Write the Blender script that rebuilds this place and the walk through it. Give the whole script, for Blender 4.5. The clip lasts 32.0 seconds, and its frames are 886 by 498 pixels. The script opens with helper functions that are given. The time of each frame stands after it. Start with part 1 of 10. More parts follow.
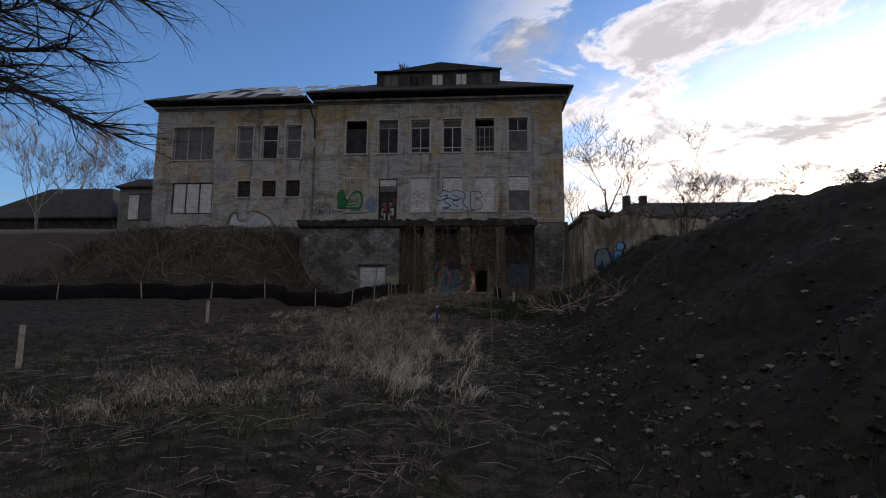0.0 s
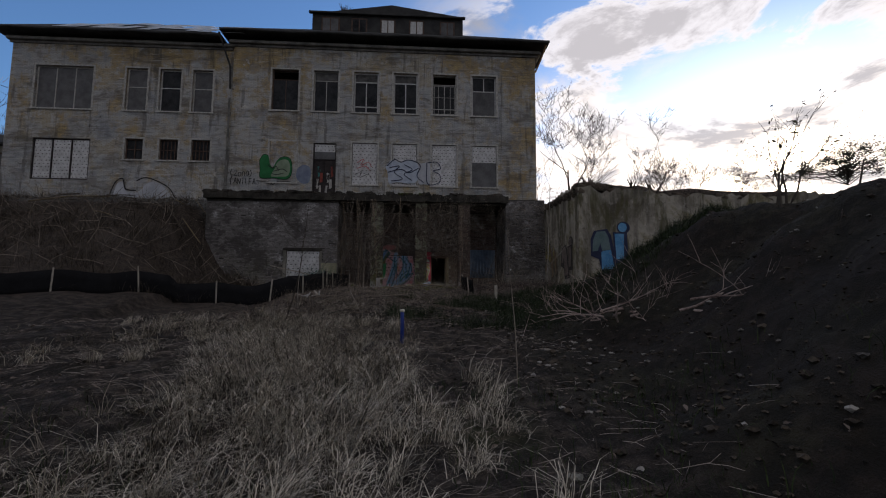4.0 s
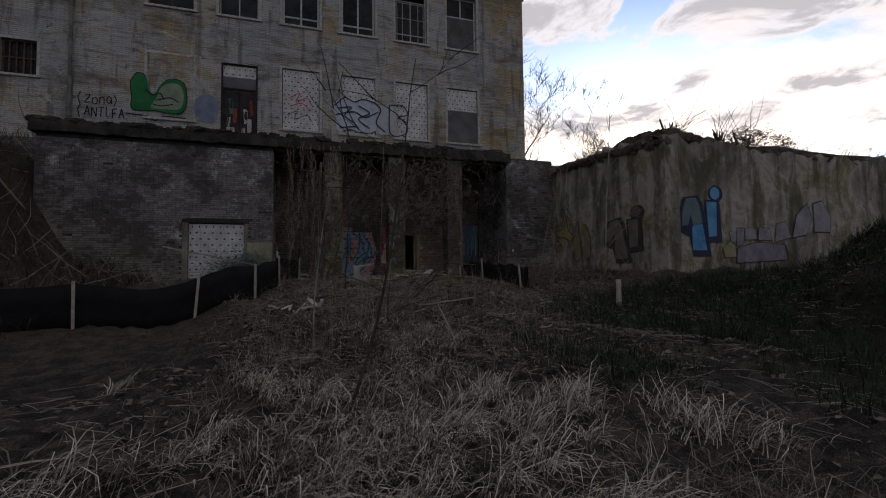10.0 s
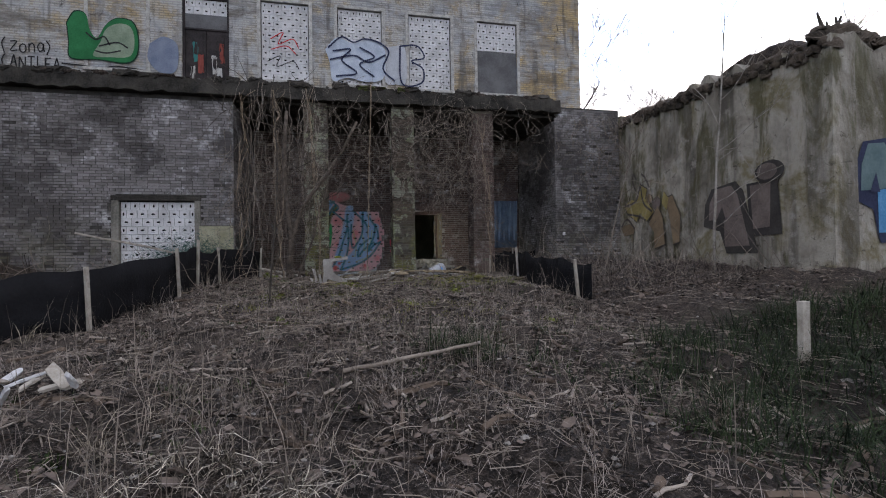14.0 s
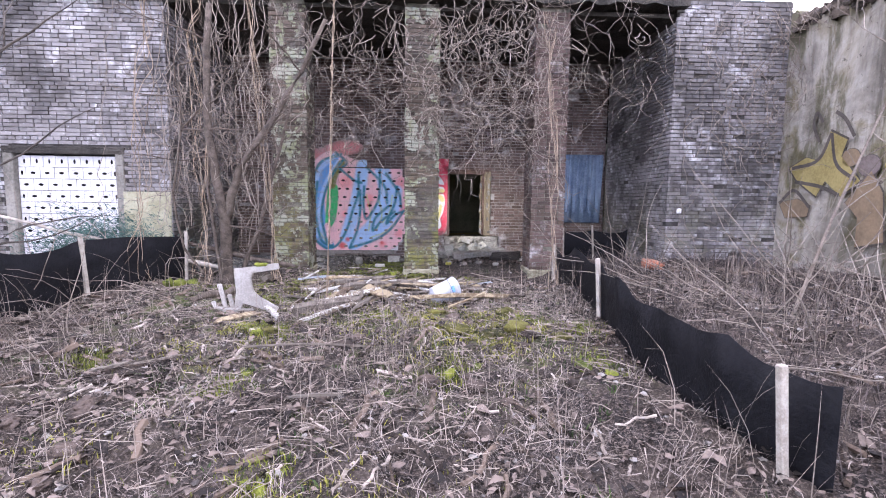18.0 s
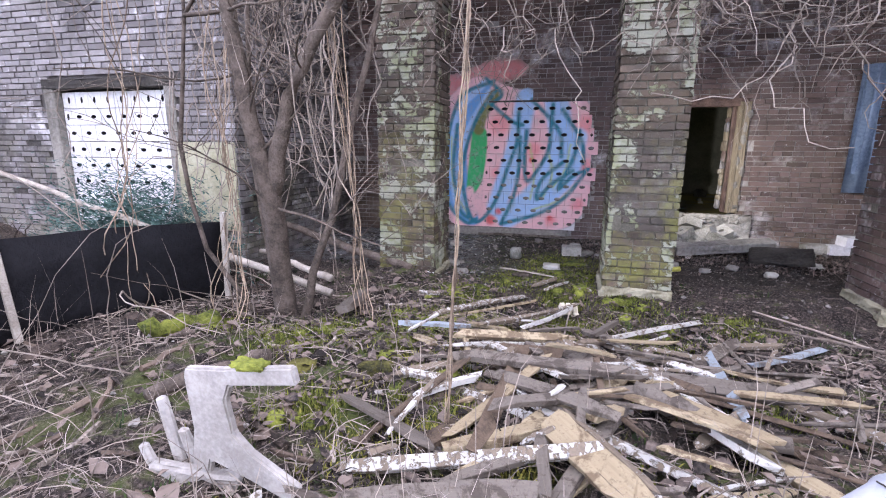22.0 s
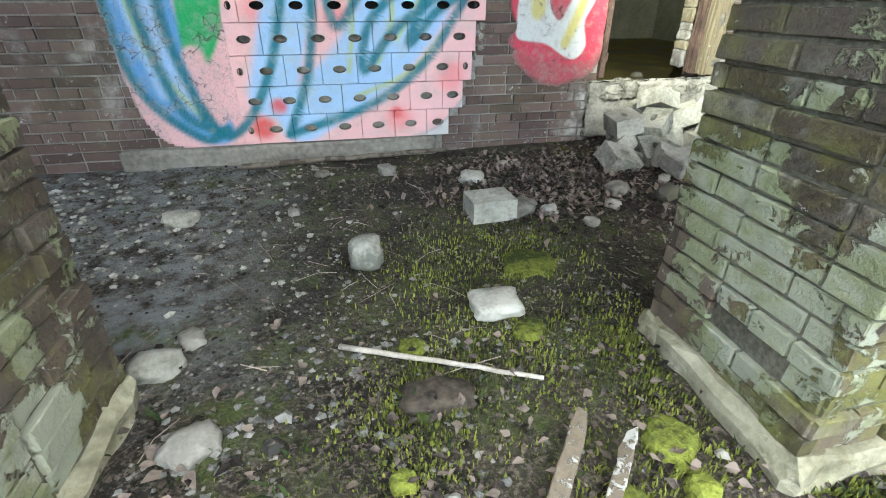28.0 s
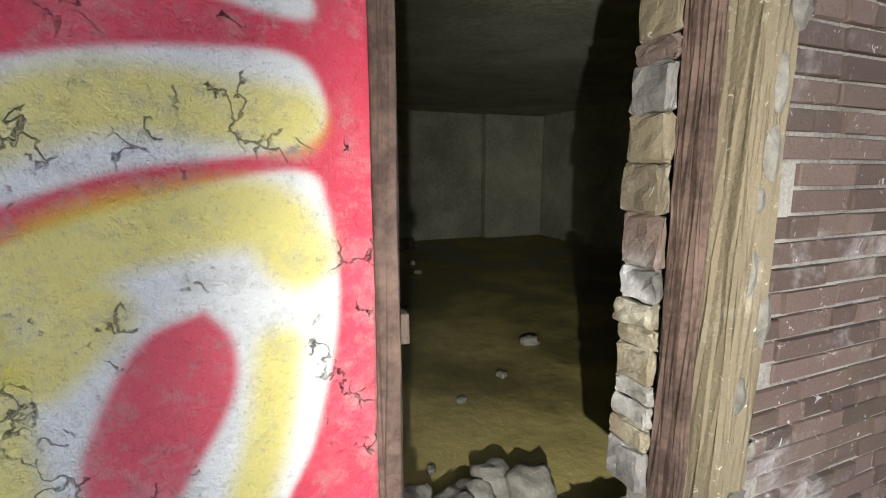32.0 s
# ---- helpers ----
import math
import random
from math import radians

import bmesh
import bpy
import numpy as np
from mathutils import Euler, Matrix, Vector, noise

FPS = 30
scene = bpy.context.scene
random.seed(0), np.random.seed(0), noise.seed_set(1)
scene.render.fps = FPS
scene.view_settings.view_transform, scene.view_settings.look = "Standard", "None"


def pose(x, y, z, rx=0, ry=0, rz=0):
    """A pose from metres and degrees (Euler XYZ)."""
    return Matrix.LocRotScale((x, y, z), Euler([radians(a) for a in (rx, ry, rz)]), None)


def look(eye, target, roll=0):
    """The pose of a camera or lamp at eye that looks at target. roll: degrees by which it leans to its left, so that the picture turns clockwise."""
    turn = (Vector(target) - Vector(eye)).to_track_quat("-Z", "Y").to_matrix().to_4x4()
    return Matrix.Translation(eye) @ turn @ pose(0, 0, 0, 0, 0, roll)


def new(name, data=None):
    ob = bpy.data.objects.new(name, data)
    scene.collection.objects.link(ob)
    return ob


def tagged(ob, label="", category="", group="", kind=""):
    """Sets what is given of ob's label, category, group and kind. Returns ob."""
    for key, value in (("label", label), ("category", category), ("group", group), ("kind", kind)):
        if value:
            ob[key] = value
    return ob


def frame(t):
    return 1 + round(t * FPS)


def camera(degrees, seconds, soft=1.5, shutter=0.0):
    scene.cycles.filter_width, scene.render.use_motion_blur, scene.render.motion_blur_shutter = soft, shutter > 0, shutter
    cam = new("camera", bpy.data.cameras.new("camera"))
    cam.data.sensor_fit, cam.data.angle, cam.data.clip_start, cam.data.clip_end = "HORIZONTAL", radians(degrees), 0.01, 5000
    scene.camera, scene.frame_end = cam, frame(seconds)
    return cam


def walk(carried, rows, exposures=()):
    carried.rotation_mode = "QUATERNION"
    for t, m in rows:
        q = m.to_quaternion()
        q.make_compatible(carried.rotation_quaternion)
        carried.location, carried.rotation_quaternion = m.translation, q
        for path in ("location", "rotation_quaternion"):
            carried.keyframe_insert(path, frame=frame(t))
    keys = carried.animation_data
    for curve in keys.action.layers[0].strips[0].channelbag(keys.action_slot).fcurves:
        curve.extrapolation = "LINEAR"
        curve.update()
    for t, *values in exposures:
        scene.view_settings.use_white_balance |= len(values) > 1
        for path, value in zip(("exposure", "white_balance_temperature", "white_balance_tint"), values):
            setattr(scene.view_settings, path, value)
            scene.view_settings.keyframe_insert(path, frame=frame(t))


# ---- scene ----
cam = camera(87.3, 32.0, 1.1)
PATH = [
    (0, (-0.032, -0.076, 1.458), (-0.167, 1.905, 1.696), 0.3),
    (0.5, (-0.123, 0.821, 1.445), (-0.198, 2.808, 1.657), 0.1),
    (1, (-0.087, 1.607, 1.523), (-0.07, 3.598, 1.718), -0.2),
    (1.5, (0.097, 2.366, 1.576), (0.166, 4.358, 1.739), -0.3),
    (2, (0.178, 3.137, 1.598), (0.23, 5.129, 1.768), -0.1),
    (2.5, (0.095, 3.926, 1.602), (0.13, 5.92, 1.761), 0.3),
    (3, (-0.273, 4.567, 1.658), (-0.232, 6.56, 1.828), 0.4),
    (3.5, (-0.652, 5.225, 1.671), (-0.575, 7.214, 1.869), 0.5),
    (5.5, (-1.86, 7.739, 1.825), (-1.581, 9.71, 2.014), -0.2),
    (6, (-2.05, 8.467, 1.858), (-1.712, 10.429, 2.048), -0.2),
    (6.5, (-2.308, 9.156, 1.898), (-1.935, 11.112, 2.092), -0.3),
    (7, (-2.509, 9.889, 1.924), (-2.136, 11.843, 2.128), -0.3),
    (7.5, (-2.855, 10.514, 1.962), (-2.473, 12.465, 2.183), -0.3),
    (8, (-3.193, 11.094, 2.023), (-2.751, 13.032, 2.245), -0.3),
    (8.5, (-3.48, 11.687, 2.066), (-2.94, 13.601, 2.273), -0.5),
    (9, (-3.769, 12.335, 2.077), (-3.218, 14.248, 2.264), -0.6),
    (9.5, (-4.116, 13.044, 2.123), (-3.545, 14.953, 2.287), -0.6),
    (10, (-4.586, 13.556, 2.191), (-3.958, 15.452, 2.296), -0.7),
    (10.5, (-4.656, 14.035, 2.17), (-3.966, 15.91, 2.251), -0.9),
    (11, (-4.619, 14.547, 2.223), (-3.884, 16.406, 2.297), -0.9),
    (11.5, (-4.312, 15.164, 2.306), (-3.612, 17.036, 2.373), -0.9),
    (12, (-3.88, 15.674, 2.313), (-3.205, 17.556, 2.374), -0.9),
    (12.5, (-3.441, 16.249, 2.286), (-2.819, 18.149, 2.342), -1.0),
    (13, (-3.01, 16.79, 2.352), (-2.461, 18.712, 2.4), -1.0),
    (13.5, (-2.674, 17.302, 2.407), (-2.194, 19.243, 2.446), -0.9),
    (14, (-2.399, 17.924, 2.503), (-1.971, 19.877, 2.53), -0.9),
    (14.5, (-2.108, 18.463, 2.569), (-1.647, 20.409, 2.545), -0.9),
    (16.5, (-1.048, 20.433, 3.261), (-0.653, 22.386, 3.082), 0.6),
    (17, (-0.933, 21.064, 3.298), (-0.641, 23.034, 3.111), 0.8),
    (17.5, (-0.87, 21.741, 3.235), (-0.657, 23.72, 3.04), 0.8),
    (18, (-0.705, 22.345, 3.209), (-0.599, 24.333, 3.012), 0.6),
    (18.5, (-0.615, 22.876, 3.247), (-0.617, 24.865, 3.035), 0.7),
    (19, (-0.655, 23.43, 3.292), (-0.808, 25.411, 3.055), 0.7),
    (19.5, (-0.656, 23.965, 3.281), (-0.951, 25.923, 3.003), 0.6),
    (20, (-0.743, 24.492, 3.282), (-1.137, 26.426, 2.956), 0.7),
    (20.5, (-0.875, 25.088, 3.276), (-1.384, 26.99, 2.929), 0.6),
    (21, (-1.015, 25.637, 3.241), (-1.575, 27.521, 2.872), 0.5),
    (21.5, (-1.183, 25.972, 3.272), (-1.679, 27.871, 2.883), 0.7),
    (22, (-1.358, 26.247, 3.297), (-1.861, 28.137, 2.877), 0.5),
    (22.5, (-1.462, 26.403, 3.29), (-2.033, 28.267, 2.842), 0.6),
    (23, (-1.486, 26.731, 3.297), (-2.119, 28.571, 2.837), 0.5),
    (23.5, (-1.683, 26.943, 3.26), (-2.316, 28.774, 2.764), 0.8),
    (24, (-1.939, 27.283, 3.347), (-2.57, 29.081, 2.739), -0.1),
    (24.5, (-2.124, 27.576, 3.224), (-2.64, 29.363, 2.488), -0.2),
    (25, (-2.226, 28.023, 3.22), (-2.518, 29.819, 2.389), -0.4),
    (25.5, (-2.317, 28.301, 3.302), (-2.339, 30.085, 2.397), -0.5),
    (27.5, (-1.911, 29.858, 2.843), (-1.654, 31.567, 1.836), 0.2),
    (28, (-1.993, 30.42, 2.991), (-1.643, 32.138, 2.029), 0.1),
    (28.5, (-1.861, 30.897, 3.15), (-1.361, 32.609, 2.244), 0.3),
    (29, (-1.802, 31.358, 3.195), (-1.16, 33.052, 2.348), 0.2),
    (29.5, (-1.664, 31.754, 3.243), (-0.914, 33.441, 2.475), 0.2),
    (30, (-1.249, 32.166, 3.332), (-0.397, 33.857, 2.686), 0.1),
    (30.5, (-0.948, 32.456, 3.435), (-0.066, 34.169, 2.9), -0.0),
    (31, (-0.682, 32.724, 3.435), (0.183, 34.471, 2.99), 0.0),
    (31.5, (-0.434, 32.89, 3.446), (0.418, 34.664, 3.089), 0.1),
    (32, (-0.178, 33.244, 3.429), (0.569, 35.07, 3.098), 0.0),
]
EXPOSURES = [
    (0.0, -0.05, 6500, 17), (6.0, -0.13, 6500, 17), (9.0, -0.1, 6480, 17), (10.0, -0.17, 6480, 18), (11.0, 0.05, 6480, 19), (12.0, 0.2, 6450, 19), (13.0, 0.62, 6350, 19), (14.0, 1.6, 6200, 16), (14.5, 2.0, 6150, 21), (16.5, 3.6, 6000, 29),
    (19.0, 3.72, 5950, 29), (22.0, 3.62, 5950, 28), (24.0, 3.74, 6050, 19), (25.0, 3.84, 6200, 16), (28.0, 4.4, 6300, 3), (29.0, 4.1, 6300, 9), (30.0, 4.05, 6300, 12), (31.0, 4.0, 6300, 14), (32.0, 3.9, 6300, 16),
]
walk(cam, [(t, look(eye, target, roll)) for t, eye, target, roll in PATH], EXPOSURES)

# ---- daylight ----
SUN_AZ, SUN_EL = 39.0, 11.6
sun_dir = Vector((math.sin(radians(SUN_AZ)) * math.cos(radians(SUN_EL)), math.cos(radians(SUN_AZ)) * math.cos(radians(SUN_EL)), math.sin(radians(SUN_EL))))
sun = new("sun", bpy.data.lights.new("sun", "SUN"))
sun.data.energy, sun.data.angle, sun.data.color = 2.2, radians(0.6), (1.0, 0.86, 0.68)
sun.matrix_world = look(sun_dir * 60, (0, 0, 0))

world = bpy.data.worlds.new("evening_sky")
scene.world = world
world.use_nodes = True


def node(tree, kind, inputs=None, **props):
    n = tree.nodes.new(kind)
    for k, v in props.items():
        setattr(n, k, v)
    for k, v in (inputs or {}).items():
        if isinstance(v, bpy.types.NodeSocket):
            tree.links.new(v, n.inputs[k])
        else:
            n.inputs[k].default_value = v
    return n


def math_node(tree, op, a, b=0.5, c=0.5, clamp=False):
    return node(tree, "ShaderNodeMath", {0: a, 1: b, 2: c}, operation=op, use_clamp=clamp).outputs[0]


def mix_rgb(tree, fac, a, b, mode="MIX"):
    n = tree.nodes.new("ShaderNodeMix")
    n.data_type, n.blend_type = "RGBA", mode
    for k, v in ((0, fac), (6, a), (7, b)):
        if isinstance(v, bpy.types.NodeSocket):
            tree.links.new(v, n.inputs[k])
        else:
            n.inputs[k].default_value = v if k == 0 or len(v) == 4 else (*v, 1)
    return n.outputs[2]


def noise_tex(tree, vec, scale, detail=4.0, rough=0.55, dist=0.0):
    return node(tree, "ShaderNodeTexNoise", {"Vector": vec, "Scale": scale, "Detail": detail, "Roughness": rough, "Distortion": dist}).outputs[0]


def ramp(tree, fac, stops):
    n = node(tree, "ShaderNodeValToRGB", {0: fac})
    el = n.color_ramp.elements
    while len(el) < len(stops):
        el.new(0.5)
    for e, (p, c) in zip(el, stops):
        e.position, e.color = p, c if len(c) == 4 else (*c, 1)
    return n.outputs[0]


def step01(tree, fac, lo, hi):
    return node(tree, "ShaderNodeMapRange", {0: fac, 1: lo, 2: hi, 3: 0.0, 4: 1.0}, interpolation_type="SMOOTHSTEP").outputs[0]


def build_sky():
    t = world.node_tree
    t.nodes.clear()
    sky = node(t, "ShaderNodeTexSky", sky_type="NISHITA", sun_disc=False, sun_elevation=radians(SUN_EL), sun_rotation=radians(SUN_AZ), air_density=1.0, dust_density=0.5, ozone_density=2.5)
    base = mix_rgb(t, 1.0, sky.outputs[0], (SKY * 0.72, SKY * 0.94, SKY * 1.16), "MULTIPLY")
    way = node(t, "ShaderNodeTexCoord").outputs["Generated"]
    sep = node(t, "ShaderNodeSeparateXYZ", {0: way})
    # flat cloud layer: the direction laid out on a plane high above
    up = math_node(t, "MAXIMUM", math_node(t, "ADD", sep.outputs[2], 0.10), 0.03)
    px = math_node(t, "DIVIDE", sep.outputs[0], up)
    py = math_node(t, "DIVIDE", sep.outputs[1], up)
    plane = node(t, "ShaderNodeCombineXYZ", {0: px, 1: py, 2: 0.0}).outputs[0]
    dot = node(t, "ShaderNodeVectorMath", {0: way, 1: tuple(sun_dir)}, operation="DOT_PRODUCT").outputs["Value"]
    toward = math_node(t, "MULTIPLY", step01(t, dot, 0.72, 0.95), step01(t, sep.outputs[2], 0.66, 0.26))
    # unseen cloud cover added overhead and behind for neutral fill, slightly brighter towards the zenith
    behind = step01(t, math_node(t, "ADD", sep.outputs[1], math_node(t, "MULTIPLY", sep.outputs[2], -0.55)), 0.42, -0.20)
    n1 = noise_tex(t, plane, 0.9, 7, 0.58, 0.3)
    cover = math_node(t, "ADD", n1, math_node(t, "ADD", math_node(t, "MULTIPLY", toward, 0.22), math_node(t, "MULTIPLY", behind, 0.24)))
    veil = step01(t, cover, 0.56, 0.70)
    thick = step01(t, noise_tex(t, plane, 1.7, 6, 0.6, 0.2), 0.52, 0.74)
    high = math_node(t, "ADD", math_node(t, "MULTIPLY", math_node(t, "MAXIMUM", sep.outputs[2], 0.0), 0.10), 0.80)
    far_cloud = mix_rgb(t, 1.0, CLOUD_FAR, node(t, "ShaderNodeCombineXYZ", {0: high, 1: high, 2: high}).outputs[0], "MULTIPLY")
    lit = mix_rgb(t, toward, far_cloud, CLOUD_LIT)
    cloud = mix_rgb(t, math_node(t, "MULTIPLY", thick, 0.72), lit, mix_rgb(t, toward, mix_rgb(t, 1.0, far_cloud, (0.78, 0.78, 0.80), "MULTIPLY"), (0.72, 0.70, 0.69)))
    sky_col = mix_rgb(t, veil, base, cloud)
    glow = math_node(t, "MULTIPLY", math_node(t, "POWER", step01(t, dot, 0.80, 1.0), 1.5), step01(t, sep.outputs[2], 0.60, 0.12))
    sky_col = mix_rgb(t, 1.0, sky_col, mix_rgb(t, glow, (0, 0, 0), (0.95, 0.84, 0.68)), "ADD")
    disc = math_node(t, "POWER", step01(t, dot, 0.985, 1.0), 5.0)
    sky_col = mix_rgb(t, 1.0, sky_col, mix_rgb(t, disc, (0, 0, 0), (9.0, 7.6, 5.4)), "ADD")
    puffs = noise_tex(t, plane, 2.3, 7, 0.62, 0.5)
    bank = math_node(t, "MULTIPLY", step01(t, puffs, 0.53, 0.62), math_node(t, "MULTIPLY", step01(t, dot, 0.70, 0.90), step01(t, sep.outputs[2], 0.10, 0.22)))
    rim = step01(t, puffs, 0.47, 0.54)
    sky_col = mix_rgb(t, math_node(t, "MULTIPLY", rim, math_node(t, "MULTIPLY", step01(t, dot, 0.70, 0.92), 0.85)), sky_col, (1.1, 1.06, 1.0))
    sky_col = mix_rgb(t, math_node(t, "MULTIPLY", bank, 0.85), sky_col, (0.58, 0.575, 0.585))
    bg = node(t, "ShaderNodeBackground", {0: sky_col, 1: 1.0})
    t.links.new(bg.outputs[0], node(t, "ShaderNodeOutputWorld").inputs[0])


SKY, CLOUD_LIT, CLOUD_FAR = 0.18, (1.3, 1.2, 1.07), (0.42, 0.425, 0.435)
build_sky()

# the light that the walker carries into the porch
torch = new("torch_light", bpy.data.lights.new("torch_light", "SPOT"))
torch.data.energy, torch.data.color, torch.data.spot_size, torch.data.spot_blend, torch.data.shadow_soft_size = 27.0, (1.0, 0.98, 0.82), radians(88), 1.0, 0.015
torch.matrix_world = look((-0.42, 32.6, 3.25), (1.1, 34.06, 3.0))

# ---- materials ----
def material(name, build, rough=0.85, metal=0.0, spec=0.3):
    m = bpy.data.materials.new(name)
    m.use_nodes = True
    t = m.node_tree
    bsdf = t.nodes["Principled BSDF"]
    bsdf.inputs["Roughness"].default_value = rough
    bsdf.inputs["Metallic"].default_value = metal
    bsdf.inputs["Specular IOR Level"].default_value = spec
    pos = node(t, "ShaderNodeNewGeometry").outputs["Position"]
    got = build(t, pos, bsdf)
    col, height, depth = (*got, None, None)[:3] if isinstance(got, tuple) else (got, None, None)
    t.links.new(col, bsdf.inputs["Base Color"])
    if height is not None:
        b = node(t, "ShaderNodeBump", {"Height": height, "Strength": 1.0, "Distance": depth})
        t.links.new(b.outputs[0], bsdf.inputs["Normal"])
    return m


def each_piece(t):
    """A random number for each object and for each loose piece of it."""
    return math_node(t, "FRACT", math_node(t, "ADD", node(t, "ShaderNodeObjectInfo").outputs["Random"], node(t, "ShaderNodeNewGeometry").outputs["Random Per Island"]))


def grained(dark, light, scale=6.0, fine=60.0, bump=0.004, vary=0.25):
    """A plain surface: two tones by a coarse and a fine noise, some change from piece to piece."""
    def build(t, pos, bsdf):
        a = noise_tex(t, pos, scale, 5, 0.6)
        b = noise_tex(t, pos, fine, 3, 0.6)
        f = math_node(t, "ADD", math_node(t, "MULTIPLY", a, 0.65), math_node(t, "MULTIPLY", b, 0.35))
        f = math_node(t, "ADD", step01(t, f, 0.32, 0.68), math_node(t, "MULTIPLY", math_node(t, "SUBTRACT", each_piece(t), 0.5), vary), clamp=True)
        return mix_rgb(t, f, dark, light), b, bump
    return build


def brick_look(dark, light, lime, lime_amount, moss=0.0, soot=0.0):
    """Bricks that differ from one to the next, with lime bloom, algae and soot in patches."""
    def build(t, pos, bsdf):
        one = each_piece(t)
        fine = noise_tex(t, pos, 70, 4, 0.65)
        mid = noise_tex(t, pos, 9, 5, 0.6)
        col = mix_rgb(t, one, dark, light)
        col = mix_rgb(t, math_node(t, "MULTIPLY", fine, 0.35), col, (0.05, 0.045, 0.04))
        bloom = noise_tex(t, pos, 1.3, 7, 0.72, 0.4)
        bloom = math_node(t, "ADD", math_node(t, "ADD", math_node(t, "MULTIPLY", bloom, 0.7), math_node(t, "MULTIPLY", math_node(t, "FRACT", math_node(t, "MULTIPLY", one, 7.0)), 0.05)), math_node(t, "MULTIPLY", mid, 0.24))
        col = mix_rgb(t, step01(t, bloom, 0.62 - lime_amount, 0.78 - lime_amount * 0.8), col, lime)
        specks = step01(t, noise_tex(t, pos, 24, 5, 0.75, 0.8), 0.615, 0.66)
        col = mix_rgb(t, math_node(t, "MULTIPLY", specks, step01(t, mid, 0.40, 0.56)), col, lime)
        if soot:
            dirt = step01(t, math_node(t, "ADD", noise_tex(t, pos, 0.8, 6, 0.65), math_node(t, "MULTIPLY", math_node(t, "SUBTRACT", one, 0.5), 0.16)), 0.47, 0.58)
            col = mix_rgb(t, math_node(t, "MULTIPLY", dirt, soot), col, (0.055, 0.05, 0.047))
        if moss:
            z = node(t, "ShaderNodeSeparateXYZ", {0: pos}).outputs[2]
            low = step01(t, math_node(t, "ADD", z, math_node(t, "MULTIPLY", mid, -1.2)), 3.6, 1.4)
            wet = step01(t, noise_tex(t, pos, 2.1, 5, 0.7), 0.42, 0.62)
            green = mix_rgb(t, mid, (0.10, 0.11, 0.025), (0.31, 0.31, 0.075))
            col = mix_rgb(t, math_node(t, "MULTIPLY", math_node(t, "MULTIPLY", low, wet), moss), col, green)
        return col, math_node(t, "ADD", fine, mid), 0.006
    return build


MORTAR_PALE = material("pale_lime_mortar", grained((0.11, 0.10, 0.09), (0.33, 0.315, 0.285), 3, 80, 0.006))
MORTAR = material("lime_mortar", grained((0.022, 0.02, 0.018), (0.10, 0.094, 0.086), 3, 80, 0.006))
BRICK_BACK = material("dark_red_brown_brick", brick_look((0.075, 0.050, 0.043), (0.19, 0.128, 0.108), (0.50, 0.48, 0.47), 0.11, 0.10, 0.30))
weathered = brick_look((0.05, 0.038, 0.028), (0.19, 0.145, 0.105), (0.42, 0.41, 0.34), 0.10, 0.7, 0.6)


def column_look(t, pos, bsdf):
    """Weathered brick with a pale lime crust that peels off in ragged patches, grey-green where it is damp."""
    col, height, depth = weathered(t, pos, bsdf)
    broad = noise_tex(t, pos, 2.4, 3, 0.5, 0.9)
    ragged = noise_tex(t, pos, 13, 5, 0.7, 0.5)
    crust = step01(t, math_node(t, "ADD", math_node(t, "MULTIPLY", broad, 0.62), math_node(t, "MULTIPLY", ragged, 0.38)), 0.525, 0.55)
    pale = mix_rgb(t, step01(t, noise_tex(t, pos, 4.5, 5, 0.65), 0.42, 0.58), (0.40, 0.42, 0.33), (0.27, 0.30, 0.17))
    col = mix_rgb(t, math_node(t, "MULTIPLY", crust, 0.72), col, pale)
    return col, math_node(t, "ADD", height, math_node(t, "MULTIPLY", crust, 0.9)), 0.010


BRICK_COLUMN = material("weathered_column_brick", column_look)
BRICK_PALE = material("limed_grey_brick", brick_look((0.17, 0.158, 0.154), (0.36, 0.342, 0.337), (0.66, 0.65, 0.66), 0.11, 0.2, 0.80))


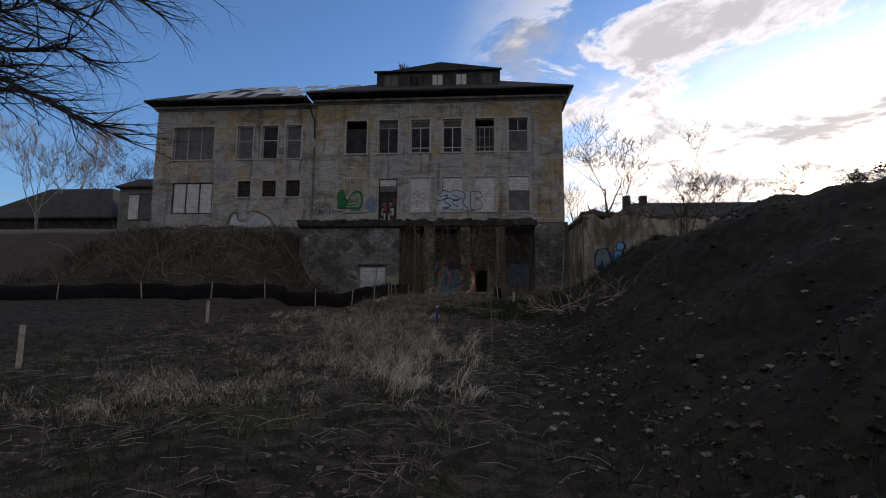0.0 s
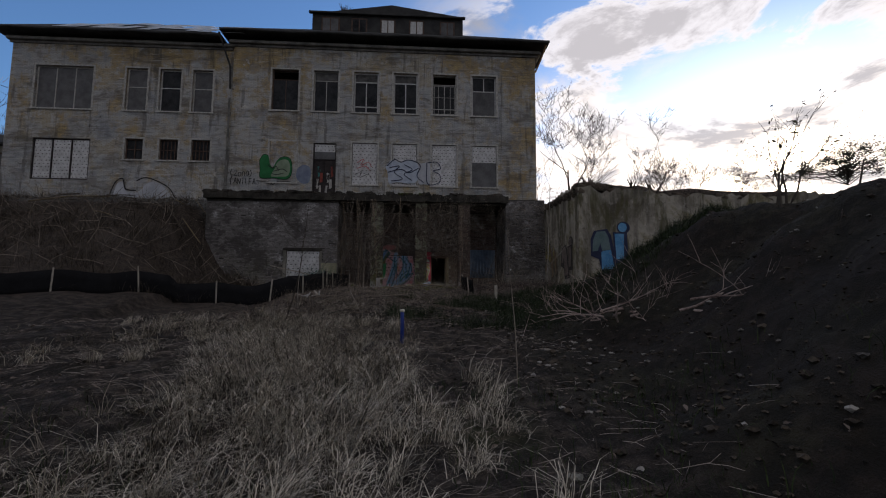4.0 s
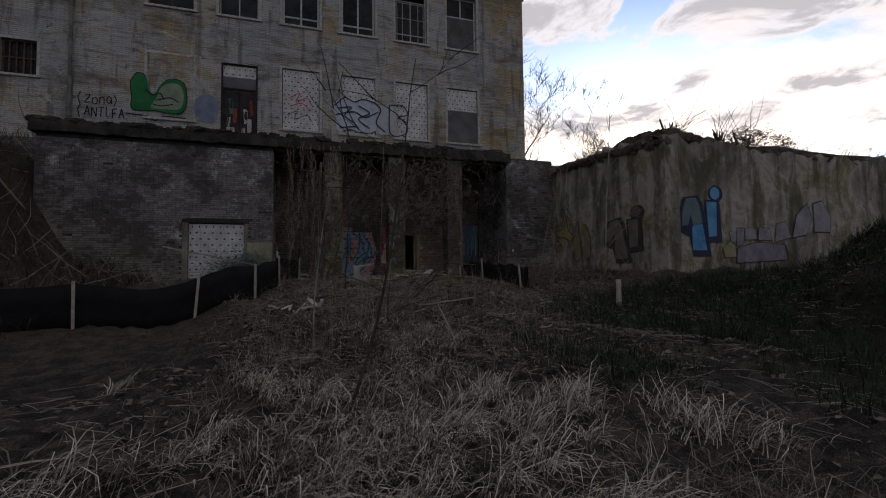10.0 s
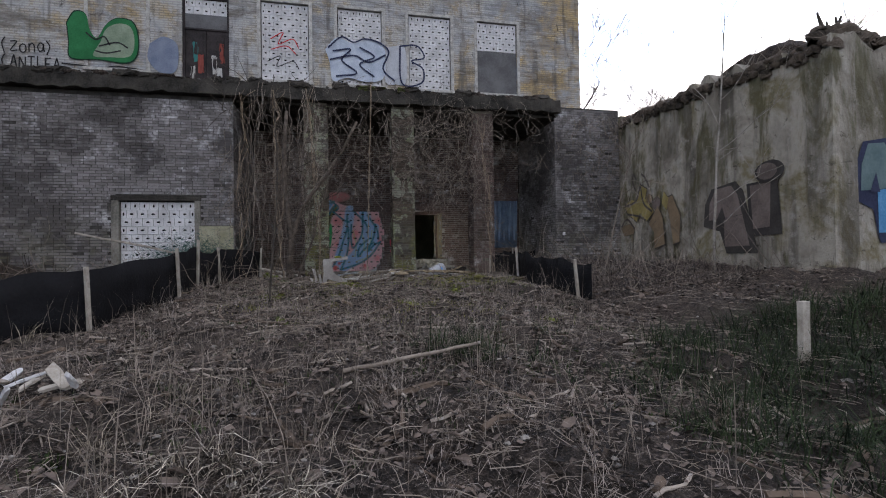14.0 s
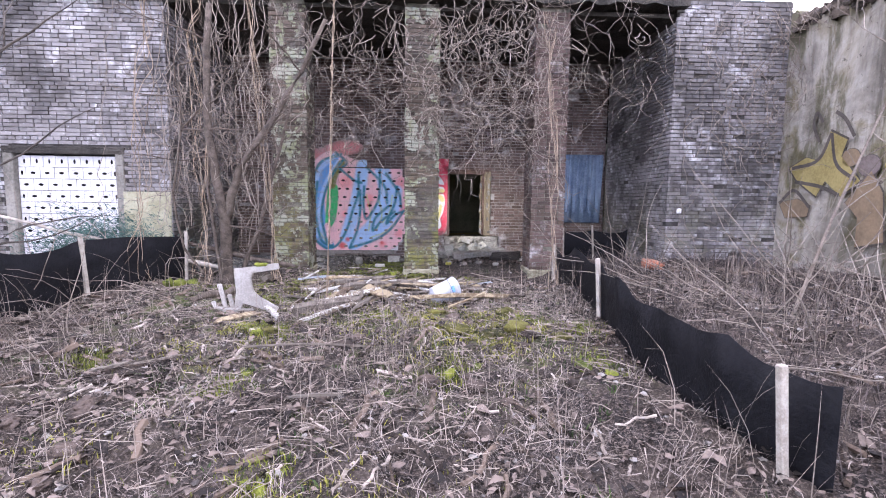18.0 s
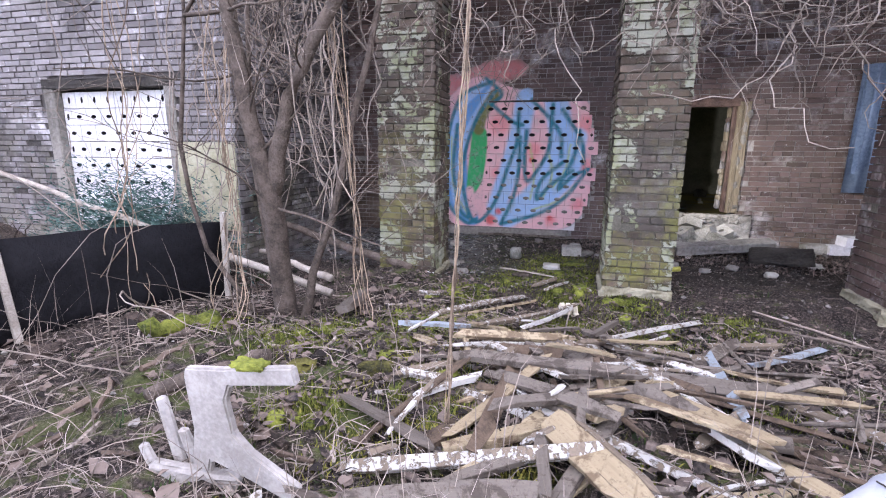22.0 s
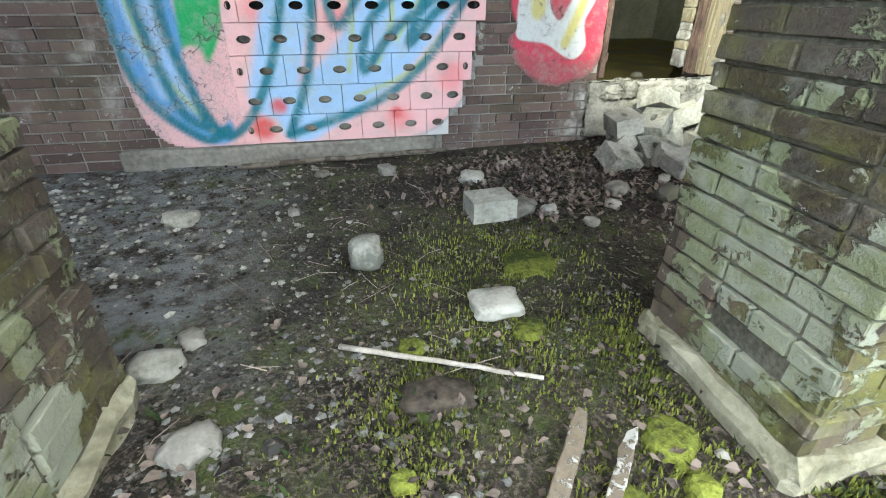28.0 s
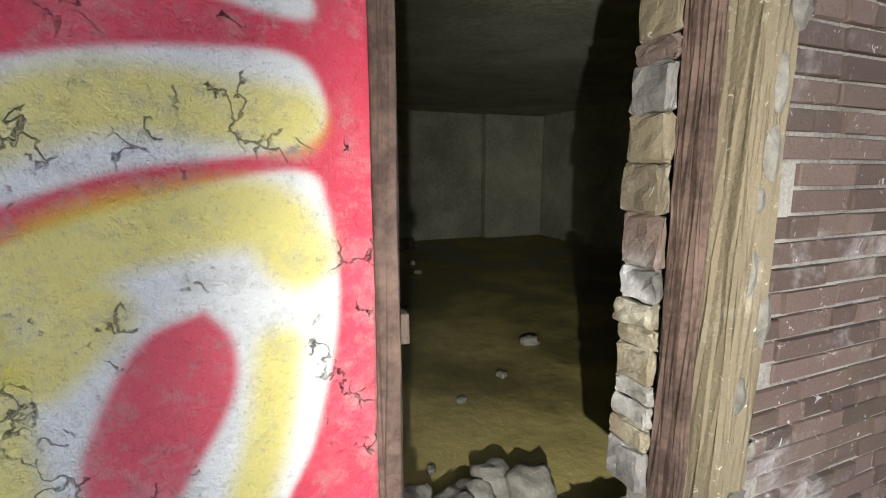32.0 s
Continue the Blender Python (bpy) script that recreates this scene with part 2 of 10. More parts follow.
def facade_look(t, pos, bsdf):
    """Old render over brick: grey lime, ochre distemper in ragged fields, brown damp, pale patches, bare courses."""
    at = node(t, "ShaderNodeSeparateXYZ", {0: pos})

    def moved(by, scale):
        return node(t, "ShaderNodeMapping", {0: pos, 1: by, 3: scale}).outputs[0]
    big = noise_tex(t, pos, 0.42, 7, 0.64, 0.5)
    mid = noise_tex(t, pos, 1.7, 7, 0.70, 0.3)
    fine = noise_tex(t, pos, 15, 5, 0.72)
    runs = noise_tex(t, moved((0, 0, 0), (1.4, 1.4, 0.16)), 1.7, 5, 0.62)
    col = ramp(t, math_node(t, "ADD", math_node(t, "MULTIPLY", big, 0.55), math_node(t, "MULTIPLY", mid, 0.45)), [(0.36, (0.25, 0.265, 0.285)), (0.45, (0.40, 0.415, 0.43)), (0.52, (0.52, 0.515, 0.50)), (0.58, (0.47, 0.42, 0.33)), (0.66, (0.58, 0.54, 0.46))])
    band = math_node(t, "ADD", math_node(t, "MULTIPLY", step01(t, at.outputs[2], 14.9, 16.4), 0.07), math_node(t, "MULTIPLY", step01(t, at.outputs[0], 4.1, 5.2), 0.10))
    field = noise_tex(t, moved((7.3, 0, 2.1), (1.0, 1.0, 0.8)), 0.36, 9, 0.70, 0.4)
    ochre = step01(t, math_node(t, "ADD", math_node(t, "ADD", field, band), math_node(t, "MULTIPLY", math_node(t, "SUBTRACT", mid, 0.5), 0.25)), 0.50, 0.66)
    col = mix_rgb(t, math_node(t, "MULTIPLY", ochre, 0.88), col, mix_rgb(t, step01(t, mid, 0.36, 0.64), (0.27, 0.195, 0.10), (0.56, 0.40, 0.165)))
    damp = noise_tex(t, moved((3.1, 0, 8.4), (0.6, 1.0, 1.7)), 0.62, 7, 0.66, 0.5)
    col = mix_rgb(t, math_node(t, "MULTIPLY", step01(t, damp, 0.51, 0.68), 0.80), col, mix_rgb(t, mid, (0.085, 0.07, 0.05), (0.17, 0.145, 0.11)))
    col = mix_rgb(t, math_node(t, "MULTIPLY", step01(t, runs, 0.54, 0.65), 0.62), col, (0.075, 0.072, 0.066))
    flake = noise_tex(t, moved((1.7, 0, 5.2), (0.8, 1.0, 1.2)), 0.85, 8, 0.72, 0.6)
    col = mix_rgb(t, math_node(t, "MULTIPLY", step01(t, flake, 0.62, 0.645), 0.85), col, mix_rgb(t, fine, (0.50, 0.48, 0.44), (0.80, 0.78, 0.73)))
    bare = noise_tex(t, moved((9.1, 0, 1.3), (1.0, 1.0, 1.0)), 0.8, 7, 0.72, 0.8)
    wide = node(t, "ShaderNodeMapping", {0: pos, 2: (radians(90), 0, 0)}).outputs[0]
    course = node(t, "ShaderNodeTexBrick", {"Vector": wide, "Color1": (0.25, 0.225, 0.20, 1), "Color2": (0.13, 0.115, 0.10, 1), "Mortar": (0.40, 0.39, 0.36, 1), "Scale": 1.0, "Mortar Size": 0.018, "Brick Width": 0.26, "Row Height": 0.077})
    spots = step01(t, bare, 0.54, 0.60)
    col = mix_rgb(t, math_node(t, "MULTIPLY", spots, 0.6), col, course.outputs[0])
    smear = noise_tex(t, moved((2.3, 0, 0.7), (0.55, 1.0, 5.5)), 1.9, 6, 0.68)
    col = mix_rgb(t, math_node(t, "MULTIPLY", step01(t, smear, 0.53, 0.64), 0.5), col, (0.12, 0.11, 0.095))
    col = mix_rgb(t, math_node(t, "MULTIPLY", step01(t, smear, 0.45, 0.36), 0.45), col, (0.62, 0.61, 0.58))
    chips = step01(t, noise_tex(t, pos, 3.6, 6, 0.75, 0.7), 0.615, 0.66)
    col = mix_rgb(t, math_node(t, "MULTIPLY", chips, 0.65), col, (0.075, 0.065, 0.055))
    joints = math_node(t, "MULTIPLY", course.outputs[1], math_node(t, "ADD", math_node(t, "MULTIPLY", mid, 1.7), -0.45, clamp=True))
    col = mix_rgb(t, math_node(t, "MULTIPLY", joints, 0.8), col, (0.09, 0.082, 0.072))
    col = mix_rgb(t, math_node(t, "MULTIPLY", step01(t, fine, 0.52, 0.66), 0.22), col, (0.16, 0.15, 0.13))
    return col, math_node(t, "ADD", math_node(t, "MULTIPLY", fine, 0.5), math_node(t, "MULTIPLY", math_node(t, "ADD", math_node(t, "ADD", spots, chips), joints), -0.8)), 0.02


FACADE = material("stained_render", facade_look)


def ground_look(t, pos, bsdf):
    big = noise_tex(t, pos, 0.45, 5, 0.6)
    mid = noise_tex(t, pos, 4.0, 6, 0.65)
    fine = noise_tex(t, pos, 45, 4, 0.7)
    col = mix_rgb(t, step01(t, mid, 0.35, 0.65), (0.010, 0.008, 0.0065), (0.055, 0.043, 0.034))
    col = mix_rgb(t, math_node(t, "MULTIPLY", step01(t, fine, 0.44, 0.6), 0.7), col, mix_rgb(t, step01(t, noise_tex(t, pos, 90, 3, 0.6), 0.4, 0.6), (0.04, 0.031, 0.026), (0.17, 0.135, 0.115)))
    sep = node(t, "ShaderNodeSeparateXYZ", {0: pos})
    x, y = sep.outputs[0], sep.outputs[1]
    near = math_node(t, "MULTIPLY", step01(t, y, 24.5, 28.5), math_node(t, "MULTIPLY", step01(t, x, -4.5, -3.2), step01(t, x, 1.6, 0.2)))
    grassy = math_node(t, "MULTIPLY", math_node(t, "MULTIPLY", step01(t, big, 0.52, 0.62), 0.5), math_node(t, "MULTIPLY", step01(t, x, 0.8, -0.5), step01(t, y, 14.0, 8.0)))
    heap = math_node(t, "MULTIPLY", step01(t, x, 0.4, 1.6), step01(t, y, 24.0, 21.0))
    col = mix_rgb(t, math_node(t, "MULTIPLY", heap, 0.8), col, mix_rgb(t, step01(t, big, 0.44, 0.58), (0.017, 0.012, 0.0085), (0.027, 0.026, 0.014)))
    # lot soil darkened in patches, shade between the grass put into its colour
    turf = math_node(t, "MULTIPLY", step01(t, y, 24.0, 19.0), step01(t, mid, 0.62, 0.42))
    col = mix_rgb(t, math_node(t, "MULTIPLY", turf, 0.75), col, (0.010, 0.0085, 0.006))
    mossy = math_node(t, "MULTIPLY", near, step01(t, math_node(t, "ADD", math_node(t, "MULTIPLY", big, 0.4), math_node(t, "MULTIPLY", mid, 0.6)), 0.51, 0.60))
    green = mix_rgb(t, fine, (0.025, 0.038, 0.010), (0.11, 0.135, 0.03))
    col = mix_rgb(t, math_node(t, "MAXIMUM", grassy, mossy), col, green)
    algae = math_node(t, "MULTIPLY", math_node(t, "MULTIPLY", step01(t, x, -2.9, -2.2), step01(t, x, -0.2, -0.9)), math_node(t, "MULTIPLY", step01(t, y, 30.9, 31.5), step01(t, mid, 0.38, 0.55)))
    col = mix_rgb(t, math_node(t, "MULTIPLY", math_node(t, "MULTIPLY", algae, step01(t, noise_tex(t, pos, 11, 6, 0.75), 0.40, 0.60)), 0.85), col, mix_rgb(t, fine, (0.022, 0.032, 0.012), (0.105, 0.125, 0.042)))
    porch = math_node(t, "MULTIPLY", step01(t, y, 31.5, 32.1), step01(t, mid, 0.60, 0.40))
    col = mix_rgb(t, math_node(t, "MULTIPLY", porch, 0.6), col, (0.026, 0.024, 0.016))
    dust = math_node(t, "MULTIPLY", step01(t, x, -2.1, -2.9), step01(t, y, 31.2, 32.0))
    col = mix_rgb(t, math_node(t, "MULTIPLY", dust, step01(t, noise_tex(t, pos, 7, 6, 0.75), 0.38, 0.62)), col, (0.20, 0.208, 0.21))
    return col, math_node(t, "ADD", mid, math_node(t, "MULTIPLY", fine, 0.6)), 0.05


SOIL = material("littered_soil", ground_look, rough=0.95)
CONCRETE = material("stained_concrete", grained((0.10, 0.095, 0.08), (0.30, 0.285, 0.25), 0.9, 25, 0.01))
def old_wall_look(t, pos, bsdf):
    big = noise_tex(t, pos, 0.5, 6, 0.65, 0.5)
    mid = noise_tex(t, pos, 3.0, 6, 0.7)
    runs = noise_tex(t, node(t, "ShaderNodeMapping", {0: pos, 3: (1.6, 1.6, 0.2)}).outputs[0], 1.2, 5, 0.6)
    col = ramp(t, big, [(0.34, (0.13, 0.115, 0.09)), (0.45, (0.26, 0.24, 0.20)), (0.52, (0.40, 0.37, 0.315)), (0.60, (0.21, 0.185, 0.11)), (0.70, (0.44, 0.415, 0.37))])
    col = mix_rgb(t, math_node(t, "MULTIPLY", step01(t, runs, 0.48, 0.64), 0.65), col, (0.045, 0.04, 0.033))
    col = mix_rgb(t, math_node(t, "MULTIPLY", step01(t, mid, 0.55, 0.68), 0.5), col, (0.46, 0.435, 0.39))
    chips = step01(t, noise_tex(t, pos, 5.0, 6, 0.75, 0.8), 0.60, 0.64)
    col = mix_rgb(t, math_node(t, "MULTIPLY", chips, 0.7), col, (0.07, 0.06, 0.045))
    moss = math_node(t, "MULTIPLY", step01(t, noise_tex(t, node(t, "ShaderNodeMapping", {0: pos, 3: (1.2, 1.2, 0.35)}).outputs[0], 1.1, 6, 0.7, 0.4), 0.50, 0.62), 0.8)
    col = mix_rgb(t, moss, col, mix_rgb(t, mid, (0.035, 0.034, 0.016), (0.13, 0.12, 0.055)))
    return col, mid, 0.06
OLD_WALL = material("weathered_retaining_wall", old_wall_look)
SLAB_DARK = material("near_black_concrete", grained((0.012, 0.011, 0.009), (0.075, 0.068, 0.058), 1.8, 30, 0.02))
WHITE_BLOCK = material("white_hollow_block", grained((0.50, 0.50, 0.50), (0.76, 0.76, 0.77), 3, 40, 0.003, 0.3))
GREY_BLOCK = material("dusty_grey_block", grained((0.15, 0.15, 0.125), (0.42, 0.41, 0.36), 4, 45, 0.004, 0.6))
# near-black colour standing in for the shade inside holes and rooms
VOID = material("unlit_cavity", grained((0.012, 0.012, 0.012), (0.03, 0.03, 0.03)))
FRAME_PALE = material("peeling_pale_frame", grained((0.28, 0.27, 0.25), (0.58, 0.57, 0.54), 8, 60, 0.003))
FRAME_DARK = material("rotten_brown_wood", grained((0.05, 0.032, 0.026), (0.15, 0.10, 0.08), 7, 50, 0.005))
BOARD_GREY = material("grey_window_board", grained((0.08, 0.08, 0.083), (0.16, 0.16, 0.165), 2, 30, 0.002))
ROOF_DARK = material("tarred_roofing", grained((0.018, 0.019, 0.02), (0.055, 0.055, 0.055), 1.5, 20, 0.01), rough=0.8)
ROOF_PALE = material("bare_zinc_roofing", grained((0.25, 0.27, 0.30), (0.62, 0.66, 0.70), 1.2, 20, 0.004), rough=0.5)
FILM_BLACK = material("black_plastic_film", grained((0.004, 0.004, 0.005), (0.011, 0.011, 0.013), 3, 30, 0.01), rough=0.7, spec=0.15)
STAKE = material("raw_wood_stake", grained((0.26, 0.23, 0.19), (0.50, 0.46, 0.40), 9, 90, 0.002))
BARK = material("grey_brown_bark", grained((0.05, 0.04, 0.032), (0.16, 0.13, 0.105), 9, 60, 0.012), rough=0.95)
TWIG = material("dead_vine_twig", grained((0.12, 0.098, 0.08), (0.34, 0.29, 0.24), 5, 50, 0.002, 0.8))
STRAW = material("dry_straw_grass", grained((0.03, 0.024, 0.017), (0.42, 0.36, 0.275), 2.5, 30, 0.0, 1.4))
GLASS_DARK = material("dusty_window_glass", grained((0.012, 0.013, 0.015), (0.05, 0.052, 0.056), 2, 20, 0.001), rough=0.4, spec=0.08)

# ---- building helpers ----
def thing(name, label="", category="", group="", kind="", at=(0, 0, 0), turn=0.0):
    e = new(name)
    e.location, e.rotation_euler = at, (0, 0, radians(turn))
    return tagged(e, label, category, group, kind)


def mesh_of(name, verts, faces, mats=(), smooth=False):
    me = bpy.data.meshes.new(name)
    me.from_pydata(verts, [], faces)
    for m in mats:
        me.materials.append(m)
    if smooth:
        me.polygons.foreach_set("use_smooth", [True] * len(me.polygons))
    me.update()
    return me


def part(name, bm, mat, parent, label="", at=None, smooth=False):
    """One mesh object under a thing or under a part."""
    me = bm
    if isinstance(bm, bmesh.types.BMesh):
        me = bpy.data.meshes.new(name)
        bm.to_mesh(me)
        bm.free()
        if smooth:
            me.polygons.foreach_set("use_smooth", [True] * len(me.polygons))
    if mat is not None and not me.materials:
        me.materials.append(mat)
    ob = new(name, me)
    ob.parent = parent
    if at is not None:
        ob.matrix_basis = at
    return tagged(ob, label)


def box_into(bm, lo, hi, m=None):
    x0, y0, z0 = lo
    x1, y1, z1 = hi
    vs = [bm.verts.new((x, y, z)) for z in (z0, z1) for x, y in ((x0, y0), (x1, y0), (x1, y1), (x0, y1))]
    if m is not None:
        for v in vs:
            v.co = m @ v.co
    for f in ((3, 2, 1, 0), (4, 5, 6, 7), (0, 1, 5, 4), (1, 2, 6, 5), (2, 3, 7, 6), (3, 0, 4, 7)):
        bm.faces.new([vs[i] for i in f])
    return vs


def box_bm(lo, hi, bevel=0.0, rough=0.0, cuts=0, seed=0):
    """A box, bevelled, with its points shaken for a worn or broken shape."""
    bm = bmesh.new()
    box_into(bm, lo, hi)
    if cuts:
        bmesh.ops.subdivide_edges(bm, edges=bm.edges[:], cuts=cuts, use_grid_fill=True)
    if bevel:
        bmesh.ops.bevel(bm, geom=bm.edges[:] if not cuts else [e for e in bm.edges if len(e.link_faces) == 2 and e.calc_face_angle(0) > 1], offset=bevel, segments=1, affect="EDGES")
    if rough:
        r = random.Random(seed)
        for v in bm.verts:
            v.co += Vector((r.uniform(-1, 1), r.uniform(-1, 1), r.uniform(-1, 1))) * rough
    return bm


def stone_bm(hx, hy, hz, seed, block=0.55, rough=0.16, z0=0.0):
    """A broken stone or lump of masonry: between a ball and a block, dented and uneven, resting at z0."""
    bm = bmesh.new()
    bmesh.ops.create_icosphere(bm, subdivisions=3, radius=1.0)
    o = Vector((seed * 3.7, seed * 1.9, seed * 5.3))
    for v in bm.verts:
        n_ = v.co.normalized()
        big = max(abs(n_.x), abs(n_.y), abs(n_.z))
        k = (1 - block) + block / big
        d = 1 + rough * noise.noise(n_ * 1.6 + o) * 1.6 + rough * 0.5 * noise.noise(n_ * 4.5 + o)
        v.co = Vector((n_.x * k * d * hx, n_.y * k * d * hy, n_.z * k * d * hz + hz * 0.8 + z0))
    return bm


def wall_with_openings(x0, x1, z0, z1, y0, y1, holes):
    """A wall in the plane of x and z, y0 to y1 thick, with openings (xa, xb, za, zb) right through it."""
    xs = sorted({x0, x1, *(v for h in holes for v in h[:2])})
    zs = sorted({z0, z1, *(v for h in holes for v in h[2:])})
    bm = bmesh.new()
    cache = {}

    def vert(x, y, z):
        k = (round(x, 4), round(y, 4), round(z, 4))
        if k not in cache:
            cache[k] = bm.verts.new((x, y, z))
        return cache[k]

    def solid(i, k):
        if not (0 <= i < len(xs) - 1 and 0 <= k < len(zs) - 1):
            return False
        cx, cz = (xs[i] + xs[i + 1]) / 2, (zs[k] + zs[k + 1]) / 2
        return not any(a < cx < b and c < cz < d for a, b, c, d in holes)
    for i in range(len(xs) - 1):
        for k in range(len(zs) - 1):
            if not solid(i, k):
                continue
            a, b, c, d = xs[i], xs[i + 1], zs[k], zs[k + 1]
            bm.faces.new([vert(a, y0, c), vert(b, y0, c), vert(b, y0, d), vert(a, y0, d)])
            bm.faces.new([vert(b, y1, c), vert(a, y1, c), vert(a, y1, d), vert(b, y1, d)])
            if not solid(i - 1, k):
                bm.faces.new([vert(a, y1, c), vert(a, y0, c), vert(a, y0, d), vert(a, y1, d)])
            if not solid(i + 1, k):
                bm.faces.new([vert(b, y0, c), vert(b, y1, c), vert(b, y1, d), vert(b, y0, d)])
            if not solid(i, k - 1):
                bm.faces.new([vert(a, y1, c), vert(b, y1, c), vert(b, y0, c), vert(a, y0, c)])
            if not solid(i, k + 1):
                bm.faces.new([vert(a, y0, d), vert(b, y0, d), vert(b, y1, d), vert(a, y1, d)])
    return bm


def tube(points, radii, sides=5, close=True):
    """Verts and faces of a bent round rod."""
    pts = [Vector(p) for p in points]
    verts, faces = [], []
    ref = Vector((0.31, 0.17, 0.93))
    for i, p in enumerate(pts):
        d = (pts[min(i + 1, len(pts) - 1)] - pts[max(i - 1, 0)]).normalized()
        u = d.cross(ref if abs(d.dot(ref)) < 0.95 else Vector((1, 0, 0))).normalized()
        w = d.cross(u)
        r = radii[i] if hasattr(radii, "__len__") else radii
        for k in range(sides):
            a = 2 * math.pi * k / sides
            verts.append(tuple(p + (u * math.cos(a) + w * math.sin(a)) * r))
    for i in range(len(pts) - 1):
        for k in range(sides):
            a, b = i * sides + k, i * sides + (k + 1) % sides
            faces.append((a, b, b + sides, a + sides))
    if close:
        faces.append(tuple(range(sides))[::-1])
        faces.append(tuple(range((len(pts) - 1) * sides, len(pts) * sides)))
    return verts, faces


def gather(pieces):
    verts, faces = [], []
    for v, f in pieces:
        n = len(verts)
        verts.extend(v)
        faces.extend(tuple(i + n for i in q) for q in f)
    return verts, faces


def smooth01(a, b, v):
    k = np.clip((v - a) / (b - a), 0.0, 1.0)
    return k * k * (3 - 2 * k)


# ---- the lie of the land ----
def rolling(x, y):
    return 1.25 * (np.sin(x * 0.9 + 1.3) * np.cos(y * 0.7 + 0.4) * 0.05 + np.sin(x * 2.3 + y * 1.7) * 0.03 + np.sin(x * 5.1 - y * 3.7) * 0.012)


def ground_z(x, y):
    x, y = np.asarray(x, float), np.asarray(y, float)
    z = np.interp(y, [-400, -8, 3, 7, 10, 13.4, 18, 21.5, 24, 27, 28.8, 30, 31, 36], [0, 0, 0.02, 0.12, 0.26, 0.68, 1.1, 1.5, 1.74, 1.98, 2.0, 1.86, 1.88, 1.88])
    bumps = rolling(x, y)
    # rubble heap beside the path
    crest = np.interp(y, [-30, -12, 0, 6, 11, 17.5, 20.5, 23.5], [0, 0.8, 2.4, 3.2, 3.75, 3.65, 2.3, 2.0])
    k = smooth01(np.interp(y, [8, 13], [0.7, 1.9]), 6.8, x + 0.35 * np.sin(y * 0.8) + 0.2 * np.sin(y * 2.1)) * (y < 24.2)
    z = z + k * np.maximum(crest - z, 0) + 2.2 * bumps * k
    # ground beyond the second film fence
    z = z + 0.22 * smooth01(1.5, 2.6, x) * smooth01(22, 25, y) * (y < 31)
    # bank before the long wing
    rise = np.interp(y, [18, 22.3, 25, 28, 31, 33.2, 34], [0, 0.25, 1.2, 2.8, 4.5, 5.25, 5.3])
    bank = smooth01(-10.4, -13.2, x + 0.4 * np.sin(y * 1.1)) * 0.86 + 0.14 * smooth01(-7.8, -10.8, x)
    z = np.where(y > 18, np.maximum(z, np.minimum(z, 1.85) + rise * bank), z)
    z = z - 0.28 * smooth01(-5.0, -6.6, x) * smooth01(17, 20, y) * (1 - smooth01(23.0, 24.5, y)) * (x > -9.5)
    # raised land behind the retaining wall
    high = (x > 5.95 + 0.083 * np.maximum(y - 24.05, 0) * (y < 34)) & (y > 24.3)
    z = np.where(high, 6.15 + 0.35 * smooth01(24.3, 26, y) * smooth01(16, 8, x) + bumps * 3, z)
    # behind the houses
    z = np.where((x < 6.3) & (x > -60) & (y > 34.6), np.where(x < -26, 7.1, 1.2), z)
    # hummocks under the litter
    z = z + 0.038 * (np.sin(x * 4.1 + 1.3) * np.sin(y * 3.7) + 0.6 * np.sin(x * 7.3 + y * 2.1)) * smooth01(16.5, 18.5, y) * smooth01(27.6, 26.4, y) * (np.abs(x) < 6)
    porch = (x > -5.3) & (x < 4.0) & (y > 31)
    return z + bumps * np.where(porch, 0.25, np.where(high, 0, 1.0))


def gz(x, y):
    return float(ground_z(x, y))


def steps(*runs):
    out = []
    for a, b, d in runs:
        out.extend(np.arange(a, b - 1e-6, d))
    return np.array(out + [runs[-1][1]])


gx = steps((-420, -60, 40), (-60, -16, 2.0), (-16, -8, 0.3), (-8, 5.6, 0.11), (5.6, 6.8, 0.08), (6.8, 9, 0.3), (9, 40, 1.5), (40, 420, 38))
gy = steps((-420, -20, 40), (-20, 0, 1.0), (0, 24.0, 0.16), (24.0, 24.5, 0.08), (24.5, 34.4, 0.11), (34.4, 35, 0.12), (35, 60, 2.5), (60, 600, 54))
XX, YY = np.meshgrid(gx, gy)
ZZ = ground_z(XX, YY)
close_by = (np.abs(XX) < 12) & (YY > -3) & (YY < 34)
rough = np.random.default_rng(5).normal(0, 1, XX.shape)
ZZ = ZZ + np.where(close_by, rough * np.where(YY > 31, 0.006, 0.018), 0)
nx, ny = len(gx), len(gy)
quads = [(j * nx + i, j * nx + i + 1, (j + 1) * nx + i + 1, (j + 1) * nx + i) for j in range(ny - 1) for i in range(nx - 1)]
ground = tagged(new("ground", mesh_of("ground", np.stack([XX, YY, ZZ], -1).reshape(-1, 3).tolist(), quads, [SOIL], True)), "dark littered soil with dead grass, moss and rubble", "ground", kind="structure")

# ---- the main house ----
WALL_Y = 34.06
UP = [(-9.93, -8.32), (-7.38, -5.87), (-4.91, -3.38), (-2.43, -0.93), (0.02, 1.53), (2.53, 4.06)]
UP_Z, LOW_Z = (12.98, 15.6), (8.4, 11.02)
DOOR = (-7.28, -5.88, 7.2, 10.97)
main_holes = [(a, b, *UP_Z) for a, b in UP] + [(a, b, *LOW_Z) for a, b in UP[2:]] + [DOOR]
wall_south = tagged(new("wall_south"), "stained two-storey rendered facade above the brick porch", "wall", kind="structure")
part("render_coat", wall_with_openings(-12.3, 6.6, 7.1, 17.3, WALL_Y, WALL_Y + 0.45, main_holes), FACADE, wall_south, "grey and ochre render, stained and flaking")
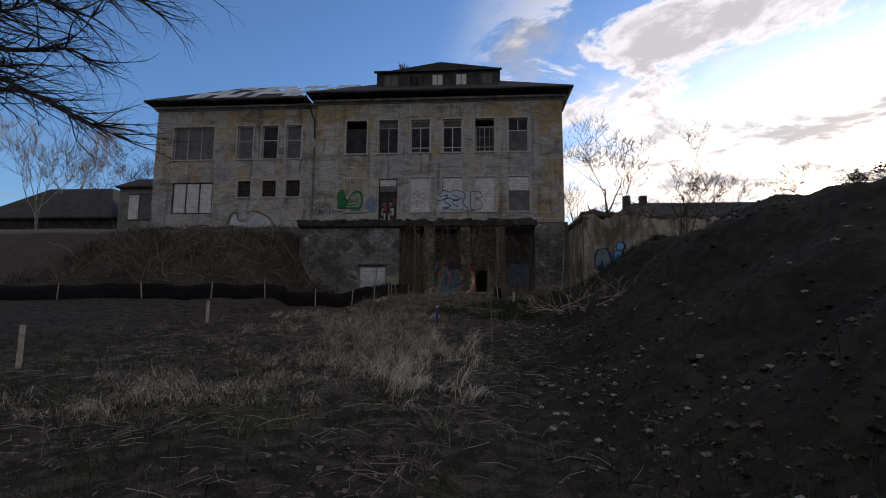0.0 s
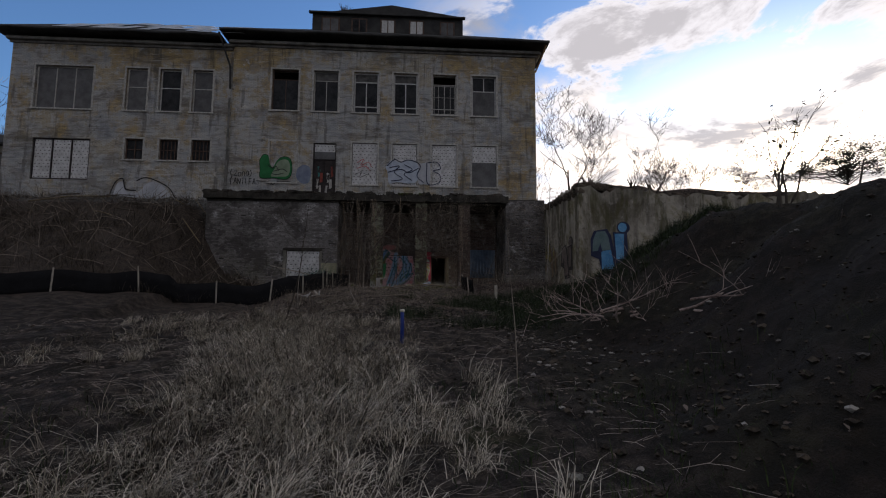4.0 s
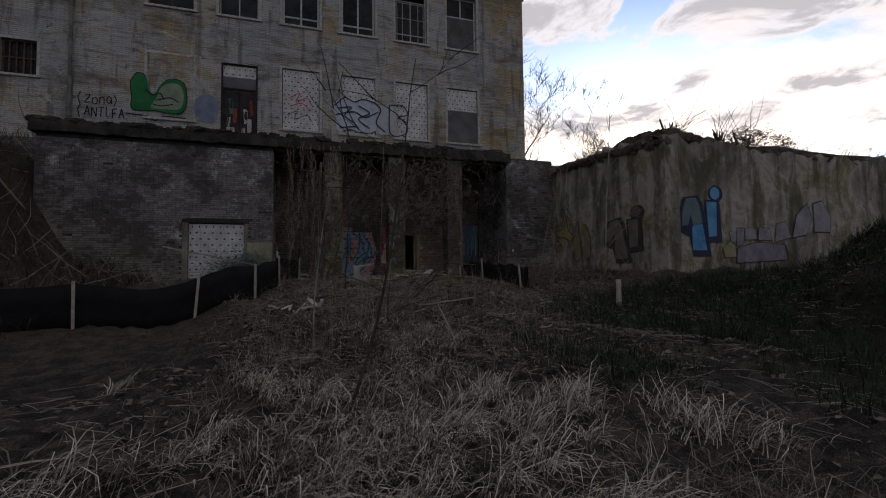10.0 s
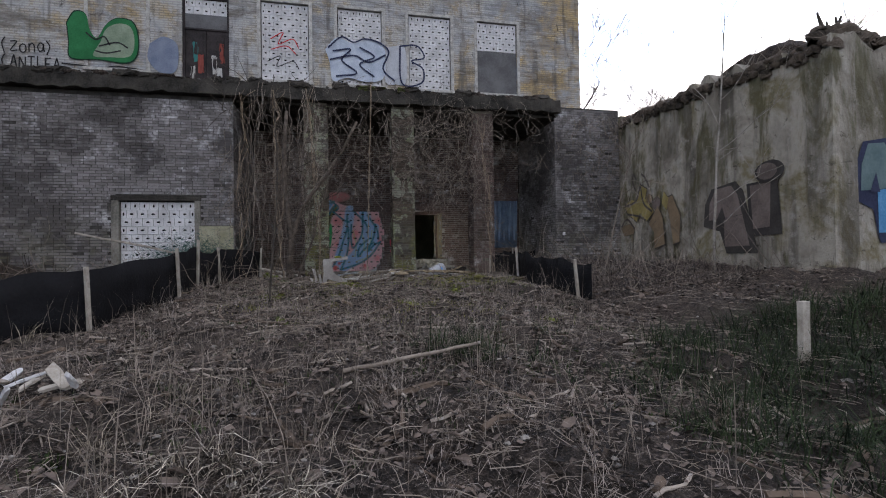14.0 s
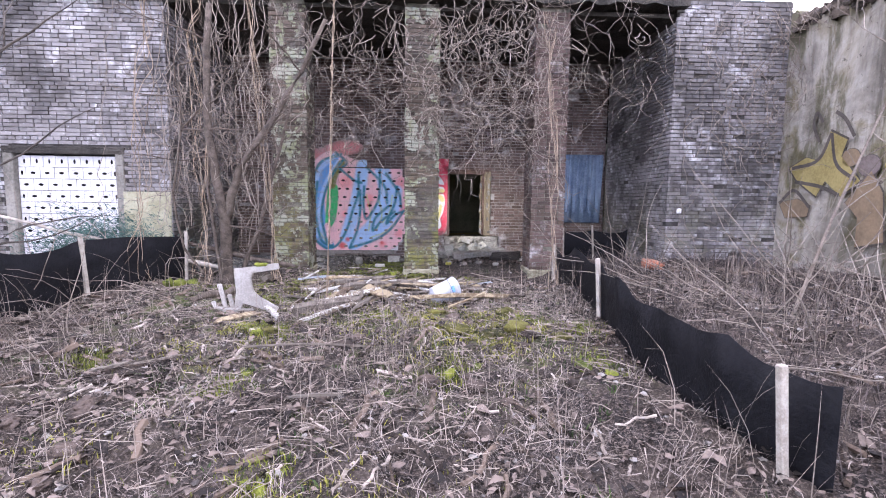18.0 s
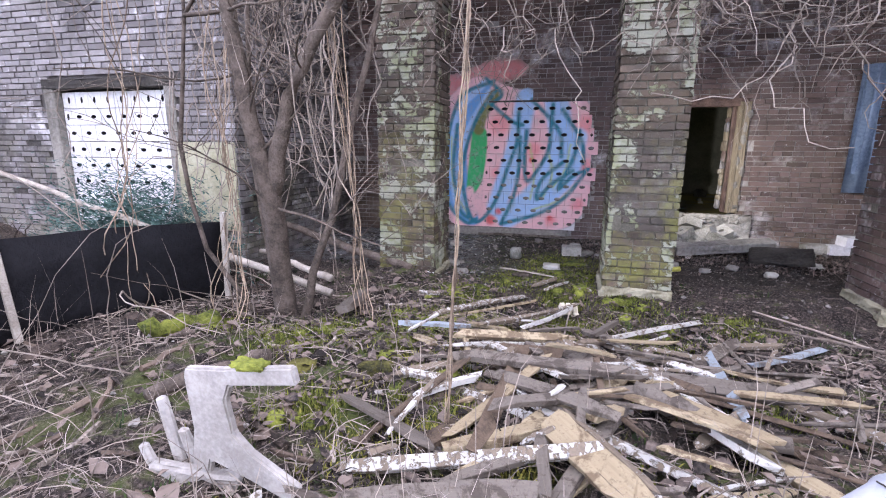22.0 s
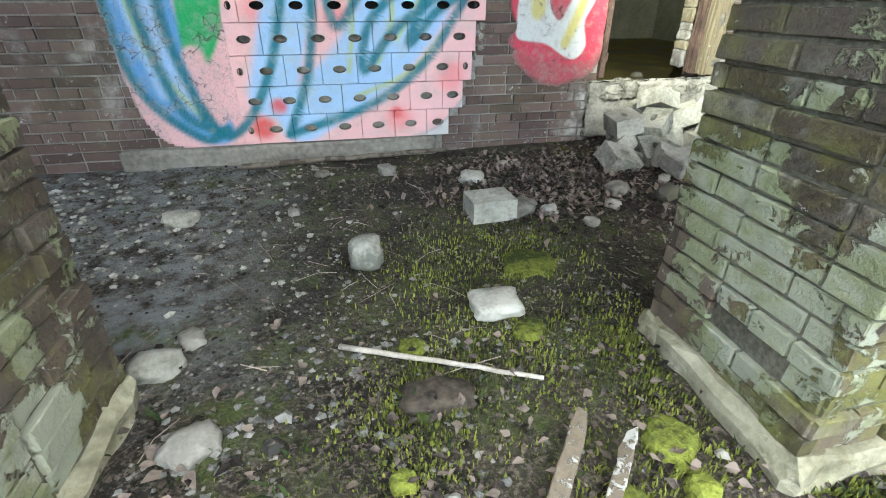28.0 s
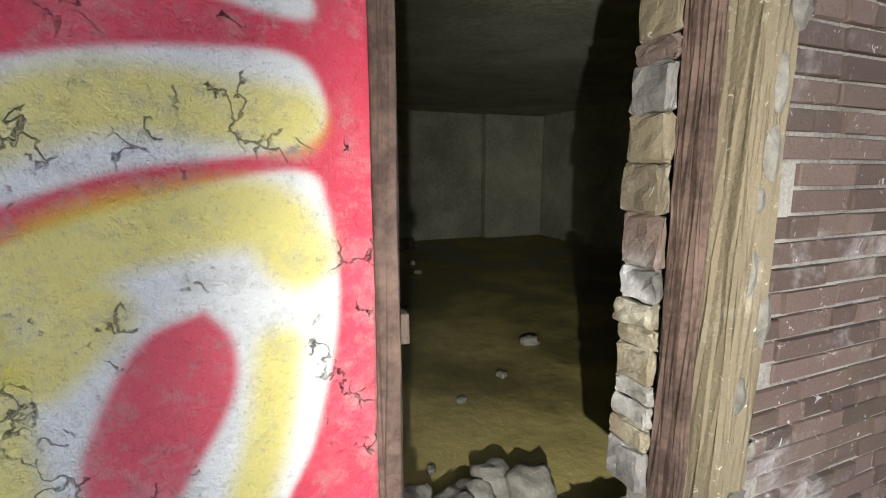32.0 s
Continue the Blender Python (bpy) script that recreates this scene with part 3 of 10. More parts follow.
wall_wing = tagged(new("wall_wing"), "stained rendered facade of the long wing", "wall", kind="structure")
WING_UP = [(-24.05, -20.7), (-18.75, -17.5), (-16.75, -15.5), (-14.8, -13.6)]
WING_LOW = [(-23.85, -20.55, 8.4, 10.92), (-18.55, -17.5, 9.72, 11.0), (-16.55, -15.45, 9.72, 11.0), (-14.65, -13.55, 9.72, 11.02)]
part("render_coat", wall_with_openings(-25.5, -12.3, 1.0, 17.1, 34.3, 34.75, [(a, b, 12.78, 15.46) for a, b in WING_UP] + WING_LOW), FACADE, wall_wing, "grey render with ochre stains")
for nm, lo, hi in (("wall_east", (6.15, WALL_Y + 0.45, 1.0), (6.6, 47.0, 17.3)), ("wall_north", (-25.5, 47.0, 1.0), (6.6, 47.45, 17.2)), ("wall_west", (-25.5, 34.75, 1.0), (-25.05, 47.0, 17.1))):
    tagged(new(nm, None), "rendered outer wall of the empty house", "wall", kind="structure")
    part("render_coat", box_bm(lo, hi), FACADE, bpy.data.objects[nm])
# floor and inner wall coloured near-black, in place of real shade indoors
tagged(new("ceiling_upper", mesh_of("ceiling_upper", [(x, y, z) for z in (11.9, 12.15) for x, y in ((-25, 34.8), (6.1, 34.8), (6.1, 46.9), (-25, 46.9))], [(3, 2, 1, 0), (4, 5, 6, 7), (0, 1, 5, 4), (1, 2, 6, 5), (2, 3, 7, 6), (3, 0, 4, 7)], [VOID])), "floor between the storeys, near-black for the unlit rooms", "ceiling", kind="structure")
back_dark = tagged(new("wall_inner", None), "inner wall painted near-black for the unlit rooms behind the windows", "wall", kind="structure")
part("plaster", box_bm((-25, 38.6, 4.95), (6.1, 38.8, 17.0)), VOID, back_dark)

# ---- porch structure ----
terrace = thing("terrace_slab", "near-black concrete terrace slab with crumbling edge", "slab")
bm = bmesh.new()
n = 96
r = random.Random(3)
front = [(-12.2 + 16.35 * i / n, 30.78 + r.uniform(-0.03, 0.05)) for i in range(n + 1)]
low = [bm.verts.new((x, y, 6.74 + r.uniform(-0.02, 0.05))) for x, y in front]
top = [bm.verts.new((x, y + r.uniform(0, 0.05), 7.14 + r.uniform(-0.07, 0.03))) for x, y in front]
lowb = [bm.verts.new((x, WALL_Y + 0.02, 6.76)) for x, y in front]
topb = [bm.verts.new((x, WALL_Y - 0.01, 7.18)) for x, y in front]
for i in range(n):
    for a, b in ((low, top), (top, topb), (topb, lowb), (lowb, low)):
        bm.faces.new((a[i], a[i + 1], b[i + 1], b[i]))
bm.faces.new((low[0], top[0], topb[0], lowb[0]))
bm.faces.new((lowb[-1], topb[-1], top[-1], low[-1]))
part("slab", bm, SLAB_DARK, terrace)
for i in range(120):
    x, s = -12.2 + 16.2 * r.random(), r.uniform(0.03, 0.15)
    part("broken_lump", box_bm((x - s * r.uniform(1, 3), 30.80 + r.uniform(-0.02, 0.1), 7.10 - r.uniform(0, 0.05)), (x + s, 30.95 + s, 7.14 + s * r.uniform(0.4, 1.1)), s * 0.3, s * 0.22, 2, i), (SLAB_DARK, SLAB_DARK, SOIL)[i % 3], terrace)
ceiling = tagged(new("ceiling_porch", mesh_of("ceiling_porch", [(x, y, z) for z in (6.66, 6.735) for x, y in ((-5.1, 31.1), (4.0, 31.1), (4.0, 34.0), (-5.1, 34.0))], [(3, 2, 1, 0), (4, 5, 6, 7), (0, 1, 5, 4), (1, 2, 6, 5), (2, 3, 7, 6), (3, 0, 4, 7)], [SLAB_DARK])), "near-black concrete porch ceiling", "ceiling", kind="structure")

# ---- retaining wall ----
def lumpy_top(x0, y0, x1, y1, thick, z_low, z_top, count, seed):
    """A wall along a line whose crown is broken and uneven."""
    rr = random.Random(seed)
    d = Vector((x1 - x0, y1 - y0, 0)).normalized()
    nrm = Vector((-d.y, d.x, 0))
    bm = bmesh.new()
    rows = []
    h = 0.0
    for i in range(count + 1):
        p = Vector((x0, y0, 0)).lerp(Vector((x1, y1, 0)), i / count)
        h = h * 0.8 + rr.uniform(-0.15, 0.15)
        zt = (z_top(i / count) if callable(z_top) else z_top) + h
        q = p + nrm * thick
        row = []
        for s in range(9):
            z = z_low + (zt - z_low) * s / 8
            row.append(bm.verts.new((p.x - nrm.x * rr.uniform(-0.012, 0.012), p.y - nrm.y * rr.uniform(-0.012, 0.012), z)))
        row.append(bm.verts.new((q.x, q.y, zt - 0.03)))
        row.append(bm.verts.new((q.x, q.y, z_low)))
        rows.append(row)
    for a, b in zip(rows, rows[1:]):
        for s in range(10):
            bm.faces.new((a[s], b[s], b[s + 1], a[s + 1]))
    bm.faces.new(rows[0][::-1])
    bm.faces.new(rows[-1])
    return bm


retaining = tagged(new("wall_retaining"), "tall weathered retaining wall with sprayed letters", "wall", kind="structure")
part("front_face", lumpy_top(5.62, 24.05, 24, 24.05, 0.45, 0.8, lambda k: 6.05, 110, 11), OLD_WALL, retaining, "stained cement render, crumbling crown")
part("side_face", lumpy_top(6.2, 31.0, 5.62, 24.05, 0.45, 0.8, lambda k: 6.75 - 0.6 * k, 60, 12), OLD_WALL, retaining, "stained cement render with faded graffiti")

crown = tagged(new("earth_crown"), "crumbling dark earth and turf along the wall crown", "earth bank", kind="stuff")
pieces = []
r = random.Random(29)
for i in range(1500):
    k = r.random()
    if k < 0.4:
        y = r.uniform(24.1, 30.9)
        c = Vector((5.74 + 0.083 * (y - 24.05), y, 6.10 + 0.09 * (y - 24.05) + r.uniform(-0.18, 0.06)))
    else:
        x = r.uniform(5.6, 22)
        c = Vector((x, r.uniform(24.16, 24.4), 5.98 + 0.35 * math.exp(-((x - 6.2) / 1.6) ** 2) + r.uniform(-0.12, 0.06)))
    s = 0.03 + 0.17 * r.random() ** 2.5
    c.z -= s * 0.35 + 0.04
    n0 = 9
    vs = [tuple(c + Vector((0, 0, s * 0.7)))]
    for ring, (rad, zz) in enumerate(((0.6, 0.45), (1.0, 0.0), (0.9, -0.5))):
        for j in range(n0):
            a = 2 * math.pi * j / n0
            d = s * rad * r.uniform(0.75, 1.25)
            vs.append((c.x + d * math.cos(a) * 1.3, c.y + d * math.sin(a) * 0.8, c.z + s * zz + r.uniform(-0.03, 0.03)))
    fs = [(0, 1 + j, 1 + (j + 1) % n0) for j in range(n0)]
    for ring in range(2):
        fs += [(1 + ring * n0 + j, 1 + (ring + 1) * n0 + j, 1 + (ring + 1) * n0 + (j + 1) % n0, 1 + ring * n0 + (j + 1) % n0) for j in range(n0)]
    pieces.append((vs, fs))
part("clods", mesh_of("clods", *gather(pieces), [material("dry_brown_earth", grained((0.022, 0.018, 0.013), (0.125, 0.10, 0.078), 3, 30, 0.03, 0.9))], True), None, crown)

# ---- sprayed paint: colour and cover at points of the porch's back wall ----
def curve_through(pts, n=14):
    p = [Vector((*q, 0)) for q in pts]
    p = [p[0] * 2 - p[1], *p, p[-1] * 2 - p[-2]]
    out = []
    for i in range(1, len(p) - 2):
        for k in range(n):
            s = k / n
            out.append(0.5 * ((2 * p[i]) + (p[i + 1] - p[i - 1]) * s + (2 * p[i - 1] - 5 * p[i] + 4 * p[i + 1] - p[i + 2]) * s * s + (3 * p[i] - p[i - 1] - 3 * p[i + 1] + p[i + 2]) * s ** 3))
    out.append(p[-2])
    return np.array([(v.x, v.y) for v in out])


class Paint:
    def __init__(self, x, z):
        self.p = np.stack([np.asarray(x, float), np.asarray(z, float)], -1)
        self.rgb = np.zeros((len(self.p), 3))
        self.a = np.zeros(len(self.p))

    def lay(self, cover, colour):
        c = cover[:, None]
        self.rgb = self.rgb * (1 - c) + np.array(colour) * c
        self.a = np.maximum(self.a, cover)

    def gap(self, line):
        best = np.full(len(self.p), 9.0)
        for a, b in zip(line, line[1:]):
            d = b - a
            k = np.clip(((self.p - a) @ d) / max(d @ d, 1e-9), 0, 1)
            best = np.minimum(best, np.hypot(*(self.p - a - k[:, None] * d).T))
        return best

    def stroke(self, pts, width, colour, soft=0.02, strength=1.0):
        self.lay(strength * (1 - smooth01(width / 2 - soft / 2, width / 2 + soft, self.gap(curve_through(pts)))), colour)

    def fill(self, pts, colour, soft=0.012, strength=1.0):
        line = curve_through([*pts, pts[0]], 8)
        inside = np.zeros(len(self.p), bool)
        x, z = self.p.T
        for a, b in zip(line, line[1:]):
            cross = ((a[1] > z) != (b[1] > z)) & (x < (b[0] - a[0]) * (z - a[1]) / (b[1] - a[1] + 1e-12) + a[0])
            inside ^= cross
        d = np.where(inside, -1, 1) * self.gap(line)
        self.lay(strength * (1 - smooth01(-soft, soft, d)), colour)


BLUE, PALE_BLUE, TEAL, PINK, ROSE, RED = (0.13, 0.32, 0.62), (0.34, 0.52, 0.76), (0.012, 0.16, 0.21), (0.76, 0.24, 0.24), (0.76, 0.46, 0.47), (0.62, 0.055, 0.05)
LIME_GREEN, OLIVE, GRASS_GREEN, CRIMSON, OFF_WHITE, SUN_YELLOW = (0.42, 0.52, 0.16), (0.16, 0.17, 0.05), (0.035, 0.40, 0.13), (0.56, 0.055, 0.095), (0.66, 0.68, 0.67), (0.62, 0.53, 0.05)


def spray_mural(p):
    """Round mural of nested arcs beside and across the block infill."""
    x, z = p.p.T
    p.fill([(-3.42, 4.05), (-3.40, 4.45), (-3.1, 4.55), (-2.6, 4.72), (-2.15, 4.66), (-2.12, 4.45), (-2.6, 4.3)], PINK, 0.10, 0.8)
    p.fill([(-3.40, 4.1), (-3.46, 3.0), (-3.34, 2.1), (-2.7, 1.99), (-1.4, 2.03), (-0.94, 2.7), (-0.9, 3.6), (-1.25, 4.1), (-2.2, 4.25), (-2.9, 4.45)], ROSE, 0.02)
    for cx, cz, r in ((-2.5, 3.7, 0.22), (-2.45, 2.9, 0.2), (-1.93, 3.3, 0.16), (-1.15, 3.7, 0.18), (-1.1, 3.05, 0.16), (-1.2, 2.45, 0.14), (-1.6, 2.15, 0.13), (-2.3, 2.4, 0.14), (-2.0, 2.85, 0.12)):
        p.lay(0.75 * (1 - smooth01(r * 0.3, r * 1.15, np.hypot(x - cx, z - cz))), PINK)
    p.stroke([(-2.08, 4.1), (-2.22, 3.3), (-2.5, 2.35)], 0.30, PALE_BLUE, 0.05)
    p.stroke([(-1.62, 4.1), (-1.52, 3.3), (-1.85, 2.62), (-2.3, 2.2)], 0.34, PALE_BLUE, 0.05)
    p.stroke([(-1.25, 3.5), (-1.36, 2.9), (-1.85, 2.4), (-2.35, 2.15)], 0.24, PALE_BLUE, 0.05)
    p.fill([(-2.62, 4.36), (-3.14, 4.14), (-3.39, 3.3), (-3.38, 2.45), (-3.05, 2.05), (-2.8, 2.1), (-2.98, 2.6), (-3.0, 3.5)], BLUE, 0.02)
    p.stroke([(-2.78, 4.34), (-3.18, 3.9), (-3.28, 3.1), (-3.2, 2.4)], 0.10, PALE_BLUE, 0.03)
    p.stroke([(-2.68, 4.2), (-3.02, 3.6), (-3.16, 2.9), (-3.05, 2.3)], 0.08, PALE_BLUE, 0.03)
    p.fill([(-2.95, 3.6), (-2.7, 3.58), (-2.76, 2.8), (-3.02, 2.55)], GRASS_GREEN, 0.015)
    p.stroke([(-2.6, 4.16), (-2.78, 3.86), (-2.84, 3.62)], 0.16, OLIVE, 0.03)
    p.stroke([(-2.97, 2.62), (-2.93, 2.4), (-2.9, 2.22)], 0.12, ROSE, 0.03)
    for cx, cz, r in ((-2.6, 2.13, 0.12), (-2.47, 2.28, 0.08), (-1.62, 2.2, 0.06), (-1.95, 3.14, 0.07)):
        p.lay(0.85 * (1 - smooth01(r * 0.35, r, np.hypot(x - cx, z - cz))), RED)
    for line in ([(-2.0, 3.4), (-1.9, 2.9), (-1.95, 2.5)], [(-1.7, 3.3), (-1.62, 2.9), (-1.74, 2.55)], [(-1.36, 3.4), (-1.42, 3.0), (-1.6, 2.7)], [(-1.2, 2.82), (-1.5, 2.5), (-1.9, 2.33)], [(-3.3, 3.5), (-3.26, 2.7), (-3.0, 2.2)]):
        p.stroke(line, 0.022, LIME_GREEN, 0.015, 0.8)
    wide = 0.050
    for line in ([(-2.61, 4.38), (-3.16, 4.12), (-3.4, 3.27), (-3.38, 2.47), (-3.04, 2.07), (-2.85, 2.13)], [(-2.56, 4.26), (-2.92, 3.7), (-3.11, 2.93), (-2.99, 2.21)], [(-2.74, 4.42), (-2.48, 4.18), (-2.64, 4.02)],
                 [(-2.19, 3.9), (-2.2, 3.43), (-2.34, 3.0), (-2.48, 2.55), (-2.68, 2.2), (-2.87, 2.08), (-3.0, 2.3)], [(-2.05, 3.6), (-2.07, 3.13), (-2.01, 2.8), (-1.83, 3.02), (-1.69, 3.35), (-1.66, 4.0)],
                 [(-1.07, 3.01), (-1.39, 2.56), (-1.8, 2.27), (-2.42, 2.07)], [(-1.45, 3.12), (-1.78, 2.82), (-1.84, 2.51), (-1.62, 2.76), (-1.3, 2.98)], [(-1.24, 3.6), (-1.3, 3.19), (-1.51, 2.69), (-1.3, 2.89), (-1.07, 3.01)],
                 [(-2.42, 2.07), (-2.24, 2.49), (-2.16, 2.92), (-2.15, 3.5)], [(-1.51, 3.92), (-1.2, 3.45), (-1.14, 3.1)], [(-1.99, 4.08), (-1.55, 3.6), (-1.49, 3.2)], [(-2.64, 4.02), (-2.3, 3.75), (-2.12, 3.69)], [(-3.2, 3.7), (-3.26, 3.0), (-3.14, 2.3), (-2.95, 2.12)]):
        p.stroke(line, wide, TEAL, 0.024, 0.95)


def spray_eye(p):
    """Red-edged white figure on the plaster beside the window."""
    p.fill([(-0.60, 2.75), (-0.72, 2.57), (-0.53, 2.40), (-0.31, 2.35), (-0.03, 2.46), (0.0, 2.75)], CRIMSON, 0.05, 0.8)
    p.fill([(-0.64, 4.5), (-0.64, 3.77), (-0.67, 3.6), (-0.61, 3.55), (-0.59, 3.4), (-0.65, 3.3), (-0.68, 3.15), (-0.75, 3.05), (-0.76, 2.96), (-0.74, 2.86), (-0.70, 2.78), (-0.76, 2.68), (-0.66, 2.60), (-0.40, 2.52), (-0.1, 2.52), (0.01, 2.7), (0.02, 3.1), (0.02, 4.5)], CRIMSON, 0.022)
    p.fill([(-0.44, 3.70), (-0.33, 3.81), (-0.25, 3.9), (-0.16, 3.84), (-0.07, 3.67), (-0.26, 3.69)], OFF_WHITE, 0.01)
    p.fill([(-0.56, 3.55), (-0.4, 3.59), (-0.24, 3.61), (-0.09, 3.60), (-0.08, 3.48), (-0.35, 3.43), (-0.58, 3.37)], OFF_WHITE, 0.01)
    p.fill([(-0.59, 3.26), (-0.51, 3.32), (-0.35, 3.38), (-0.11, 3.43), (-0.06, 3.36), (-0.05, 3.18), (-0.10, 2.95), (-0.16, 2.81), (-0.13, 2.64), (-0.20, 2.55), (-0.30, 2.57), (-0.46, 2.66), (-0.68, 2.70), (-0.70, 2.83), (-0.69, 2.98), (-0.63, 3.1)], OFF_WHITE, 0.01)
    for line, w in (([(-0.51, 3.48), (-0.36, 3.53), (-0.11, 3.51)], 0.085), ([(-0.52, 3.25), (-0.39, 3.33), (-0.18, 3.36), (-0.11, 3.29)], 0.10), ([(-0.15, 3.13), (-0.19, 2.93), (-0.30, 2.66)], 0.06), ([(-0.55, 3.18), (-0.54, 2.88)], 0.09), ([(-0.30, 3.78), (-0.22, 3.81)], 0.05), ([(-0.48, 3.14), (-0.40, 3.22)], 0.08)):
        p.stroke(line, w, SUN_YELLOW, 0.03, 0.75)
    p.fill([(-0.26, 3.21), (-0.22, 3.15), (-0.23, 3.05), (-0.31, 2.91), (-0.35, 2.83), (-0.40, 2.84), (-0.45, 2.94), (-0.42, 3.05), (-0.35, 3.17)], (0.56, 0.085, 0.12), 0.012)


def paint_on(me, xs, zs, recipe):
    p = Paint(xs, zs)
    recipe(p)
    at = me.color_attributes.new("paint", "FLOAT_COLOR", "POINT")
    at.data.foreach_set("color", np.concatenate([p.rgb, p.a[:, None]], 1).astype(np.float32).ravel())
    return p.a


def painted_look(dark, light, flake, cracked=False):
    """Sprayed paint over a bare ground; flakes and grime eat into it."""
    def build(t, pos, bsdf):
        a = node(t, "ShaderNodeAttribute", attribute_name="paint")
        fine = noise_tex(t, pos, 38, 5, 0.7)
        mid = noise_tex(t, pos, 7, 6, 0.65)
        bare = mix_rgb(t, math_node(t, "ADD", math_node(t, "MULTIPLY", mid, 0.7), math_node(t, "MULTIPLY", each_piece(t), 0.3)), dark, light)
        worn = step01(t, math_node(t, "ADD", math_node(t, "MULTIPLY", fine, 0.5), math_node(t, "MULTIPLY", mid, 0.5)), flake, flake + 0.06)
        cover = math_node(t, "MULTIPLY", a.outputs["Alpha"], math_node(t, "SUBTRACT", 1.0, math_node(t, "MULTIPLY", worn, 0.85)))
        paint = mix_rgb(t, math_node(t, "MULTIPLY", step01(t, mid, 0.45, 0.68), 0.34), a.outputs["Color"], (0.40, 0.41, 0.39))
        col = mix_rgb(t, cover, bare, paint)
        if not cracked:
            return col, math_node(t, "ADD", fine, mid), 0.006
        shaken = node(t, "ShaderNodeVectorMath", {0: pos, 1: node(t, "ShaderNodeVectorMath", {0: node(t, "ShaderNodeTexNoise", {"Vector": pos, "Scale": 18.0, "Detail": 5.0}).outputs[1], 1: (0.09, 0.09, 0.09)}, operation="MULTIPLY").outputs[0]}, operation="ADD").outputs[0]
        edge = node(t, "ShaderNodeTexVoronoi", {"Vector": shaken, "Scale": 13.0}, feature="DISTANCE_TO_EDGE").outputs[0]
        crack = math_node(t, "MULTIPLY", step01(t, edge, 0.028, 0.010), step01(t, noise_tex(t, pos, 7.0, 4, 0.6), 0.53, 0.60))
        col = mix_rgb(t, math_node(t, "MULTIPLY", crack, 0.6), col, (0.09, 0.08, 0.075))
        col = mix_rgb(t, math_node(t, "MULTIPLY", step01(t, noise_tex(t, pos, 60, 5, 0.75), 0.55, 0.68), 0.35), col, (0.20, 0.19, 0.17))
        stain = step01(t, noise_tex(t, pos, 16, 5, 0.7), 0.52, 0.64)
        col = mix_rgb(t, math_node(t, "MULTIPLY", stain, 0.27), col, (0.30, 0.31, 0.28))
        return col, math_node(t, "SUBTRACT", math_node(t, "ADD", fine, mid), math_node(t, "MULTIPLY", crack, 2.0)), 0.016
    return build


BLOCK_PAINTED = material("sprayed_hollow_block", painted_look((0.40, 0.40, 0.40), (0.66, 0.66, 0.66), 0.66), rough=0.7)
PLASTER_PAINTED = material("sprayed_cracked_plaster", painted_look((0.15, 0.12, 0.10), (0.40, 0.37, 0.34), 0.575, True), rough=0.75)

# ---- bricks and blocks ----
def brick_shape(length, height, seed):
    """A brick seen from its face: u along, v up, w out of the wall, with worn edges."""
    r = random.Random(seed)
    h, v = length / 2, height / 2
    j = lambda s: r.uniform(-s, s)  # noqa: E731
    back = [(-h, -v, -0.04), (h, -v, -0.04), (h, v, -0.04), (-h, v, -0.04)]
    mid = [(x + j(0.002), y + j(0.002), -0.005 + j(0.002)) for x, y, _ in back]
    front = [(x * (1 - 0.005 / length) + j(0.0022), y * (1 - 0.005 / height) + j(0.0022), j(0.003)) for x, y, _ in back]
    if r.random() < 0.4:
        k = r.randrange(4)
        front[k] = (front[k][0] * (1 - r.uniform(0.02, 0.06) / length), front[k][1] * r.uniform(0.75, 0.95), -r.uniform(0.002, 0.006))
    faces = [(8, 9, 10, 11)] + [(i, (i + 1) % 4, 4 + (i + 1) % 4, 4 + i) for i in range(4)] + [(4 + i, 4 + (i + 1) % 4, 8 + (i + 1) % 4, 8 + i) for i in range(4)]
    return back + mid + front, faces


COURSE, LONG, SHORT, JOINT = 0.0725, 0.248, 0.118, 0.0115
STRETCHERS = [mesh_of("brick", *brick_shape(LONG, COURSE - JOINT, 40 + i)) for i in range(14)]
SHARED = {}


def shared_brick(mat, k):
    key = (mat.name, k)
    if key not in SHARED:
        me = STRETCHERS[k].copy()
        me.materials.append(mat)
        SHARED[key] = me
    return SHARED[key]


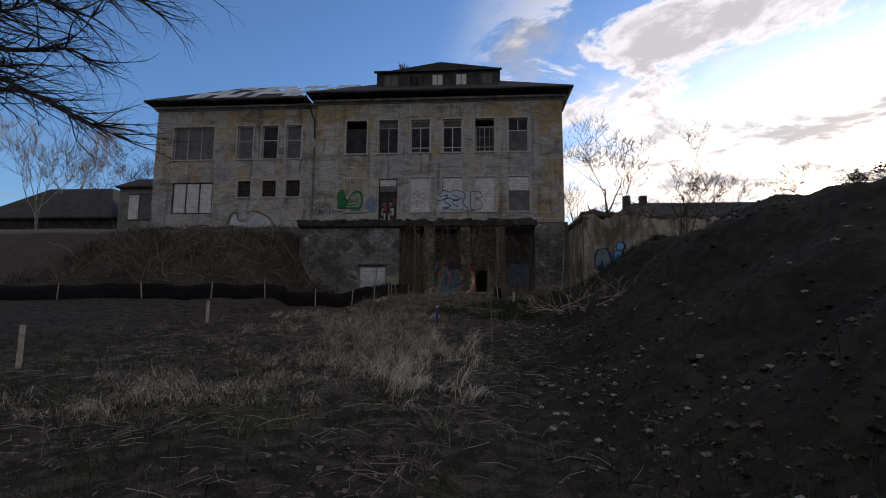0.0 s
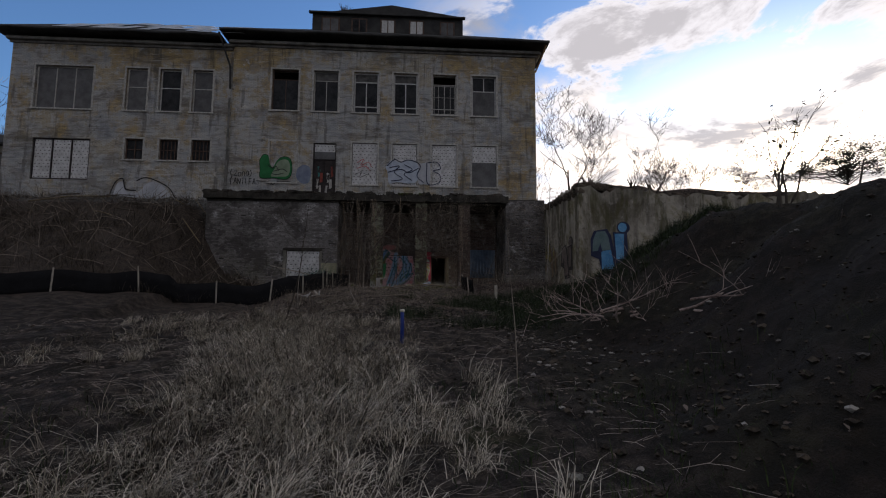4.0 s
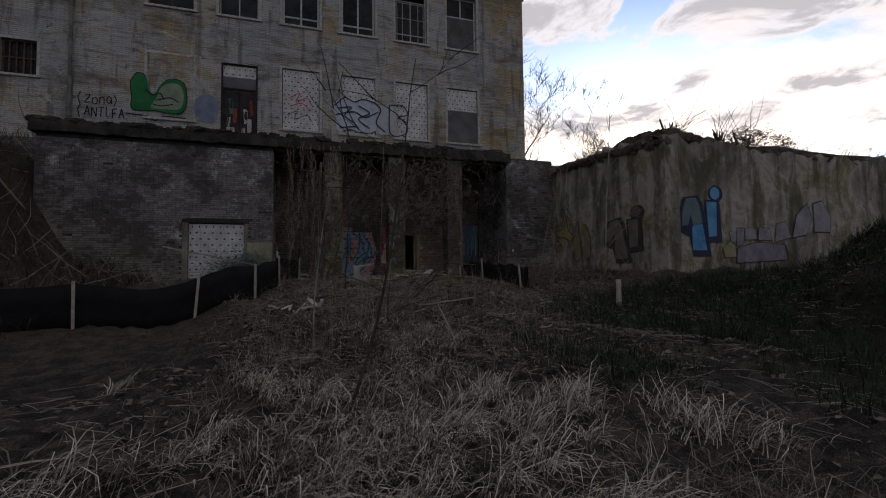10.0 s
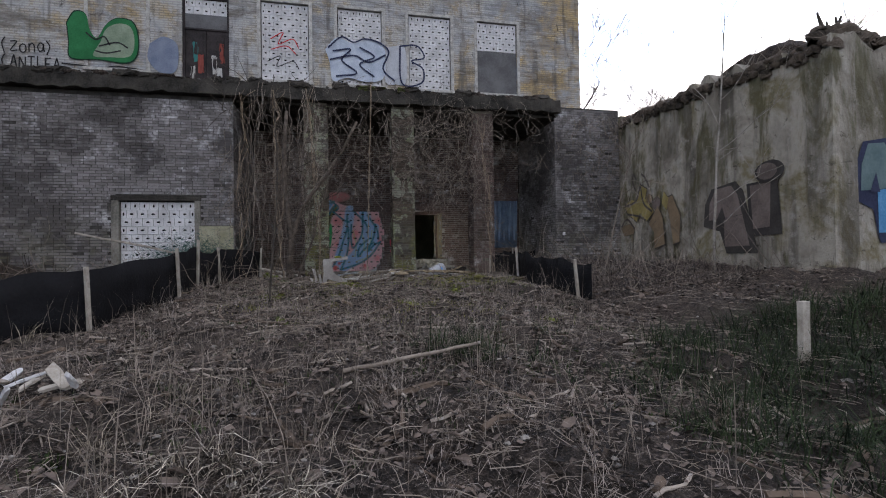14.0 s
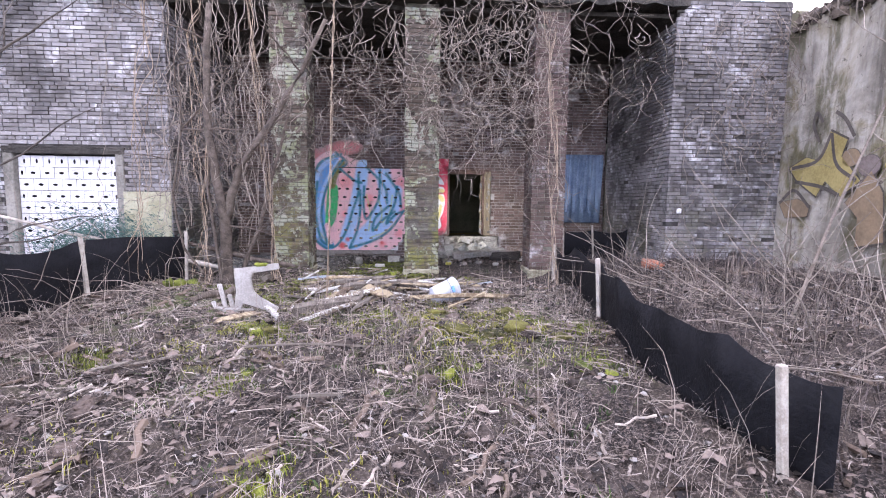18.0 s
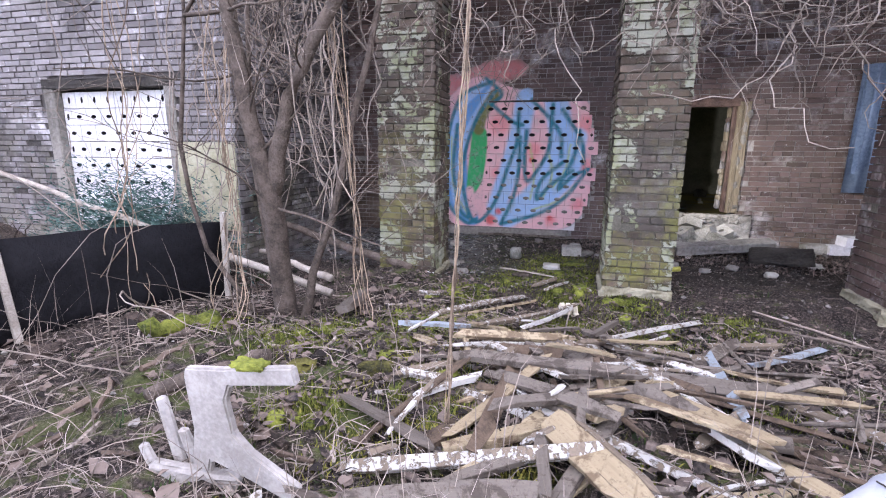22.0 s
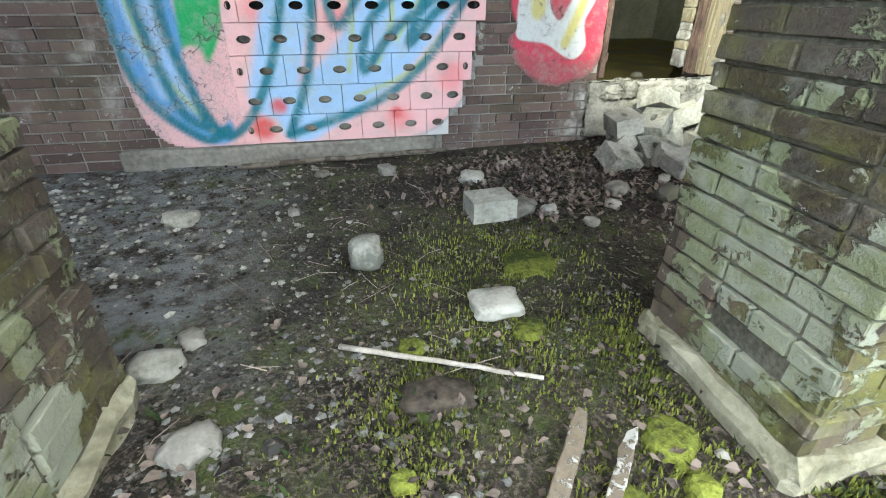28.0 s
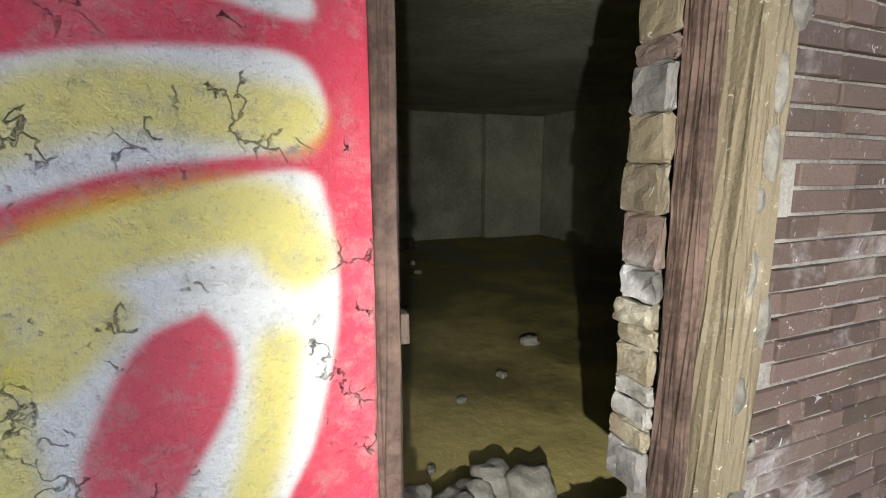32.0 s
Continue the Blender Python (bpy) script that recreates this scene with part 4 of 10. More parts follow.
def lay_bricks(parent, origin, u, width, height, mat, own=None, skip=None, seed=0, missing=0.004, lime=0.0, worn=(-0.007, 0.006, 0.008)):
    """Courses of brick on a wall face: u runs along it, the bricks face to the right of u. own: those built as parts of their own."""
    r = random.Random(seed)
    o, u = Vector(origin), Vector(u).normalized()
    nrm = Vector((u.y, -u.x, 0))
    base = Matrix(((u.x, 0, nrm.x, 0), (u.y, 0, nrm.y, 0), (0, 1, 0, 0), (0, 0, 0, 1)))
    rest = []
    for c in range(int(height / COURSE)):
        v = (c + 0.5) * COURSE
        at = -r.choice((0, SHORT + JOINT, 0.07)) if c % 2 else 0.0
        headers = c % 4 == 3
        while at < width:
            length = SHORT if headers or r.random() < 0.10 else LONG
            a, b = max(at, 0), min(at + length, width)
            at += length + JOINT
            if b - a < 0.03 or r.random() < missing or (skip and skip((a + b) / 2, v)):
                continue
            m = Matrix.Translation(o + u * ((a + b) / 2) + Vector((0, 0, v)) + nrm * r.uniform(worn[0], worn[1])) @ base @ Euler((0, 0, r.uniform(-worn[2], worn[2]))).to_matrix().to_4x4()
            if own and own((a + b) / 2, v):
                part("brick", shared_brick(mat, r.randrange(14)), None, parent, at=m @ Matrix.Diagonal(((b - a) / LONG, 1, 1, 1)))
            else:
                vs, fs = brick_shape(b - a, COURSE - JOINT, r.randrange(99))
                rest.append(([tuple(m @ Vector(q)) for q in vs], fs))
    if rest:
        tagged(part("brickwork", mesh_of("brickwork", *gather(rest), [mat]), None, parent), kind="stuff")


def block_shape(a, b, hx, hz, deep=0.10):
    """A hollow block seen from its face, with one oval hole right through."""
    corner = math.atan2(b, a)
    angles = []
    for q, (s, e) in enumerate(((-corner, corner), (corner, math.pi - corner), (math.pi - corner, math.pi + corner), (math.pi + corner, 2 * math.pi - corner))):
        angles += [s + (e - s) * k / 7 for k in range(7)]
    verts, faces, n = [], [], len(angles)
    rings = [0.0, 0.25, 0.5, 0.75, 0.98, 1.0]
    for ri, k in enumerate(rings):
        for t in angles:
            c, s = math.cos(t), math.sin(t)
            f = min(a / max(abs(c), 1e-6), b / max(abs(s), 1e-6))
            e = 1 / math.hypot(c / hx, s / hz)
            rad = e + (f - e) * k
            verts.append((c * rad, s * rad, -0.0035 if ri == 5 else 0.0))
    for ri in range(5):
        for i in range(n):
            j = (i + 1) % n
            faces.append((ri * n + i, (ri + 1) * n + i, (ri + 1) * n + j, ri * n + j))
    for ring, grow in ((5, 1.0), (0, 0.92)):
        s = len(verts)
        verts += [(verts[ring * n + i][0] * grow, verts[ring * n + i][1] * grow, -deep) for i in range(n)]
        for i in range(n):
            j = (i + 1) % n
            q = (ring * n + i, s + i, s + j, ring * n + j)
            faces.append(q if ring else q[::-1])
    faces.append(tuple(range(s, s + n)))
    return verts, faces


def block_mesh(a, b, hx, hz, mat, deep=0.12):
    """The block, its hole lined near-black: shade of the unlit depth painted in."""
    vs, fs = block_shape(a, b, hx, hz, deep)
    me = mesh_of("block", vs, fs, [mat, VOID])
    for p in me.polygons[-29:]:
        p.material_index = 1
    return me


BW, BH = 0.250, 0.203
FACE = Matrix(((1, 0, 0, 0), (0, 0, -1, 0), (0, 1, 0, 0), (0, 0, 0, 1)))
PLAIN_BLOCKS = {}


def plain_block(a, b, upright, mat):
    k = (round(a, 3), round(b, 3), upright, mat.name)
    if k not in PLAIN_BLOCKS:
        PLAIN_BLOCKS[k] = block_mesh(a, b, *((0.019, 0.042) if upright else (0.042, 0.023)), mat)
    return PLAIN_BLOCKS[k]


def fill_with_blocks(parent, x0, x1, z0, z1, y, mat, seed, upright_top=True):
    """Hollow blocks in running bond across an opening; the top row stands on end."""
    r = random.Random(seed)
    rows = max(1, round((z1 - z0) / BH))
    h = (z1 - z0) / rows
    for k in range(rows):
        cols = max(2, round((x1 - x0) / (BW if not (upright_top and k == rows - 1) else BH)))
        w = (x1 - x0) / cols
        shift = w / 2 if k % 2 else 0.0
        for i in range(cols + (1 if shift else 0)):
            a, b = max(x0, x0 + i * w - shift), min(x1, x0 + (i + 1) * w - shift)
            me = plain_block((b - a) / 2 - 0.004, h / 2 - 0.004, (upright_top and k == rows - 1) or b - a < 0.2, mat)
            part("block", me, None, parent, at=Matrix.Translation(((a + b) / 2, y + r.uniform(-0.004, 0.004), z0 + (k + 0.5) * h)) @ FACE @ pose(0, 0, 0, r.uniform(-0.6, 0.6), r.uniform(-0.6, 0.6), r.uniform(-0.5, 0.5)))


def wall_coat(parent, name, recipe, x0, x1, z0, z1, step_, mat, label, skip=None):
    """A thin uneven coat on the porch's back wall where a recipe lays paint."""
    xs, zs = np.arange(x0, x1 + step_ / 2, step_), np.arange(z0, z1 + step_ / 2, step_)
    X, Z = np.meshgrid(xs, zs)
    X, Z = X.ravel(), Z.ravel()
    p = Paint(X, Z)
    recipe(p)
    rag = np.array([noise.noise((x * 9, z * 9, 3.1)) * 0.35 + noise.noise((x * 31, z * 31, 7.7)) * 0.25 for x, z in zip(X, Z)])
    cover = p.a + rag * 0.6
    course_dip = 0.5 + 0.5 * np.cos((Z - 1.88) / COURSE * 2 * math.pi)
    Y = WALL_Y - 0.004 - 0.011 * smooth01(0.3, 0.75, cover) + 0.004 * course_dip * (0.4 + rag) + 0.004 * rag
    n = len(xs)
    keep = cover > 0.34
    faces = []
    for j in range(len(zs) - 1):
        for i in range(n - 1):
            q = (j * n + i, j * n + i + 1, (j + 1) * n + i + 1, (j + 1) * n + i)
            if all(keep[k] for k in q) and not (skip and skip(X[q[0]], Z[q[0]])):
                faces.append(q)
    used = sorted({k for q in faces for k in q})
    to = {k: i for i, k in enumerate(used)}
    me = mesh_of(name, [(X[k], Y[k], Z[k]) for k in used], [tuple(to[k] for k in q) for q in faces], [mat], True)
    at = me.color_attributes.new("paint", "FLOAT_COLOR", "POINT")
    u = np.array(used)
    at.data.foreach_set("color", np.concatenate([p.rgb[u], np.clip(p.a[u], 0, 1)[:, None]], 1).astype(np.float32).ravel())
    return part(name, me, None, parent, label)


# porch back wall, with the window opening right through it
HOLE = (0.02, 1.10, 2.40, 4.04)
INFILL = (-2.66, -1.30, 2.012, 4.04)
wall_back = tagged(new("wall_porch"), "dark brick back wall of the porch, partly sprayed", "wall", kind="structure")
part("core", wall_with_openings(-5.15, 4.02, 1.3, 6.74, WALL_Y + 0.014, WALL_Y + 0.42, [(-2.70, -1.0, 1.97, 3.98), (HOLE[0], HOLE[1], 2.18, HOLE[3])]), MORTAR_PALE, wall_back)


def infill_edge(z):
    """Where the stepped edge of the block infill lies at a height."""
    return float(np.interp(z, [1.9, 2.05, 2.2, 2.45, 2.7, 3.5, 3.7, 4.1], [-1.33, -1.30, -1.18, -1.05, -0.98, -0.99, -1.05, -1.22]))


def off_wall(u, v):
    x, z = u - 5.15, v + 1.86
    return HOLE[0] - 0.02 < x < HOLE[1] + 0.0 and HOLE[2] - 0.06 < z < HOLE[3] or (-2.72 < x < infill_edge(z) - 0.05 and z < 3.98)


lay_bricks(wall_back, (-5.15, WALL_Y, 1.86), (1, 0, 0), 9.17, 4.85, BRICK_BACK, own=lambda u, v: 4.1 < u < 7.5 and v < 2.0, skip=off_wall, seed=21)
wall_coat(wall_back, "painted_coat", spray_mural, -3.52, -1.98, 1.96, 4.86, 0.02, PLASTER_PAINTED, "blue, green and pink sprayed arcs", skip=lambda x, z: x > -2.70 and z < 4.0)
wall_coat(wall_back, "painted_plaster", spray_eye, -0.82, 0.04, 2.34, 4.3, 0.006, PLASTER_PAINTED, "cracked plaster sprayed red, white and yellow")
for k in range(10):
    e = min(infill_edge(1.97 + k * BH), infill_edge(1.97 + (k + 1) * BH)) + 0.004
    part("core", box_bm((min(e, -1.01), WALL_Y + 0.014, 1.97 + k * 0.201), (-0.998, WALL_Y + 0.3, 1.97 + (k + 1) * 0.201)), MORTAR_PALE, wall_back)
infill = thing("block_infill", "sprayed hollow-block infill of a walled-up opening", "wall infill")
rr = random.Random(31)
for k in range(10):
    zc = INFILL[2] + (k + 0.5) * BH
    right = infill_edge(zc)
    for q in range(3):
        s = rr.uniform(0.012, 0.036)
        part("mortar_lump", box_bm((right + rr.uniform(-0.02, 0.01), WALL_Y - rr.uniform(0.012, 0.03), zc - 0.1 + 0.07 * q), (right + s, WALL_Y + 0.01, zc - 0.1 + 0.07 * q + s * 1.6), 0.008, 0.005, 2, k * 3 + q), GREY_BLOCK, infill)
    x = -2.795 - (0.0 if k % 2 else 0.125) + (0.03, 0.03, 0.03, 0.03, 0.035, 0.01, 0.014, -0.045, -0.02, 0.0)[k]
    while x < right - 0.05:
        b = min(x + BW, right + rr.uniform(-0.02, 0.05))
        a = max(x, -2.74)
        x += BW
        if b - a < 0.07:
            continue
        vs, fs = block_shape((b - a) / 2 - 0.0015, BH / 2 - 0.0015, 0.046 if b - a > 0.15 else 0.02, 0.0255)
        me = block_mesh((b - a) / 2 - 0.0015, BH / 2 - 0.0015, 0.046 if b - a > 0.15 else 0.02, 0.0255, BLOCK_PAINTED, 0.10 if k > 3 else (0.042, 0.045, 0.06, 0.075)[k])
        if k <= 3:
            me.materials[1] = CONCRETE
        paint_on(me, [(a + b) / 2 + q[0] for q in vs], [zc + q[1] for q in vs], spray_mural)
        part("block", me, None, infill, at=Matrix.Translation(((a + b) / 2, WALL_Y - 0.035 + rr.uniform(-0.004, 0.004), zc)) @ FACE @ pose(0, 0, 0, rr.uniform(-0.5, 0.5), rr.uniform(-0.5, 0.5), rr.uniform(-0.3, 0.3)))
# solid dark strip added to imitate the shaded gap under the lintel
part("lintel_gap", box_bm((-2.68, WALL_Y - 0.03, 4.045), (-1.22, WALL_Y + 0.01, 4.07), 0.004), SLAB_DARK, infill)
part("sill_ledge", box_bm((-3.6, WALL_Y - 0.07, 1.80), (-1.32, WALL_Y + 0.01, 2.005), 0.012, 0.004, 6, 3), CONCRETE, infill, "mossy cement ledge")

# left pier with its blocked window
pier = thing("porch_pier", "limed grey brick pier with a walled-up window", "pier")
PW = (-7.92, -6.02, 2.10, 4.06)
part("core", wall_with_openings(-12.1, -5.17, 1.4, 6.74, 31.034, 34.0, [PW]), MORTAR, pier)
lay_bricks(pier, (-12.1, 31.01, 1.7), (1, 0, 0), 6.96, 5.0, BRICK_PALE, own=lambda u, v: u > 5.9 and v < 3.0, skip=lambda u, v: PW[0] - 0.1 < u - 12.1 < PW[1] + 0.1 and PW[2] - 0.05 < v + 1.7 < PW[3] + 0.1, seed=22, missing=0.006)
lay_bricks(pier, (-5.14, 31.0, 1.7), (0, 1, 0), 3.05, 5.0, BRICK_PALE, seed=23)
pier_window = tagged(new("window_1"), "basement window walled up with white hollow blocks", "window", kind="structure")
fill_with_blocks(pier_window, PW[0] + 0.10, PW[1] - 0.08, PW[2] + 0.02, PW[3] - 0.08, 31.09, WHITE_BLOCK, 5)
for nm, lo, hi in (("jamb", (PW[0] - 0.08, 30.99, 2.05), (PW[0] + 0.09, 31.2, 4.06)), ("jamb", (PW[1] - 0.07, 30.99, 2.05), (PW[1] + 0.07, 31.2, 4.06)), ("lintel", (PW[0] - 0.09, 30.985, 4.0), (PW[1] + 0.09, 31.2, 4.13))):
    part(nm, box_bm(lo, hi, 0.012, 0.004, 5, 9), CONCRETE if nm == "jamb" else SLAB_DARK, pier_window)
part("patch", box_bm((-5.98, 30.985, 2.3), (-5.16, 31.02, 3.35), 0.008, 0.006, 8, 4), material("pale_yellow_lime_patch", grained((0.28, 0.27, 0.17), (0.46, 0.44, 0.32), 3, 40, 0.006)), pier, "smooth yellowish cement patch")

# end pier and its return
pier_r = thing("porch_pier", "limed grey brick end pier beside the retaining wall", "pier")
part("core", box_bm((4.044, 31.036, 1.4), (6.22, 34.0, 7.0)), MORTAR, pier_r)
lay_bricks(pier_r, (4.02, 31.01, 1.8), (1, 0, 0), 2.2, 5.15, BRICK_PALE, seed=24, missing=0.03)
lay_bricks(pier_r, (4.02, 34.0, 1.8), (0, -1, 0), 3.0, 4.85, BRICK_PALE, seed=25)
part("dot", box_bm((4.22, 30.99, 3.06), (4.31, 31.012, 3.15), 0.01, 0.004, 2, 8), WHITE_BLOCK, pier_r, "white paint splash")

# columns
for n_, cx in enumerate((-3.04, -0.65, 1.72)):
    col = thing("brick_column", ("weathered brick column with algae and a white-daubed foot", "mossy brick column with a cement foot beside the window", "brick column darkened for deep shade, hung with dead creeper")[n_], "column", "porch columns")
    w, d, y0 = 0.63, 0.64, 31.0
    part("core", box_bm((cx - w / 2 + 0.018, y0 + 0.018, 1.5), (cx + w / 2 - 0.018, y0 + d - 0.018, 6.74)), material("mossy_mortar", grained((0.05, 0.048, 0.035), (0.20, 0.19, 0.15), 4, 60, 0.006)) if n_ == 0 else bpy.data.materials["mossy_mortar"], col)
    near = (lambda u, v: v < 1.95) if n_ < 2 else None
    # third column takes a darker brick that stands in for its deep shade
    m_ = (BRICK_COLUMN, BRICK_COLUMN, BRICK_BACK)[n_]
    lay_bricks(col, (cx - w / 2, y0, 1.96), (1, 0, 0), w, 4.78, m_, near, seed=50 + n_, missing=0.012, worn=(-0.012, 0.008, 0.02))
    lay_bricks(col, (cx + w / 2, y0, 1.96), (0, 1, 0), d, 4.78, m_, near if n_ == 0 else None, seed=60 + n_, missing=0.02, worn=(-0.012, 0.008, 0.02))
    lay_bricks(col, (cx - w / 2, y0 + d, 1.96), (0, -1, 0), d, 4.78, m_, near if n_ == 1 else None, seed=70 + n_, missing=0.02, worn=(-0.012, 0.008, 0.02))
    lay_bricks(col, (cx + w / 2, y0 + d, 1.96), (-1, 0, 0), w, 4.78, m_, seed=80 + n_, missing=0.002)
    part("foot", box_bm((cx - w / 2 - 0.025, y0 - 0.03, 1.6), (cx + w / 2 + 0.025, y0 + d + 0.02, 1.965), 0.02, 0.016, 6, n_), material("mossy_cement", grained((0.15, 0.14, 0.085), (0.38, 0.36, 0.26), 4, 30, 0.01)) if n_ == 0 else bpy.data.materials["mossy_cement"], col, "crumbling cement foot")
    if n_ == 0:
        part("daub", box_bm((cx + 0.05, y0 - 0.042, 1.84), (cx + 0.33, y0 - 0.02, 1.98), 0.008, 0.005, 3, 17), WHITE_BLOCK, col, "daub of white paint")

# ---- house details ----
def frame_bars(parent, x0, x1, z0, z1, y, bar, mat, uprights=(), rails=(), deep=0.07, name="window_frame"):
    """A frame round an opening with its mullions and transoms, each a bar of its own."""
    for lo, hi, nm in (((x0, z0), (x0 + bar, z1), name), ((x1 - bar, z0), (x1, z1), name), ((x0 + bar, z1 - bar), (x1 - bar, z1), name), ((x0 + bar, z0), (x1 - bar, z0 + bar), name)):
        part(nm, box_bm((lo[0], y, lo[1]), (hi[0], y + deep, hi[1]), 0.006), mat, parent)
    for u, a, b in uprights:
        part("mullion", box_bm((u - bar * 0.42, y + 0.006, a), (u + bar * 0.42, y + deep - 0.006, b), 0.006), mat, parent)
    for v, a, b in rails:
        part("transom", box_bm((a, y + 0.010, v - bar * 0.42), (b, y + deep - 0.010, v + bar * 0.42), 0.006), mat, parent)


def plain_pane(parent, x0, x1, z0, z1, y, mat, name="pane"):
    part(name, box_bm((x0, y, z0), (x1, y + 0.012, z1)), mat, parent)


FRAME_WHITE = material("chipped_white_frame", grained((0.36, 0.36, 0.36), (0.66, 0.66, 0.65), 9, 50, 0.003))
CURTAIN = material("torn_grey_curtain", grained((0.05, 0.05, 0.05), (0.16, 0.155, 0.15), 3, 30, 0.01))
win_no = [2]


def next_window(label):
    w = tagged(new("window_%d" % win_no[0]), label, "window", kind="structure")
    win_no[0] += 1
    return w


def surround(parent, x0, x1, z0, z1, y):
    for lo, hi in (((x0 - 0.11, z0 - 0.1), (x0 - 0.002, z1 + 0.1)), ((x1 + 0.002, z0 - 0.1), (x1 + 0.11, z1 + 0.1)), ((x0 - 0.002, z1 + 0.002), (x1 + 0.002, z1 + 0.1))):
        part("surround", box_bm((lo[0], y - 0.018, lo[1]), (hi[0], y + 0.02, hi[1]), 0.006), FRAME_PALE, parent)
    part("window_sill", box_bm((x0 - 0.14, y - 0.07, z0 - 0.10), (x1 + 0.14, y + 0.08, z0 - 0.004), 0.012), FRAME_PALE, parent)


for i, (a, b) in enumerate(UP):
    z0, z1 = UP_Z
    w = next_window(("empty upper window with broken dark panes", "upper window with dark panes and torn curtain", "upper window with a white cross frame", "upper window with a white cross frame", "upper window with thin pale glazing bars", "upper window boarded below a small casement")[i])
    surround(w, a, b, z0, z1, WALL_Y)
    y = WALL_Y + 0.17
    m = FRAME_WHITE if i in (2, 3) else FRAME_PALE
    mid = (a + b) / 2
    if i == 5:
        frame_bars(w, a, b, z0, z1, y, 0.07, FRAME_WHITE, [(mid, z1 - 0.95, z1)], [(z1 - 0.95, a, b)])
        plain_pane(w, a + 0.06, b - 0.06, z0 + 0.06, z1 - 0.98, y + 0.03, BOARD_GREY, "board")
        plain_pane(w, a + 0.06, b - 0.06, z1 - 0.92, z1 - 0.06, y + 0.03, GLASS_DARK)
    else:
        bar = 0.085 if i in (2, 3) else 0.055
        frame_bars(w, a, b, z0, z1, y, bar, m if i != 0 else FRAME_DARK, [(mid, z0, z1 - 0.55)], [(z1 - 0.6, a, b), (z0 + 0.42, a, b)] if i in (2, 3, 4) else [(z1 - 0.6, a, b)])
        if i == 4:
            frame_bars(w, a + 0.1, b - 0.1, z0 + 0.1, z1 - 0.66, y + 0.01, 0.03, FRAME_PALE, [((a + mid) / 2, z0, z1 - 0.66), ((b + mid) / 2, z0, z1 - 0.66)], [(z0 + 1.2, a, b)], 0.05, "casement")
        plain_pane(w, a + 0.05, mid, z0 + 0.05, z1 - 0.6, y + 0.035, GLASS_DARK)
        plain_pane(w, mid, b - 0.05, z0 + 0.05, z1 - 0.6, y + 0.035, GLASS_DARK)
        if i in (1, 2, 3):
            plain_pane(w, a + 0.08, b - 0.08, z1 - 0.55, z1 - 0.05, y + 0.05, CURTAIN, "curtain")
for i, (a, b) in enumerate(UP[2:]):
    z0, z1 = LOW_Z
    w = next_window(("window walled up with sprayed white hollow blocks", "window walled up with sprayed white hollow blocks", "window walled up with white hollow blocks", "window walled up above and boarded grey below")[i])
    surround(w, a, b, z0, z1, WALL_Y)
    cut = z0 if i < 3 else z0 + 1.55
    fill_with_blocks(w, a + 0.02, b - 0.02, cut + 0.02, z1 - 0.02, WALL_Y + 0.07, WHITE_BLOCK, 60 + i)
    if i == 3:
        plain_pane(w, a + 0.01, b - 0.01, z0 + 0.01, cut, WALL_Y + 0.06, BOARD_GREY, "board")
# blind niche with a sprayed green figure
niche = next_window("blind bricked window with a sprayed green figure")
surround(niche, -9.9, -8.3, 8.45, 11.0, WALL_Y)
# door on the terrace
door = tagged(new("door_1"), "dark peeling terrace door under a walled-up transom", "door", kind="structure")
a, b, z0, z1 = DOOR
DOOR_PAINT = material("peeling_dark_door", grained((0.02, 0.018, 0.018), (0.055, 0.045, 0.045), 3, 30, 0.006))
for k in range(2):
    u0 = a + 0.07 + k * 0.635
    leaf = part("door_leaf", box_bm((u0, WALL_Y + 0.10, z0), (u0 + 0.625, WALL_Y + 0.15, 9.9), 0.008), DOOR_PAINT, door)
    for v0, v1 in ((7.35, 8.2), (8.3, 9.0), (9.1, 9.8)):
        part("panel", box_bm((u0 + 0.09, WALL_Y + 0.085, v0), (u0 + 0.53, WALL_Y + 0.105, v1), 0.012), DOOR_PAINT, leaf)
    for q in range(5):
        part("paint_patch", box_bm((u0 + 0.08 + 0.08 * q, WALL_Y + 0.078, 7.4 + 0.37 * ((q * 2 + k) % 5)), (u0 + 0.20 + 0.08 * q, WALL_Y + 0.084, 7.9 + 0.40 * ((q * 2 + k) % 5)), 0.0, 0.03, 1, q + k), (FRAME_PALE, FRAME_PALE, material("teal_spray", grained((0.03, 0.14, 0.14), (0.05, 0.22, 0.2))), FRAME_PALE, material("oxide_red_spray", grained((0.2, 0.05, 0.04), (0.3, 0.08, 0.06))))[q], leaf)
frame_bars(door, a, b, z0, z1, WALL_Y + 0.06, 0.07, DOOR_PAINT, [], [(9.93, a, b)], 0.12, "door_frame")
fill_with_blocks(door, a + 0.07, b - 0.07, 10.42, z1 - 0.07, WALL_Y + 0.1, WHITE_BLOCK, 77)
plain_pane(door, a + 0.07, b - 0.07, 9.97, 10.42, WALL_Y + 0.1, BOARD_GREY, "board")
